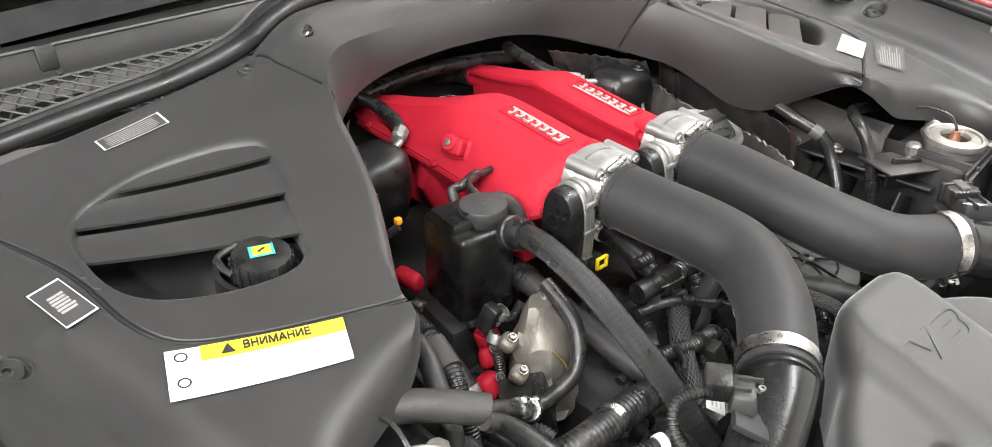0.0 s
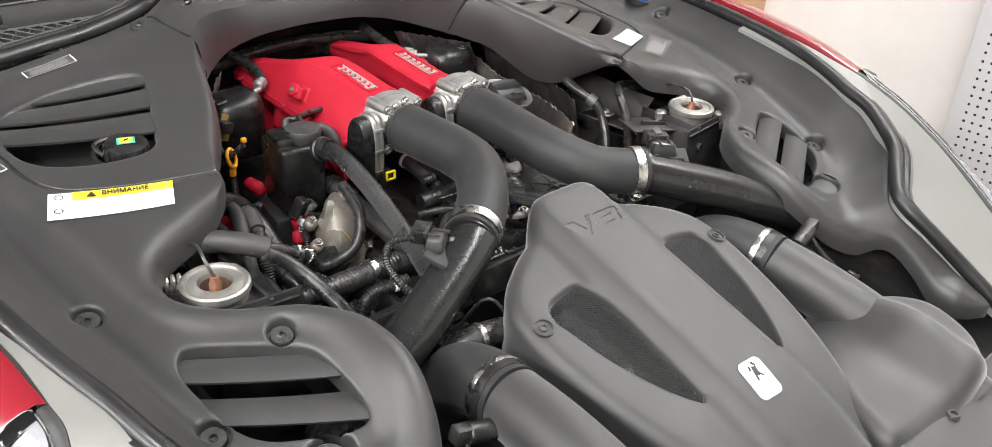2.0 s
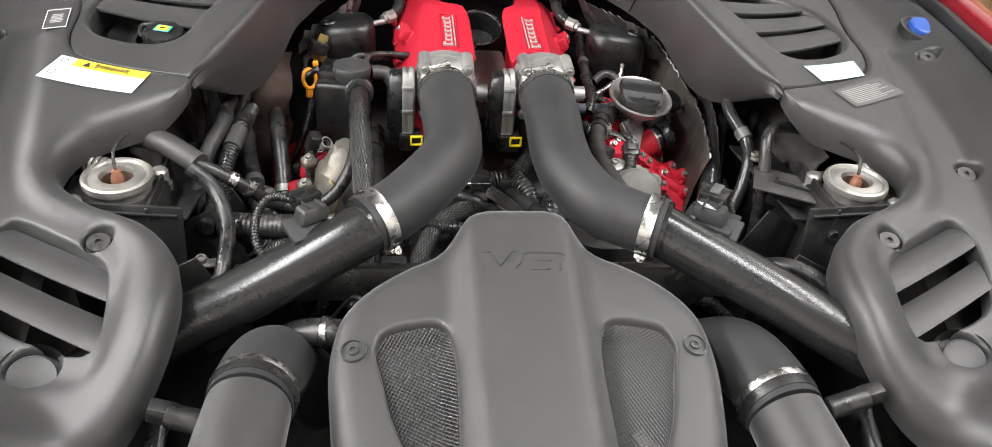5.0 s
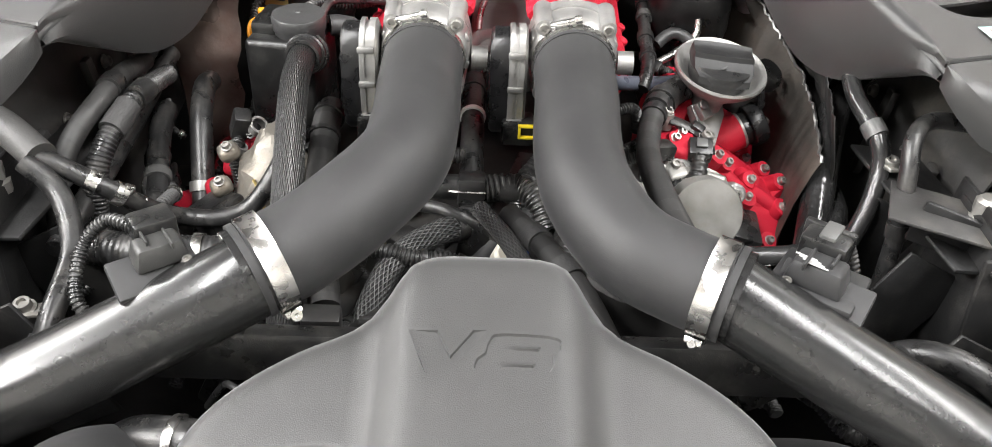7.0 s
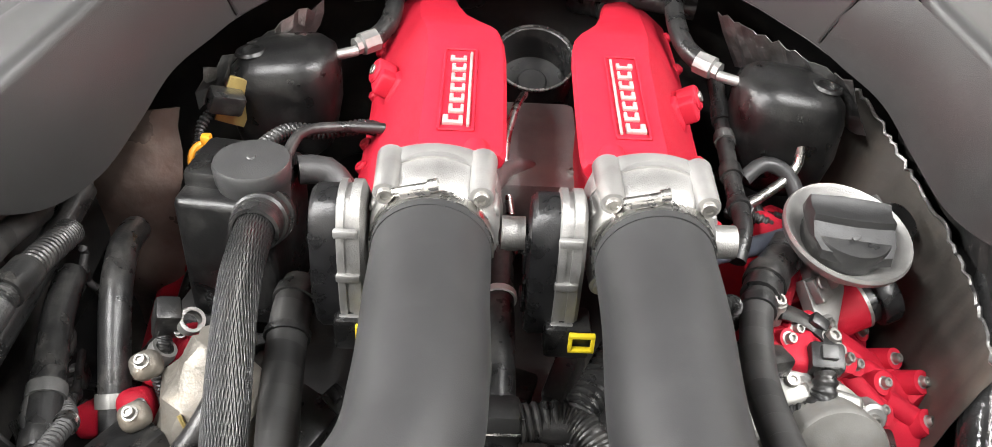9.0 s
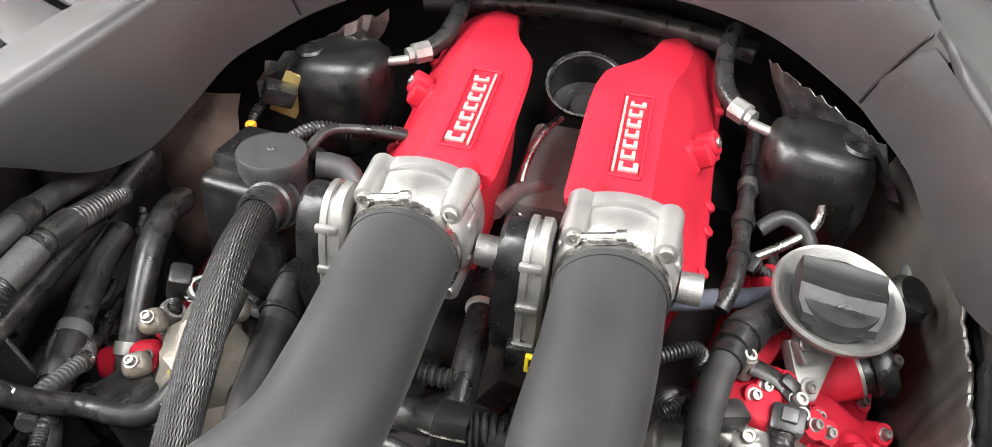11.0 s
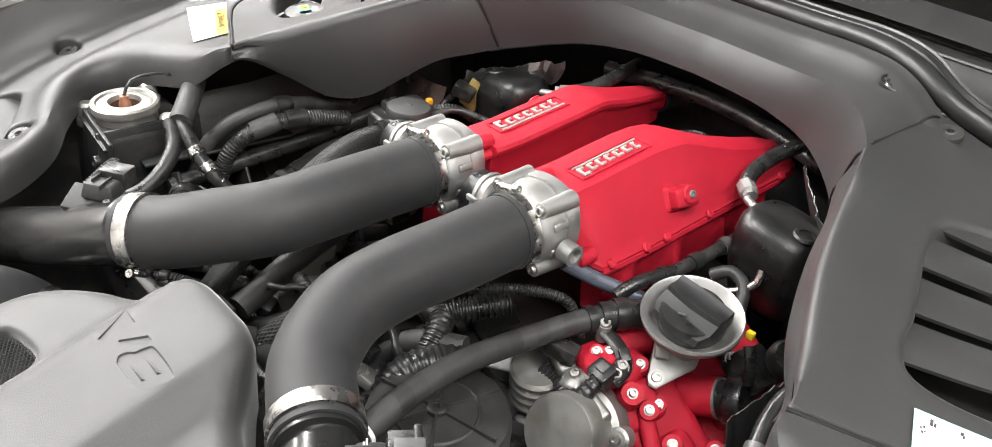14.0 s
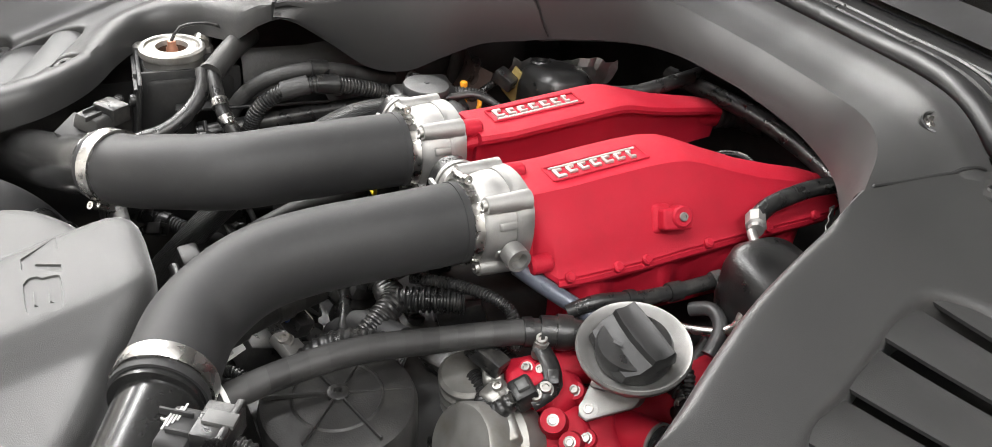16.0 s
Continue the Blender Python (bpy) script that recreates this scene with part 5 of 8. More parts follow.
def throttle_body(x0):
    ob = thing("throttle_body", "cast aluminium throttle body with a black motor cover", "throttle body", (x0, 0.21, 0.74), "throttle bodies")
    z0 = 0.833
    # bored casting with a squarish flange towards the plenum
    rows = []
    for y, rr, sq in ((0.184, 0.043, 0.0), (0.188, 0.0465, 0.0), (0.198, 0.0475, 0.0), (0.206, 0.0485, 0.1), (0.218, 0.0485, 0.15), (0.222, 0.0495, 0.35), (0.236, 0.0495, 0.35)):
        row = []
        for k in range(40):
            a = 2 * math.pi * k / 40
            q = 1 / max(abs(math.cos(a)), abs(math.sin(a)))
            e = rr * (1 + (min(q, 1.22) - 1) * sq)
            row.append((x0 + e * math.cos(a), y, z0 + e * math.sin(a)))
        rows.append(row)
    part("housing", loft(rows, closed=True, caps=True), M_ALU, ob)
    for a in (48, 132, 228, 312):
        p = Vector((x0 + 0.0505 * math.cos(radians(a)), 0.190, z0 + 0.0505 * math.sin(radians(a))))
        part("boss", tube([p + Vector((0, -0.006, 0)), p + Vector((0, 0.043, 0))], (0.0088, 0.0112), 16, smooth=False), M_ALU, ob)
        screw(p + Vector((0, -0.008, 0)), (0, -1, 0), 0.0058, ob, h=0.005, material=M_DULLBOLT)
    for a, ww in ((20, 0.010), (-20, 0.012), (160, 0.010)):
        p = Vector((x0 + 0.0465 * math.cos(radians(a)), 0.214, z0 + 0.0465 * math.sin(radians(a))))
        part("web", box((ww, 0.034, 0.007), p, pose(0, 0, 0, 0, 90 - a, 0), 0.0028, 3), M_ALU, ob)
    part("rim", lathe(((0.0475, -0.003), (0.0505, -0.003), (0.0505, 0.003), (0.0475, 0.003)), 44, (x0, 0.2195, z0), (0, 1, 0)), M_ALU, ob)
    # shaft boss on the other side
    part("shaft_boss", lathe(((0, 0), (0.013, 0), (0.013, 0.018), (0.009, 0.018), (0.008, 0.008), (0, 0.008)), 18, (x0 + 0.05, 0.212, z0 - 0.012), (1, 0, 0)), M_ALU, ob)
    # motor: upright casting on the left with a ribbed black cover
    xm = x0 - 0.071
    rows = []
    for t, k in ((0.0, 0.9), (0.003, 1.0), (0.010, 1.0), (0.0101, 0.95), (0.014, 0.95), (0.0141, 1.0), (0.019, 1.0), (0.020, 0.97)):
        row = []
        for j in range(36):
            a = 2 * math.pi * j / 36
            yy = 0.030 * math.copysign(abs(math.cos(a)) ** 0.75, math.cos(a)) * k
            zz = 0.066 * math.copysign(abs(math.sin(a)) ** 0.75, math.sin(a)) * k
            row.append((xm + 0.022 - t, 0.202 + yy, z0 - 0.034 + zz))
        rows.append(row)
    part("motor_case", loft(rows, closed=True, caps=True), M_ALU, ob)
    rows = []
    for t, k in ((-0.008, 0.94), (0.008, 0.94), (0.012, 0.88), (0.013, 0.5)):
        row = []
        for j in range(36):
            a = 2 * math.pi * j / 36
            yy = 0.030 * math.copysign(abs(math.cos(a)) ** 0.75, math.cos(a)) * k
            zz = 0.066 * math.copysign(abs(math.sin(a)) ** 0.75, math.sin(a)) * k
            row.append((xm - 0.006 - t, 0.202 + yy, z0 - 0.034 + zz))
        rows.append(row)
    cover = part("motor_cover", loft(rows, closed=True, caps=True), M_COVERBLACK, ob, "black ribbed plastic cover")
    for dy, dz, a, b in ((0, 0.025, 0.03, 0.006), (0.005, 0.0, 0.012, 0.02), (-0.012, -0.02, 0.008, 0.03), (0.01, -0.04, 0.02, 0.006)):
        part("rib", box((0.004, a, b), (xm - 0.0195, 0.202 + dy, z0 - 0.034 + dz), None, 0.0012), M_COVERBLACK, cover)
    for dz in (0.03, -0.01, -0.05):
        part("clip", box((0.018, 0.005, 0.007), (xm + 0.010, 0.172, z0 - 0.02 + dz), None, 0.0015), M_ALU, ob)
    part("connector", box((0.036, 0.03, 0.03), (x0 - 0.056, 0.180, z0 - 0.082), None, 0.004), M_BLACK, ob)
    bm = bmesh.new()
    c = Vector((x0 - 0.046, 0.161, z0 - 0.075))
    for dx, dz, a, b in ((0, 0.007, 0.020, 0.003), (0, -0.007, 0.020, 0.003), (-0.0085, 0, 0.003, 0.016), (0.0085, 0, 0.003, 0.016)):
        box((a, 0.005, b), c + Vector((dx, 0, dz)), None, 0.0008, bm=bm)
    part("lock_tab", bm, M_YELLOWCLIP, ob, "yellow locking tab")
    return ob


for x_ in (-0.0755, 0.0845):
    throttle_body(x_)


M_GRIP = mat("cap_plastic", (0.007, 0.007, 0.007), 0.48, var=0.2, scale=60, bump=0.2, bscale=700)


def oil_filler():
    ob = thing("oil_filler", "cast aluminium oil filler funnel with a black screw cap", "oil filler", (0.25, 0.24, 0.70))
    c = Vector((0.271, 0.279, 0.786))
    ax = Vector((0.10, -0.22, 1)).normalized()
    part("funnel", lathe(((0.018, -0.075), (0.019, -0.045), (0.026, -0.032), (0.046, -0.014), (0.055, -0.004), (0.0565, 0.002), (0.055, 0.005), (0.052, 0.003), (0.047, -0.006), (0.036, -0.012), (0, -0.014)), 44, c, ax), M_ALU, ob)
    n = Vector((0.45, -0.51, 0.73)).normalized()
    front = [Vector(q) for q in ((0.242, 0.267, 0.743), (0.2585, 0.240, 0.7095), (0.264, 0.2365, 0.704), (0.273, 0.240, 0.7035), (0.289, 0.283, 0.722), (0.286, 0.296, 0.738))]
    part("foot", loft([[p - n * 0.012 for p in front], [p - n * 0.001 for p in front], [p * 0.94 + sum(front, Vector()) / 6 * 0.06 for p in front]], closed=True, caps=True), M_ALU, ob)
    part("foot_boss", tube([(0.2665, 0.245, 0.7125), Vector((0.2665, 0.245, 0.7125)) - n * 0.012], 0.0095, 16, smooth=False), M_ALU, ob)
    screw(Vector((0.2672, 0.2440, 0.7145)), n, 0.0055, ob)
    part("pad", box((0.017, 0.010, 0.022), (0.2555, 0.262, 0.738), turn_to(n) @ pose(0, 0, 0, 90, 0, 0), 0.002), M_ALU, ob)
    part("pad_boss", lathe(disc_profile(0.006, 0.004, 0.001), 14, (0.252, 0.258, 0.748), n), M_ALU, ob)
    cap = part("cap", lathe(((0, -0.012), (0.036, -0.012), (0.0375, -0.008), (0.0375, 0.006), (0.035, 0.010), (0.02, 0.011), (0, 0.011)), 36, c, ax), M_BLACK, ob, "black plastic cap with a raised grip")
    m = turn_to(ax)
    gx = (Vector((1, -0.03, 0)) - ax * Vector((1, -0.03, 0)).dot(ax)).normalized()
    gy = ax.cross(gx)
    at = lambda u, v, h: c + gx * u + gy * v + ax * h
    rows = []
    for u, f, g in ((-0.0385, 0.55, 0.0), (-0.0375, 0.9, 0.7), (-0.036, 1.0, 1.0), (-0.018, 1.0, 1.1), (0, 1.0, 1.12), (0.018, 1.0, 1.1), (0.035, 1.0, 1.0), (0.0365, 0.9, 0.7), (0.0375, 0.55, 0.0)):
        bow = -0.004 * (1 - (u / 0.037) ** 2)
        rows.append([at(u * (0.86 if v < -0.02 else 1.0), v * f + (bow if v < 0.016 else 0), 0.006 + 1.35 * h * g) for v, h in ((0.0235, 0.0), (0.0225, 0.009), (0.0205, 0.0112), (0.0175, 0.0098), (0.010, 0.0086), (0.003, 0.0100), (0.0, 0.0100), (-0.003, 0.0066), (-0.016, 0.0026), (-0.028, 0.0006), (-0.032, -0.004))])
    part("grip", loft(rows, caps=False), M_GRIP, cap, angle=30)
    part("mark", box((0.009, 0.003, 0.0008), at(-0.002, -0.018, 0.0150), m @ pose(0, 0, 0, 8, 0, 5), 0.0002), M_LABELDARK, cap)
    return ob


oil_filler()


def head_cover():
    ob = thing("cam_cover", "red wrinkle-painted cylinder head cover studded with bolts", "cylinder head cover", (0.31, 0.25, 0.50))
    rng = random.Random(4)
    za = Vector((0.497, -0.348, 0.795))
    xa = (Vector((0.83, -0.05, -0.55)) - za * Vector((0.83, -0.05, -0.55)).dot(za)).normalized()
    tilt = Matrix((xa, za.cross(xa), za)).transposed().to_4x4()
    for size, top, deep, bev in (((0.135, 0.085, 0.09), (0.306, 0.236, 0.660), 0.045, 0.012), ((0.075, 0.06, 0.09), (0.336, 0.222, 0.648), 0.042, 0.014), ((0.15, 0.17, 0.09), (0.297, 0.335, 0.668), 0.045, 0.015), ((0.05, 0.055, 0.06), (0.268, 0.222, 0.688), 0.030, 0.010)):
        part("cover", box(size, Vector(top) - za * deep, tilt, bev, 3), M_RED, ob)
    for size, at, rot, bev in (((0.10, 0.07, 0.09), (0.31, 0.235, 0.545), (-30, 20, 0), 0.02), ((0.05, 0.05, 0.05), (0.225, 0.235, 0.700), (20, 10, 10), 0.014), ((0.05, 0.10, 0.04), (0.235, 0.33, 0.72), (0, 20, -8), 0.014), ((0.046, 0.040, 0.045), (0.214, 0.203, 0.711), (12, -6, -18), 0.008), ((0.035, 0.075, 0.035), (0.216, 0.268, 0.722), (14, 18, -20), 0.008), ((0.085, 0.05, 0.09), (0.318, 0.198, 0.600), (-28, 18, 8), 0.016)):
        part("cover", box(size, at, pose(0, 0, 0, *rot), bev, 3), M_RED, ob)
    for x, y, z, r in ((0.214, 0.199, 0.737, 0.0085), (0.223, 0.210, 0.738, 0.008), (0.246, 0.239, 0.722, 0.0095), (0.269, 0.202, 0.715, 0.0125), (0.286, 0.214, 0.697, 0.0105), (0.281, 0.238, 0.689, 0.0095), (0.320, 0.219, 0.671, 0.011), (0.313, 0.196, 0.661, 0.0125), (0.360, 0.199, 0.646, 0.0115), (0.362, 0.231, 0.662, 0.011), (0.325, 0.312, 0.660, 0.010), (0.343, 0.320, 0.640, 0.010), (0.349, 0.262, 0.660, 0.010), (0.305, 0.170, 0.632, 0.011), (0.345, 0.175, 0.612, 0.011)):
        ax = Vector((0.36 + rng.uniform(-0.12, 0.12), -0.50 + rng.uniform(-0.12, 0.12), 0.78)).normalized()
        p = Vector((x, y, z))
        part("boss", tube([p - ax * 0.003, p - ax * 0.018, p - ax * 0.034, p - ax * 0.055], (r, r * 1.5), 18, smooth=False), M_RED, ob)
        screw(p + ax * 0.001, ax, 0.0046, ob, h=0.005, material=M_DULLBOLT)
    for a, b, ra in (((0.276, 0.222, 0.682), (0.312, 0.205, 0.652), 0.010), ((0.318, 0.215, 0.656), (0.356, 0.208, 0.634), 0.011), ((0.345, 0.262, 0.640), (0.362, 0.225, 0.640), 0.011)):
        part("ridge", tube([a, b], ra, 14, smooth=False), M_RED, ob)
    ca = Vector((0.90, 0.22, 0.36)).normalized()
    part("spigot", tube([Vector((0.318, 0.302, 0.690)) - ca * 0.06, Vector((0.318, 0.302, 0.690)) - ca * 0.001, Vector((0.318, 0.302, 0.690))], 0.0235, 28, smooth=False), M_RED, ob)
    part("spigot_lip", lathe(((0.0215, -0.002), (0.0238, -0.002), (0.0238, 0.0012), (0.0215, 0.0012)), 28, (0.318, 0.302, 0.690), ca), M_DULL, ob, "bare machined lip")
    cap = part("sensor_cap", lathe(((0.019, 0.0), (0.021, 0.001), (0.021, 0.010), (0.0265, 0.011), (0.0275, 0.013), (0.0275, 0.026), (0.025, 0.030), (0, 0.031)), 32, (0.318, 0.302, 0.690), ca), M_COVERBLACK, ob, "black round cap")
    part("strap", tube([Vector((0.340, 0.308, 0.722)), (0.336, 0.312, 0.745), (0.325, 0.318, 0.762)], 0.007, 10, flatten=0.6), M_COVERBLACK, cap)
    return ob


head_cover()


def fuel_pump():
    ob = thing("fuel_pump", "silver cylindrical pump with a flat dull face", "pump", (0.24, 0.16, 0.6))
    c, ax = Vector((0.243, 0.118, 0.684)), Vector((0.08, -0.88, 0.42)).normalized()
    part("drum", lathe(((0, -0.07), (0.05, -0.07), (0.05, -0.045), (0.0435, -0.04), (0.0435, -0.004), (0.041, 0), (0, 0)), 40, c, ax), M_DULL, ob)
    m = turn_to(ax)
    for a in (20, 110, 200, 290):
        p = c + (m @ Vector((0.05 * math.cos(radians(a)), 0.05 * math.sin(radians(a)), -0.05)))
        part("lug", lathe(disc_profile(0.013, 0.022, 0.003), 14, p - ax * 0.01, ax), M_ALU, ob)
        screw(p + ax * 0.015, ax, 0.0055, ob, h=0.005)
    b2, b3, stud = Vector((0.249, 0.201, 0.740)), Vector((0.251, 0.190, 0.735)), Vector((0.204, 0.219, 0.757))
    br = part("bracket", tube([stud - Vector((0, 0, 0.008)), (0.222, 0.221, 0.742), (0.240, 0.216, 0.734), b2 - Vector((0, 0, 0.007)), b3 - Vector((0.002, 0.004, 0.009))], 0.0105, 10, flatten=0.5), M_BLACK, ob, "black sensor bracket")
    part("bracket_rib", box((0.016, 0.012, 0.010), (0.240, 0.215, 0.740), pose(0, 0, 0, 12, 26, -25), 0.002), M_BLACK, br)
    for q in (stud + Vector((0, 0, 0.003)), b2, b3):
        screw(q, (0.3, -0.3, 0.9), 0.0062, ob)
    part("stud", tube([stud, stud - Vector((0.001, 0, 0.02))], 0.0075, 14, smooth=False), M_DULL, ob)
    head = b3 + Vector((-0.012, -0.006, -0.006))
    part("plug_head", box((0.028, 0.024, 0.022), head, pose(0, 0, 0, 25, 0, -6), 0.004), M_BLACK, ob)
    part("plug_latch", box((0.013, 0.012, 0.005), head + Vector((0, -0.004, 0.012)), pose(0, 0, 0, 25, 0, -6), 0.0015), M_GREYPLASTIC, ob)
    part("plug_barrel", tube([head, head + Vector((-0.001, -0.014, -0.010)), head + Vector((-0.004, -0.024, -0.020)), head + Vector((-0.014, -0.030, -0.028))], 0.0095, 14, rib=(0.007, 0.0014)), M_BLACK, ob)
    part("plug_boot", tube([head + Vector((-0.012, -0.030, -0.027)), head + Vector((-0.028, -0.028, -0.030)), head + Vector((-0.044, -0.018, -0.032)), (0.170, 0.165, 0.700)], 0.0075, 12, rib=(0.0045, 0.0016)), M_BLACK, ob)
    for size, q, rot in (((0.030, 0.022, 0.022), (0.188, 0.178, 0.712), (10, 15, -20)), ((0.026, 0.030, 0.02), (0.212, 0.172, 0.706), (20, -10, 15)), ((0.05, 0.022, 0.018), (0.245, 0.165, 0.700), (30, 10, -10))):
        part("casting", box(size, q, pose(0, 0, 0, *rot), 0.005, 3), M_DULL, ob, "rough cast lug")
    screw((0.212, 0.170, 0.719), (0, -0.4, 0.9), 0.0058, ob)
    part("plug", box((0.045, 0.022, 0.02), (0.185, 0.170, 0.735), pose(0, 0, 0, 0, 10, 25), 0.004), M_BLACK, ob)
    part("lead", tube([(0.17, 0.165, 0.735), (0.15, 0.175, 0.725), (0.15, 0.2, 0.71), (0.18, 0.21, 0.70)], 0.011, 12, rib=(0.005, 0.002)), M_HOSE, ob)
    return ob


fuel_pump()


M_DRUM = mat("dusty_drum_plastic", (0.024, 0.0235, 0.023), 0.42, var=0.2, scale=50, bump=0.25, bscale=600, dirt=(0.07, 0.066, 0.06), dscale=35, damt=0.4)


def oil_filter_drum():
    ob = thing("drum_cover", "black round plastic drum cover with a ribbed hub", "drum cover", (0.158, 0.024, 0.60))
    c = (0.158, 0.024, 0.703)
    part("drum", lathe(((0.076, -0.1), (0.078, -0.012), (0.075, -0.003), (0.070, 0.0), (0.046, 0.002), (0.044, 0.004), (0.042, 0.002), (0.012, 0.003), (0, 0.003)), 48, c, (0.03, -0.1, 1)), M_DRUM, ob)
    for k in range(6):
        a = radians(60 * k + 15)
        part("rib", box((0.064, 0.0026, 0.005), Vector(c) + Vector((0.04 * math.cos(a), 0.04 * math.sin(a), 0.0045)), pose(0, 0, 0, 5 * math.cos(a), 0, math.degrees(a)), 0.0007), M_DRUM, ob)
    part("hub", lathe(((0, 0), (0.011, 0), (0.011, 0.007), (0.008, 0.009), (0.004, 0.009), (0.003, 0.004), (0, 0.004)), 18, c), M_DRUM, ob)
    return ob


oil_filter_drum()


# ---- more of the engine bay ----
def hose(label, pts, r, material=None, rib=None, name="hose", category="hose", group="", flatten=1.0, s=1, n=14, cuffs=()):
    """A hose as one thing; cuffs: (fraction of its length, material) for rings round it."""
    base = Vector(pts[0])
    ob = thing(name, label, category, (s * base.x, base.y, base.z), group)
    part("run", tube(pts, r, n, rib=rib, flatten=flatten), material or M_HOSE, ob, s=s)
    C = spline(pts, 0.004)
    rad = r if not isinstance(r, tuple) else max(r)
    for f, mm, w in cuffs:
        i = min(max(int(f * (len(C) - 1)), 1), len(C) - 2)
        ax = C[i + 1] - C[i - 1]
        part("ring", lathe(((rad - 0.001, -w), (rad + 0.0022, -w), (rad + 0.0026, 0), (rad + 0.0022, w), (rad - 0.001, w)), 18, C[i], ax), mm, ob, s=s)
    return ob


M_TOWER = mat("black_tower_paint", (0.009, 0.009, 0.009), 0.5, var=0.2, scale=30, bump=0.25, bscale=300, dirt=(0.05, 0.047, 0.043), dscale=18, damt=0.5)


def strut_top(s):
    ob = thing("strut_mount", "cast metal strut mount with a copper stud in its cup", "strut mount", (s * 0.535, 0.0, 0.60), "strut mounts")
    c = Vector((0.536 if s < 0 else 0.541, 0.0, 0.782))
    part("cup", lathe(((0.043, -0.030), (0.043, -0.009), (0.0470, -0.007), (0.0480, -0.003), (0.0470, 0.003), (0.0435, 0.005), (0.040, 0.004), (0.038, 0.001), (0.027, 0.004), (0.0235, 0.0035), (0.021, -0.004), (0.020, -0.022), (0, -0.023)), 44, c, (0, -0.04, 1)), M_CUP, ob, s=s)
    part("bore", lathe(((0.0205, -0.003), (0.0198, -0.0215), (0, -0.0215)), 24, c, (0, -0.04, 1)), M_RUST, ob, "rust-stained bore", s=s)
    part("stud", lathe(((0, -0.02), (0.0085, -0.02), (0.0085, 0.000), (0.0060, 0.005), (0.0060, 0.011), (0, 0.012)), 14, c), M_COPPER, ob, "copper-coloured stud", s=s)
    part("wire", tube([c + Vector((0, 0, 0.011)), c + Vector((0.004, 0.014, 0.030)), c + Vector((-0.002, 0.05, 0.036)), c + Vector((0.0, 0.09, 0.022)), c + Vector((0.02, 0.12, 0.01))], 0.0025, 6), M_HOSE, ob, s=s)
    for dx, dy, rr in ((-0.045, 0.042, 0.013), (0.050, -0.038, 0.012), (0.035, 0.052, 0.014)):
        part("nut", lathe(((0, -0.03), (rr * 1.3, -0.03), (rr * 1.3, -0.018), (rr, -0.016), (rr, 0.0), (rr * 0.7, 0.004), (0, 0.004)), 8, c + Vector((dx, dy, -0.014)), (0.3 * dx, 0.3 * dy, 1)), M_CUP, ob, s=s)
    part("tower", box((0.16, 0.15, 0.24), c + Vector((0.01, 0.015, -0.142)), None, 0.012, taper=0.85), M_TOWER, ob, "black painted tower", s=s)
    part("cheek", box((0.13, 0.006, 0.17), c + Vector((-0.030, -0.062, -0.096)), pose(0, 0, 0, -6, 0, 6), 0.002), M_TOWER, ob, s=s)
    part("cheek", box((0.006, 0.15, 0.17), c + Vector((-0.058, 0.012, -0.098)), pose(0, 0, 0, 0, 6, 0), 0.002), M_TOWER, ob, s=s)
    part("cheek_rim", box((0.12, 0.012, 0.004), c + Vector((-0.030, -0.056, -0.0225)), pose(0, 0, 0, 0, 0, 6), 0.001), M_TOWER, ob, s=s)
    for k in (-0.10, 0.02, 0.12):
        part("gusset", box((0.08, 0.005, 0.15), c + Vector((-0.115, k, -0.15)), pose(0, 0, 0, 0, 28, 0), 0.0015), M_TOWER, ob, s=s)
    part("shelf", box((0.085, 0.22, 0.006), c + Vector((-0.065, 0.10, -0.062)), pose(0, 0, 0, 3, 10, 10), 0.003), M_TOWER, ob, s=s)
    screw(c + Vector((-0.05, -0.068, -0.055)), (0, -1, 0.1), 0.009, ob, s, material=M_BLACK)
    for k in range(5):
        part("collar", lathe(((0, -0.003), (0.0125, -0.003), (0.014, 0), (0.0125, 0.003), (0, 0.003)), 16, c + Vector((0.030 + 0.008 * k, 0.046 + 0.003 * k, -0.010)), (0.94, 0.33, 0.05)), M_CUP, ob, s=s)
    if s > 0:
        part("arm", box((0.165, 0.075, 0.004), c + Vector((-0.058, 0.030, -0.034)), pose(0, 0, 0, 0, 4, -22), 0.0015), M_RAIL, ob, "dark grey metal deck plate", s=s)
        part("web", box((0.085, 0.008, 0.05), c + Vector((-0.070, 0.030, -0.05)), pose(0, 0, 0, 0, 10, -24), 0.003), M_TOWER, ob, s=s)
    return ob


M_RUST = mat("rusty_steel", (0.10, 0.06, 0.04), 0.7, 0.2, var=0.3, scale=60, bump=0.4)
M_CUP = mat("pitted_cast", (0.36, 0.352, 0.33), 0.40, 0.75, var=0.15, scale=40, bump=0.5, bscale=350, dirt=(0.30, 0.25, 0.18), dscale=28, damt=0.6)
for s_ in (-1, 1):
    strut_top(s_)


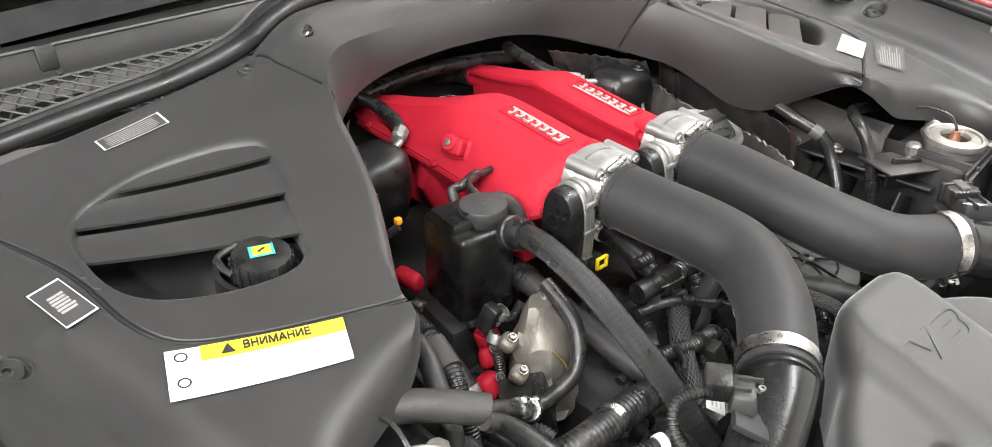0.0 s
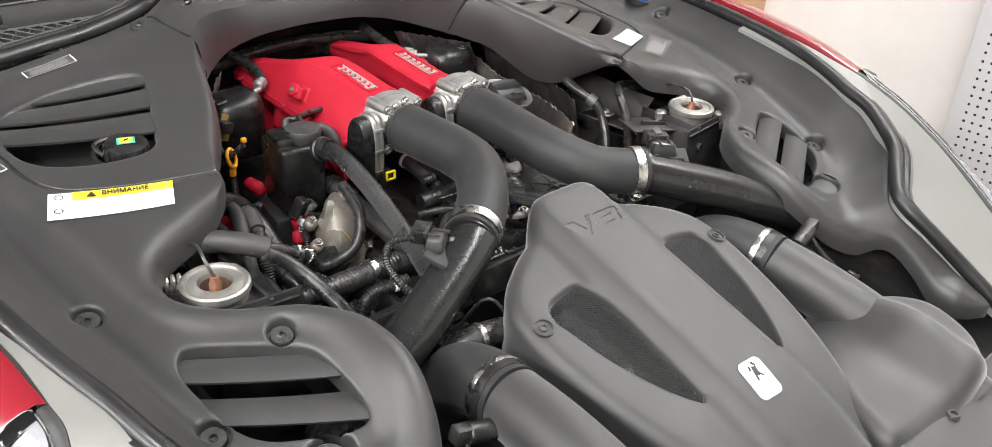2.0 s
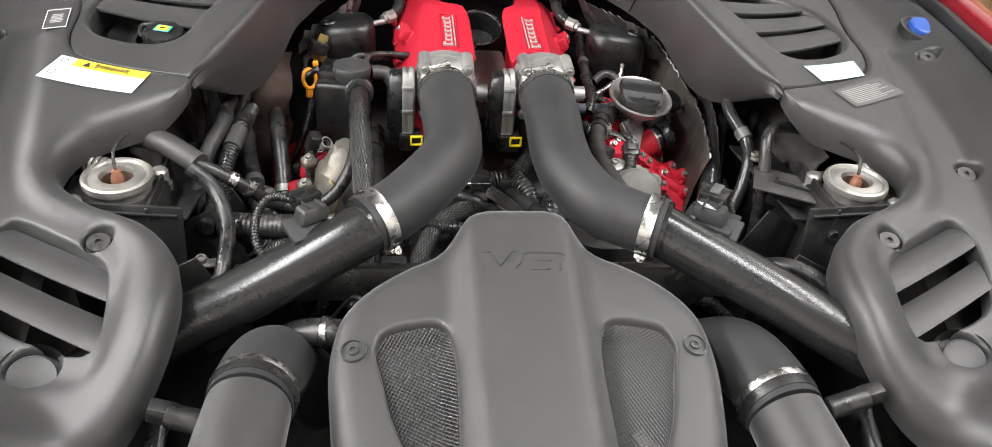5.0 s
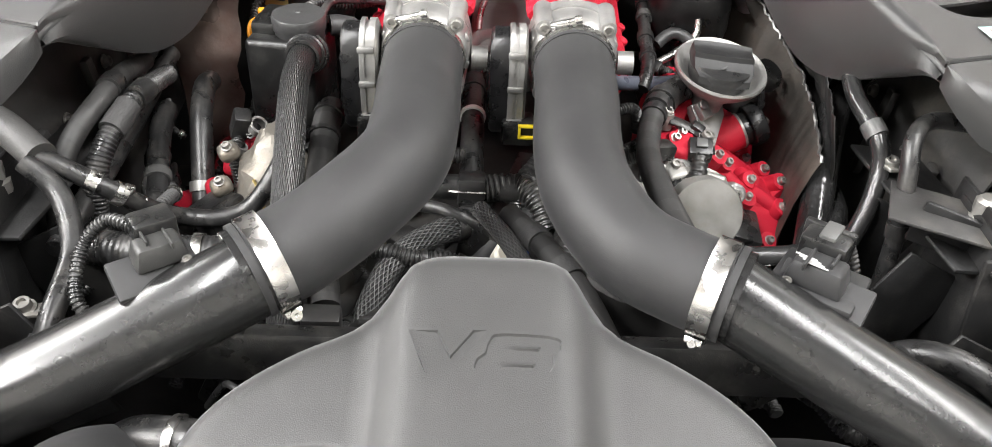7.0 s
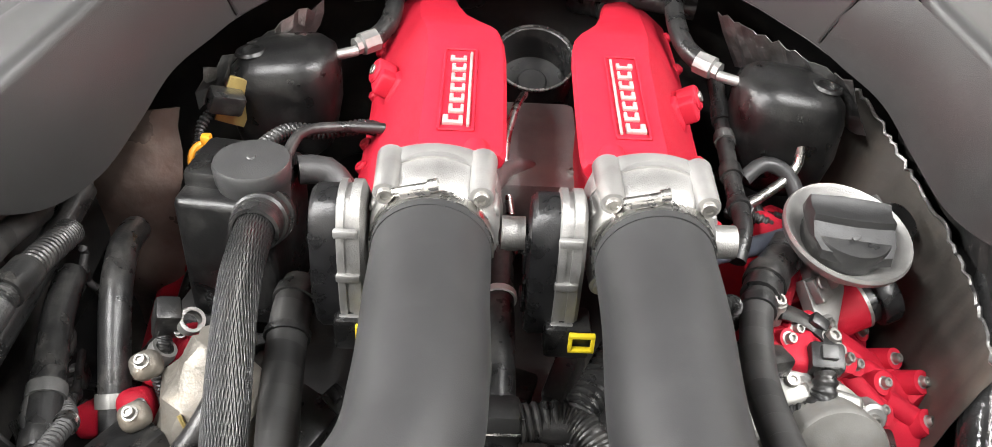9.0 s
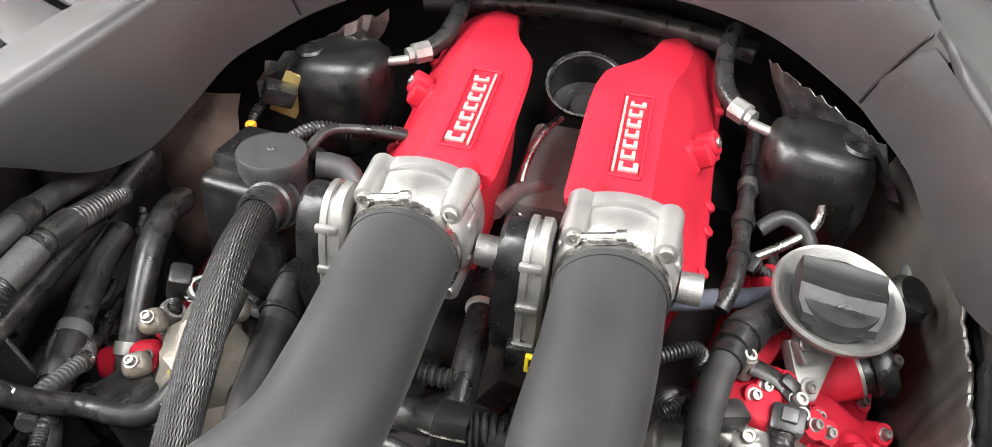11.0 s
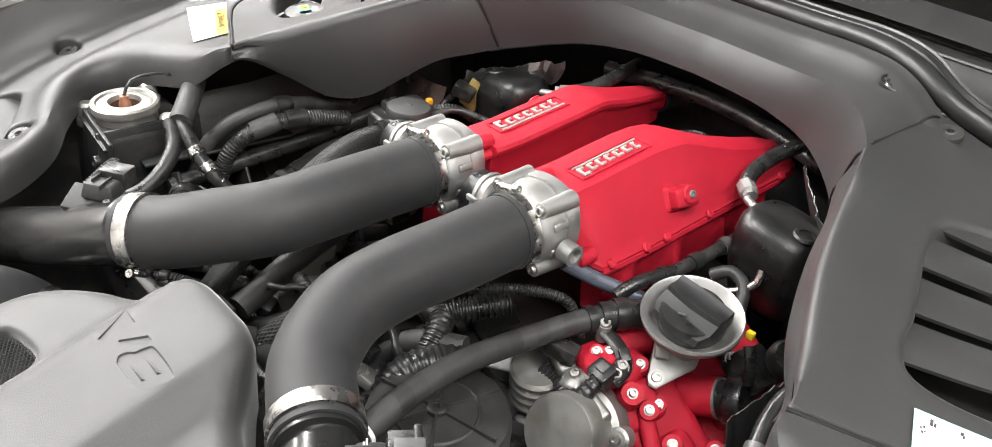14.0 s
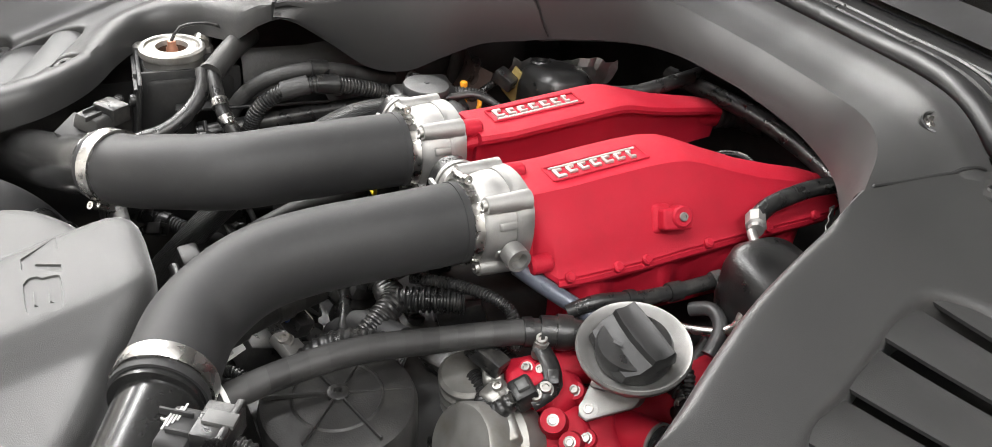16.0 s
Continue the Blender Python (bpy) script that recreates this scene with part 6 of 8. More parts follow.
def engine_block():
    ob = thing("engine_block", "dark oily engine block and ancillaries deep in the bay", "engine", (0, 0.2, 0.35))
    part("block", box((0.46, 0.62, 0.26), (0, 0.34, 0.50), None, 0.03), M_DEEP, ob)
    part("front_case", box((0.36, 0.14, 0.26), (0, 0.02, 0.50), None, 0.03), M_DEEP, ob)
    rng = random.Random(8)
    for k in range(46):
        x, y = rng.uniform(-0.3, 0.3), rng.uniform(-0.08, 0.24)
        z = 0.60 + rng.uniform(-0.02, 0.06)
        part("casting", box((rng.uniform(0.015, 0.06), rng.uniform(0.015, 0.06), rng.uniform(0.02, 0.06)), (x, y, z), pose(0, 0, 0, rng.uniform(-30, 30), rng.uniform(-30, 30), rng.uniform(0, 90)), 0.004), rng.choice((M_BLACK, M_DEEP, M_BLACK, M_HOSE, M_DULL if k % 9 == 0 else M_BLACK)), ob)
    part("valley", box((0.088, 0.17, 0.07), (0.013, 0.445, 0.733), None, 0.010), M_ALU, ob, "cast metal valley cover")
    for x in (-0.02, 0.045):
        screw((x, 0.385, 0.770), (0, 0, 1), 0.005, ob)
    part("beam", box((0.74, 0.022, 0.05), (0, -0.128, 0.695), pose(0, 0, 0, -12, 0, 0), 0.006), M_BLACK, ob)
    return ob


engine_block()


def valley_duct():
    ob = thing("valley_duct", "open black duct with a thin bright rim between the plenums", "duct", (0.014, 0.603, 0.70))
    c, ax = (0.014, 0.603, 0.782), (0, -0.45, 0.9)
    part("wall", lathe(((0.047, -0.10), (0.047, 0.0), (0.0455, 0.002), (0.043, 0.0), (0.042, -0.05), (0, -0.055)), 40, c, ax), M_BLACK, ob)
    part("rim", lathe(((0.0445, 0.0), (0.0475, 0.0), (0.0475, 0.003), (0.0445, 0.003), (0.0445, 0.0)), 40, c, ax), M_STEEL, ob)
    part("core", lathe(disc_profile(0.018, 0.02), 20, Vector(c) - Vector(ax) * 0.06, ax), M_DEEP, ob)


valley_duct()
hose("bent bright aluminium coolant tube between the plenums", [(-0.035, 0.33, 0.775), (-0.018, 0.378, 0.772), (0.008, 0.398, 0.760), (0.030, 0.385, 0.74), (0.038, 0.34, 0.72)], 0.0085, M_ALU, name="coolant_tube", category="tube")
hose("thin bright steel pipe beside the plenum", [(0.0, 0.50, 0.79), (-0.012, 0.44, 0.80), (-0.02, 0.39, 0.78), (-0.012, 0.35, 0.74)], 0.004, M_STEEL, name="steel_pipe", category="pipe")
hose("short grey link pipe between the throttle bodies", [(-0.022, 0.212, 0.815), (0.005, 0.215, 0.812), (0.03, 0.215, 0.81)], 0.009, M_DULL, name="link_pipe", category="pipe", cuffs=((0.3, M_STEEL, 0.003), (0.7, M_STEEL, 0.003)))


def coolant_tank():
    ob = thing("expansion_tank", "black square expansion tank with a round grey cap", "expansion tank", (-0.245, 0.275, 0.62))
    part("tank", box((0.080, 0.095, 0.125), (-0.240, 0.285, 0.754), pose(0, 0, 0, 0, 0, -8), 0.008, 3), M_TANK, ob)
    part("shoulder", box((0.070, 0.06, 0.02), (-0.243, 0.288, 0.820), pose(0, 0, 0, 0, 0, -8), 0.006), M_TANK, ob)
    cap = part("cap", lathe(((0.028, -0.03), (0.029, -0.012), (0.0305, -0.010), (0.0315, 0.004), (0.030, 0.0065), (0.004, 0.0085), (0.003, 0.0095), (0, 0.0095)), 40, (-0.226, 0.272, 0.832)), M_CAP, ob, "flat grey screw cap")
    part("notch", box((0.004, 0.010, 0.003), (-0.258, 0.27, 0.838), None, 0.001), M_TANK, cap)
    part("bracket", tube([(-0.285, 0.235, 0.70), (-0.262, 0.232, 0.697), (-0.225, 0.222, 0.689), (-0.205, 0.222, 0.705)], 0.007, 10, flatten=0.6), M_BRACKET, ob, "glossy strap bracket")
    part("outlet", lathe(((0.014, 0), (0.014, 0.010), (0.024, 0.011), (0.024, 0.019), (0.019, 0.020), (0.019, 0.026), (0.0225, 0.027), (0.0225, 0.036), (0.020, 0.038), (0.020, 0.050), (0, 0.050)), 24, (-0.214, 0.262, 0.795), (0.02, -0.85, 0.35)), M_BLACK, ob)
    part("quick_clip", box((0.036, 0.010, 0.02), (-0.212, 0.232, 0.809), pose(0, 0, 0, -20, 0, 0), 0.003), M_BLACK, ob)
    part("lower_box", box((0.075, 0.085, 0.10), (-0.265, 0.275, 0.645), pose(0, 0, 0, 0, 0, -10), 0.01), M_DEEP, ob)
    return ob


M_TANK = mat("tank_black", (0.006, 0.006, 0.006), 0.33, var=0.2, scale=40, bump=0.25, bscale=500, dirt=(0.05, 0.048, 0.045), dscale=30, damt=0.4)
coolant_tank()
hose("thick braided black and grey coolant hose from the tank", [(-0.213, 0.228, 0.812), (-0.212, 0.19, 0.814), (-0.211, 0.15, 0.805), (-0.207, 0.10, 0.782), (-0.203, 0.05, 0.75), (-0.199, 0.0, 0.715), (-0.195, -0.05, 0.67), (-0.19, -0.10, 0.62)], (0.0150, 0.0172), M_BRAID, n=22, name="braided_hose", cuffs=((0.04, M_HOSE, 0.009),))
hose("dark taped coolant hose", [(-0.19, 0.245, 0.732), (-0.192, 0.205, 0.728), (-0.187, 0.13, 0.708), (-0.178, 0.06, 0.688), (-0.16, -0.03, 0.66)], 0.0165, M_WOUND, cuffs=((0.08, M_BLACK, 0.006), (0.2, M_BLACK, 0.003)))
hose("black hose that leaves the tank at its side", [(-0.195, 0.295, 0.815), (-0.172, 0.30, 0.812), (-0.156, 0.288, 0.795), (-0.152, 0.268, 0.76)], 0.0125, M_CAP)
hose("thin corrugated breather line behind the tank", [(-0.235, 0.31, 0.82), (-0.215, 0.345, 0.822), (-0.185, 0.36, 0.815), (-0.150, 0.372, 0.815), (-0.135, 0.39, 0.80)], 0.0065, M_HOSE, rib=(0.004, 0.0014))
hose("thin black breather line to the tank neck", [(-0.205, 0.29, 0.825), (-0.198, 0.33, 0.83), (-0.17, 0.352, 0.825), (-0.13, 0.362, 0.82)], 0.005, M_HOSE)


def dipstick():
    ob = thing("dipstick", "orange ring handle of the oil dipstick", "dipstick", (-0.30, 0.39, 0.68))
    m = Matrix.Translation((-0.306, 0.388, 0.760)) @ pose(0, 0, 0, 75, 0, 35)
    ring = [m @ Vector((0.0125 * math.cos(a), 0.017 * math.sin(a), 0)) for a in np.linspace(0, 2 * math.pi, 20)]
    part("handle", tube(ring, 0.0036, 8, smooth=False), M_ORANGE, ob)
    part("neck", box((0.012, 0.010, 0.020), (-0.307, 0.386, 0.735), pose(0, 0, 0, 0, 5, 35), 0.003), M_ORANGE, ob)
    part("tube", tube([(-0.304, 0.395, 0.72), (-0.312, 0.375, 0.68), (-0.335, 0.34, 0.62), (-0.34, 0.33, 0.55)], 0.0065, 10), M_HOSE, ob)


dipstick()


M_BRASSY = mat("yellowed_zinc", (0.42, 0.32, 0.12), 0.4, 0.7, var=0.25, scale=40)


def alternator():
    ob = thing("alternator", "tarnished cast metal alternator housing", "alternator", (-0.25, 0.13, 0.60))
    rng = random.Random(14)
    rows = []
    for t in np.linspace(0, 1, 11):
        ctr = Vector((-0.236 - 0.016 * t, 0.160 - 0.035 * t, 0.752 - 0.13 * t))
        row = []
        for k in range(18):
            a = 2 * math.pi * (k + 0.5 * rng.random()) / 18
            r = (0.016 + 0.026 * min(1, t * 2.6)) * (1 + rng.uniform(-0.16, 0.14))
            row.append(ctr + Vector((r * math.cos(a), r * 0.85 * math.sin(a), rng.uniform(-0.005, 0.005))))
        rows.append(row)
    part("housing", loft(rows, closed=True, caps=True), M_OILY, ob, angle=34)
    part("seam_wire", tube([rows[3][12] + Vector((0, -0.003, 0)), rows[5][13] + Vector((0, -0.004, 0)), rows[7][13] + Vector((0, -0.004, 0))], 0.0018, 6), M_BRASSY, ob)
    for p in ((-0.292, 0.155, 0.722), (-0.298, 0.130, 0.692), (-0.285, 0.128, 0.668), (-0.222, 0.17, 0.74)):
        part("ear", box((0.024, 0.022, 0.02), p, pose(0, 0, 0, 30, -20, 20), 0.008, 3), M_OILY, ob)
        screw(Vector(p) + Vector((0, -0.008, 0.014)), (-0.1, -0.4, 0.9), 0.0046, ob)
    part("sensor", box((0.02, 0.022, 0.035), (-0.287, 0.195, 0.735), pose(0, 0, 0, 20, 15, 20), 0.004), M_BLACK, ob)
    part("sensor_lead", tube([(-0.29, 0.192, 0.72), (-0.293, 0.175, 0.70), (-0.29, 0.17, 0.66), (-0.30, 0.16, 0.6)], 0.007, 10, rib=(0.004, 0.0012)), M_HOSE, ob)
    return ob


alternator()


def red_head_left():
    ob = thing("cam_cover", "red painted corner of the far cylinder head", "cylinder head cover", (-0.31, 0.25, 0.50))
    part("cover", box((0.11, 0.18, 0.08), (-0.320, 0.35, 0.575), pose(0, 0, 0, 0, -28, 8), 0.02, 3), M_RED, ob)
    part("lump", box((0.030, 0.026, 0.034), (-0.313, 0.165, 0.662), pose(0, 0, 0, -30, -10, 10), 0.010, 3), M_RED, ob)
    part("lump", box((0.045, 0.04, 0.03), (-0.350, 0.180, 0.635), pose(0, 0, 0, -30, -20, 0), 0.010, 3), M_RED, ob)
    part("lump", box((0.030, 0.026, 0.046), (-0.277, 0.206, 0.688), pose(0, 0, 0, -14, -8, 16), 0.009, 3), M_RED, ob)
    part("lump", box((0.022, 0.018, 0.026), (-0.299, 0.184, 0.686), pose(0, 0, 0, -24, 6, -10), 0.008, 3), M_RED, ob)
    part("lump", box((0.022, 0.045, 0.030), (-0.277, 0.366, 0.702), pose(0, 0, 0, 0, -20, 8), 0.010, 3), M_RED, ob)
    for k, q in enumerate(((-0.268, 0.194, 0.733), (-0.290, 0.180, 0.712))):
        part("clamp", lathe(((0.0075, -0.006), (0.0105, -0.006), (0.0115, 0), (0.0105, 0.006), (0.0075, 0.006)), 18, q, (0.5, -0.4 + 0.5 * k, 0.7)), M_ALU, ob, "bare metal clamp")
    for p in ((-0.306, 0.152, 0.680), (-0.33, 0.158, 0.656), (-0.352, 0.168, 0.648), (-0.277, 0.190, 0.727), (-0.298, 0.172, 0.708)):
        screw(p, (-0.2, -0.6, 0.7), 0.0046, ob, material=M_BOLT)


red_head_left()

# hoses and looms at the left wall of the bay
hose("taped black wiring loom along the inner wing", [(-0.43, 0.31, 0.752), (-0.427, 0.235, 0.772), (-0.419, 0.165, 0.784), (-0.436, 0.106, 0.762), (-0.447, 0.068, 0.72), (-0.448, 0.045, 0.64), (-0.445, 0.035, 0.54)], 0.0115, M_WOUND, name="wiring_loom", category="wiring loom", group="left looms", cuffs=((0.28, M_BLACK, 0.013),))
hose("corrugated black wiring loom along the inner wing", [(-0.395, 0.285, 0.748), (-0.392, 0.20, 0.770), (-0.402, 0.135, 0.762), (-0.414, 0.092, 0.725), (-0.418, 0.07, 0.64), (-0.412, 0.058, 0.54)], 0.0118, M_HOSE, rib=(0.0046, 0.0012), name="wiring_loom", category="wiring loom", group="left looms", cuffs=((0.24, M_BLACK, 0.016), (0.36, M_TAPE, 0.02)))
hose("smooth black hose below the looms", [(-0.42, 0.37, 0.735), (-0.424, 0.25, 0.716), (-0.424, 0.12, 0.706), (-0.43, 0.01, 0.69)], 0.013, M_HOSE)
hose("grey-collared black coolant pipe", [(-0.405, 0.285, 0.70), (-0.398, 0.235, 0.695), (-0.38, 0.16, 0.681), (-0.362, 0.09, 0.66), (-0.35, 0.05, 0.62)], 0.0135, M_HOSE, cuffs=((0.5, M_GREYPLASTIC, 0.006), (0.66, M_BLACK, 0.008)))
hose("black rubber coolant hose with a dull clip", [(-0.362, 0.335, 0.715), (-0.355, 0.29, 0.728), (-0.347, 0.24, 0.715), (-0.338, 0.19, 0.675), (-0.33, 0.14, 0.62)], 0.0135, M_HOSE, cuffs=((0.78, M_DULL, 0.006),))
M_SLEEVE = mat("grey_rubber", (0.034, 0.0335, 0.032), 0.55, var=0.12, scale=30, bump=0.3, bscale=500)
hose("round grey rubber sleeve over two hoses", [(-0.66, 0.13, 0.745), (-0.60, 0.128, 0.768), (-0.545, 0.110, 0.788), (-0.49, 0.078, 0.795), (-0.432, 0.034, 0.783)], (0.0165, 0.0165, 0.0155, 0.0145), M_SLEEVE, name="rubber_sleeve", n=20)
hose("black vacuum hose with a bright joint and crimp rings", [(-0.44, 0.037, 0.784), (-0.418, 0.036, 0.774), (-0.372, 0.038, 0.744), (-0.345, 0.062, 0.705), (-0.325, 0.085, 0.682), (-0.29, 0.085, 0.682), (-0.252, 0.082, 0.702), (-0.224, 0.112, 0.738), (-0.216, 0.17, 0.765)], 0.0098, M_HOSE, cuffs=((0.16, M_STEEL, 0.006), (0.235, M_STEEL, 0.006)))
hose("black vacuum hose that dives beside the strut", [(-0.445, 0.026, 0.784), (-0.412, 0.012, 0.757), (-0.389, -0.035, 0.726), (-0.386, -0.105, 0.705), (-0.40, -0.16, 0.65)], 0.0108, M_HOSE, cuffs=((0.78, M_RUBBER, 0.006),))


def hose_joint():
    ob = thing("hose_joint", "bright crimped T-joint on the vacuum hose", "hose joint", (-0.366, 0.04, 0.74))
    part("body", tube([(-0.392, 0.037, 0.757), (-0.352, 0.052, 0.722)], 0.0075, 12, smooth=False), M_STEEL, ob)
    for p in ((-0.384, 0.034, 0.764), (-0.359, 0.042, 0.744)):
        part("lug", box((0.010, 0.008, 0.012), p, pose(0, 0, 0, 0, 30, 20), 0.002), M_STEEL, ob)


hose_joint()
hose("short reinforced coolant hose with a band clamp", [(-0.41, 0.05, 0.66), (-0.395, 0.015, 0.693), (-0.355, -0.003, 0.702), (-0.305, -0.004, 0.702), (-0.25, 0.0, 0.70), (-0.21, 0.005, 0.69)], 0.0185, M_HOSE, rib=(0.006, 0.0008), cuffs=((0.70, M_STEEL, 0.005), (0.1, M_DULL, 0.005)))
hose("small corrugated hose with a white collar", [(-0.37, -0.10, 0.62), (-0.345, -0.06, 0.672), (-0.322, -0.054, 0.70), (-0.296, -0.062, 0.709), (-0.262, -0.07, 0.712)], 0.0092, M_HOSE, rib=(0.0048, 0.0022), cuffs=((0.88, M_WHITE, 0.005),))
hose("black hose along the front of the block", [(-0.34, -0.20, 0.61), (-0.29, -0.205, 0.665), (-0.245, -0.215, 0.68), (-0.20, -0.22, 0.675)], 0.019, M_HOSE, cuffs=((0.75, M_STEEL, 0.004), (0.2, M_STEEL, 0.005)))
hose("thin black wire loop behind the air box", [(-0.24, -0.16, 0.66), (-0.21, -0.18, 0.71), (-0.19, -0.20, 0.70), (-0.18, -0.22, 0.65)], 0.003, M_HOSE)


def relay_block(p, rz):
    ob = thing("terminal_block", "black terminal block with two copper bolts", "terminal block", p)
    m = pose(0, 0, 0, 0, 0, rz)
    part("base", box((0.06, 0.045, 0.02), p, m, 0.004), M_BLACK, ob)
    for k in (-1, 1):
        q = Vector(p) + m @ Vector((0.013 * k, 0.004 * k, 0.012))
        part("bolt", lathe(((0.008, -0.004), (0.008, 0.004), (0.0055, 0.004), (0.0055, 0.012), (0.003, 0.012), (0, 0.008)), 12, q), M_COPPER, ob)


relay_block((-0.315, -0.105, 0.672), 20)


def p_clip(p, s=1):
    ob = thing("pipe_clip", "small bright bolt and rubber-lined pipe clip", "pipe clip", p, "pipe clips")
    part("tab", box((0.03, 0.018, 0.004), p, pose(0, 0, 0, 0, 10, 20), 0.001), M_DULL, ob)
    screw(Vector(p) + Vector((-0.006, 0, 0.008)), (0, -0.2, 1), 0.008, ob)


p_clip((-0.412, -0.088, 0.698))
p_clip((0.30, -0.20, 0.66))


def heat_shield(s, label, x, ys, z0, z1, w):
    ob = thing("heat_shield", label, "heat shield", (s * x, ys, z1), "heat shields")
    rows = []
    for t in np.linspace(0, 1, 14):
        z = z0 + (z1 - z0) * t
        y = ys - 0.03 * math.sin(t * 3) + 0.006 * math.sin(t * 17)
        rows.append([(x - w / 2 * (1 - 0.35 * t) + 0.004 * math.sin(t * 23), y + 0.008, z), (x - w / 4, y, z), (x, y - 0.004, z), (x + w / 4, y, z), (x + w / 2 * (1 - 0.3 * t), y + 0.006, z)])
    part("sheet", thicken(loft(rows), 0.0015), M_FOIL, ob, s=s)
    return ob


heat_shield(-1, "dusty brownish sheet metal heat shield strip", 0.386, 0.43, 0.79, 0.50, 0.092)


def dark_can(s):
    ob = thing("vacuum_box", "smooth black moulded vacuum box behind the cylinder head", "vacuum box", (s * 0.255, 0.47, 0.70), "vacuum boxes")
    cx, cy, cz = (0.262, 0.462, 0.795) if s > 0 else (0.245, 0.490, 0.790)
    rows = []
    for z, k in ((-0.075, 0.55), (-0.06, 0.85), (-0.02, 1.0), (0.015, 1.0), (0.034, 0.93), (0.044, 0.75), (0.048, 0.4)):
        row = []
        for j in range(32):
            a = 2 * math.pi * j / 32
            ex = 0.055 * math.copysign(abs(math.cos(a)) ** 0.65, math.cos(a)) * k
            ey = 0.048 * math.copysign(abs(math.sin(a)) ** 0.65, math.sin(a)) * k
            row.append((cx + ex, cy + ey, cz + z - 0.25 * ex * 0.5))
        rows.append(row)
    part("shell", loft(rows, closed=True, caps=True), M_TANK, ob, s=s, angle=60)
    part("dimple", lathe(((0.016, 0), (0.014, 0.003), (0.010, 0.003), (0.009, -0.003), (0, -0.003)), 20, (cx + 0.03, cy - 0.012, cz + 0.043), (0.12, 0, 1)), M_TANK, ob, s=s)
    part("feed", tube([(cx - 0.07, cy + 0.02, cz + 0.035), (cx - 0.055, cy + 0.012, cz + 0.034), (cx - 0.028, cy + 0.006, cz + 0.03)], 0.0055, 10), M_ALU, ob, "bent bright feed pipe", s=s)
    part("union", lathe(((0.012, 0), (0.012, 0.018), (0.009, 0.02), (0.009, 0.026), (0, 0.026)), 8, (cx - 0.088, cy + 0.040, cz + 0.04), (0.75, -0.6, -0.1)), M_ALU, ob, s=s)
    part("feed_hose", tube([(cx - 0.084, cy + 0.036, cz + 0.040), (cx - 0.098, cy + 0.07, cz + 0.045), (cx - 0.10, cy + 0.13, cz + 0.055), (cx - 0.09, cy + 0.19, cz + 0.06)], 0.0105, 12), M_HOSE, ob, s=s)
    return ob


for s_ in (-1, 1):
    dark_can(s_)


def plug_on_can():
    ob = thing("vacuum_plug", "black electric plug on a yellowed bracket", "plug", (-0.292, 0.435, 0.79))
    part("body", box((0.034, 0.022, 0.022), (-0.292, 0.432, 0.802), pose(0, 0, 0, 10, 20, 30), 0.004), M_BLACK, ob)
    part("plate", box((0.030, 0.004, 0.05), (-0.285, 0.445, 0.795), pose(0, 0, 0, 0, 25, 20), 0.001), M_BRASSY, ob)
    part("lead", tube([(-0.305, 0.428, 0.795), (-0.315, 0.415, 0.78), (-0.312, 0.39, 0.765), (-0.29, 0.365, 0.79)], 0.005, 8, rib=(0.004, 0.0014)), M_HOSE, ob)
    part("tip", box((0.010, 0.010, 0.010), (-0.292, 0.363, 0.80), None, 0.003), M_ORANGE, ob)


plug_on_can()
hose("bright bent fuel pipe below the vacuum box", [(0.268, 0.418, 0.79), (0.269, 0.412, 0.775), (0.258, 0.402, 0.762), (0.238, 0.39, 0.752), (0.21, 0.37, 0.745)], 0.0052, M_STEEL, name="fuel_pipe", category="pipe")
hose("black fuel rail hose with clipped joints", [(0.205, 0.53, 0.80), (0.203, 0.47, 0.785), (0.199, 0.42, 0.777), (0.194, 0.35, 0.772), (0.188, 0.295, 0.776), (0.178, 0.265, 0.762)], 0.0085, M_HOSE, cuffs=((0.2, M_BLACK, 0.012), (0.34, M_GREYPLASTIC, 0.006), (0.55, M_BLACK, 0.008), (0.75, M_BLACK, 0.005)))
hose("curved black line under the vacuum box", [(0.215, 0.40, 0.76), (0.235, 0.41, 0.772), (0.258, 0.405, 0.765), (0.27, 0.385, 0.745)], 0.008, M_CAP)
M_BLUEGREY = mat("blue_grey_tube", (0.10, 0.11, 0.14), 0.35, 0.2, var=0.1, scale=40)
hose("blue-grey coolant pipe beside the throttle body", [(0.128, 0.225, 0.795), (0.148, 0.25, 0.778), (0.175, 0.278, 0.763), (0.215, 0.308, 0.75), (0.25, 0.335, 0.742)], 0.0092, M_BLUEGREY, name="coolant_pipe", category="pipe")
hose("tape-wrapped black harness across the drum cover", [(0.19, -0.115, 0.758), (0.178, -0.04, 0.768), (0.168, 0.04, 0.766), (0.168, 0.12, 0.756), (0.178, 0.185, 0.755), (0.19, 0.225, 0.757)], 0.0132, M_WOUND, name="wrapped_harness", category="wiring harness", cuffs=((0.10, M_WHITE, 0.0022), (0.96, M_BLACK, 0.005)))
hose("black elbow at the end of the wrapped harness", [(0.19, 0.225, 0.757), (0.205, 0.255, 0.757), (0.225, 0.285, 0.752), (0.235, 0.31, 0.745)], 0.0165, M_HOSE, name="harness_elbow", cuffs=((0.3, M_BLACK, 0.008),))
hose("ribbed black conduit end", [(0.222, 0.28, 0.753), (0.24, 0.305, 0.748), (0.255, 0.325, 0.742)], 0.0155, M_HOSE, rib=(0.006, 0.003), name="conduit")
hose("corrugated wiring conduit below the hose", [(0.075, 0.13, 0.765), (0.11, 0.165, 0.772), (0.145, 0.19, 0.775), (0.163, 0.205, 0.765), (0.168, 0.212, 0.735)], 0.0058, M_HOSE, rib=(0.0036, 0.0016), name="conduit")
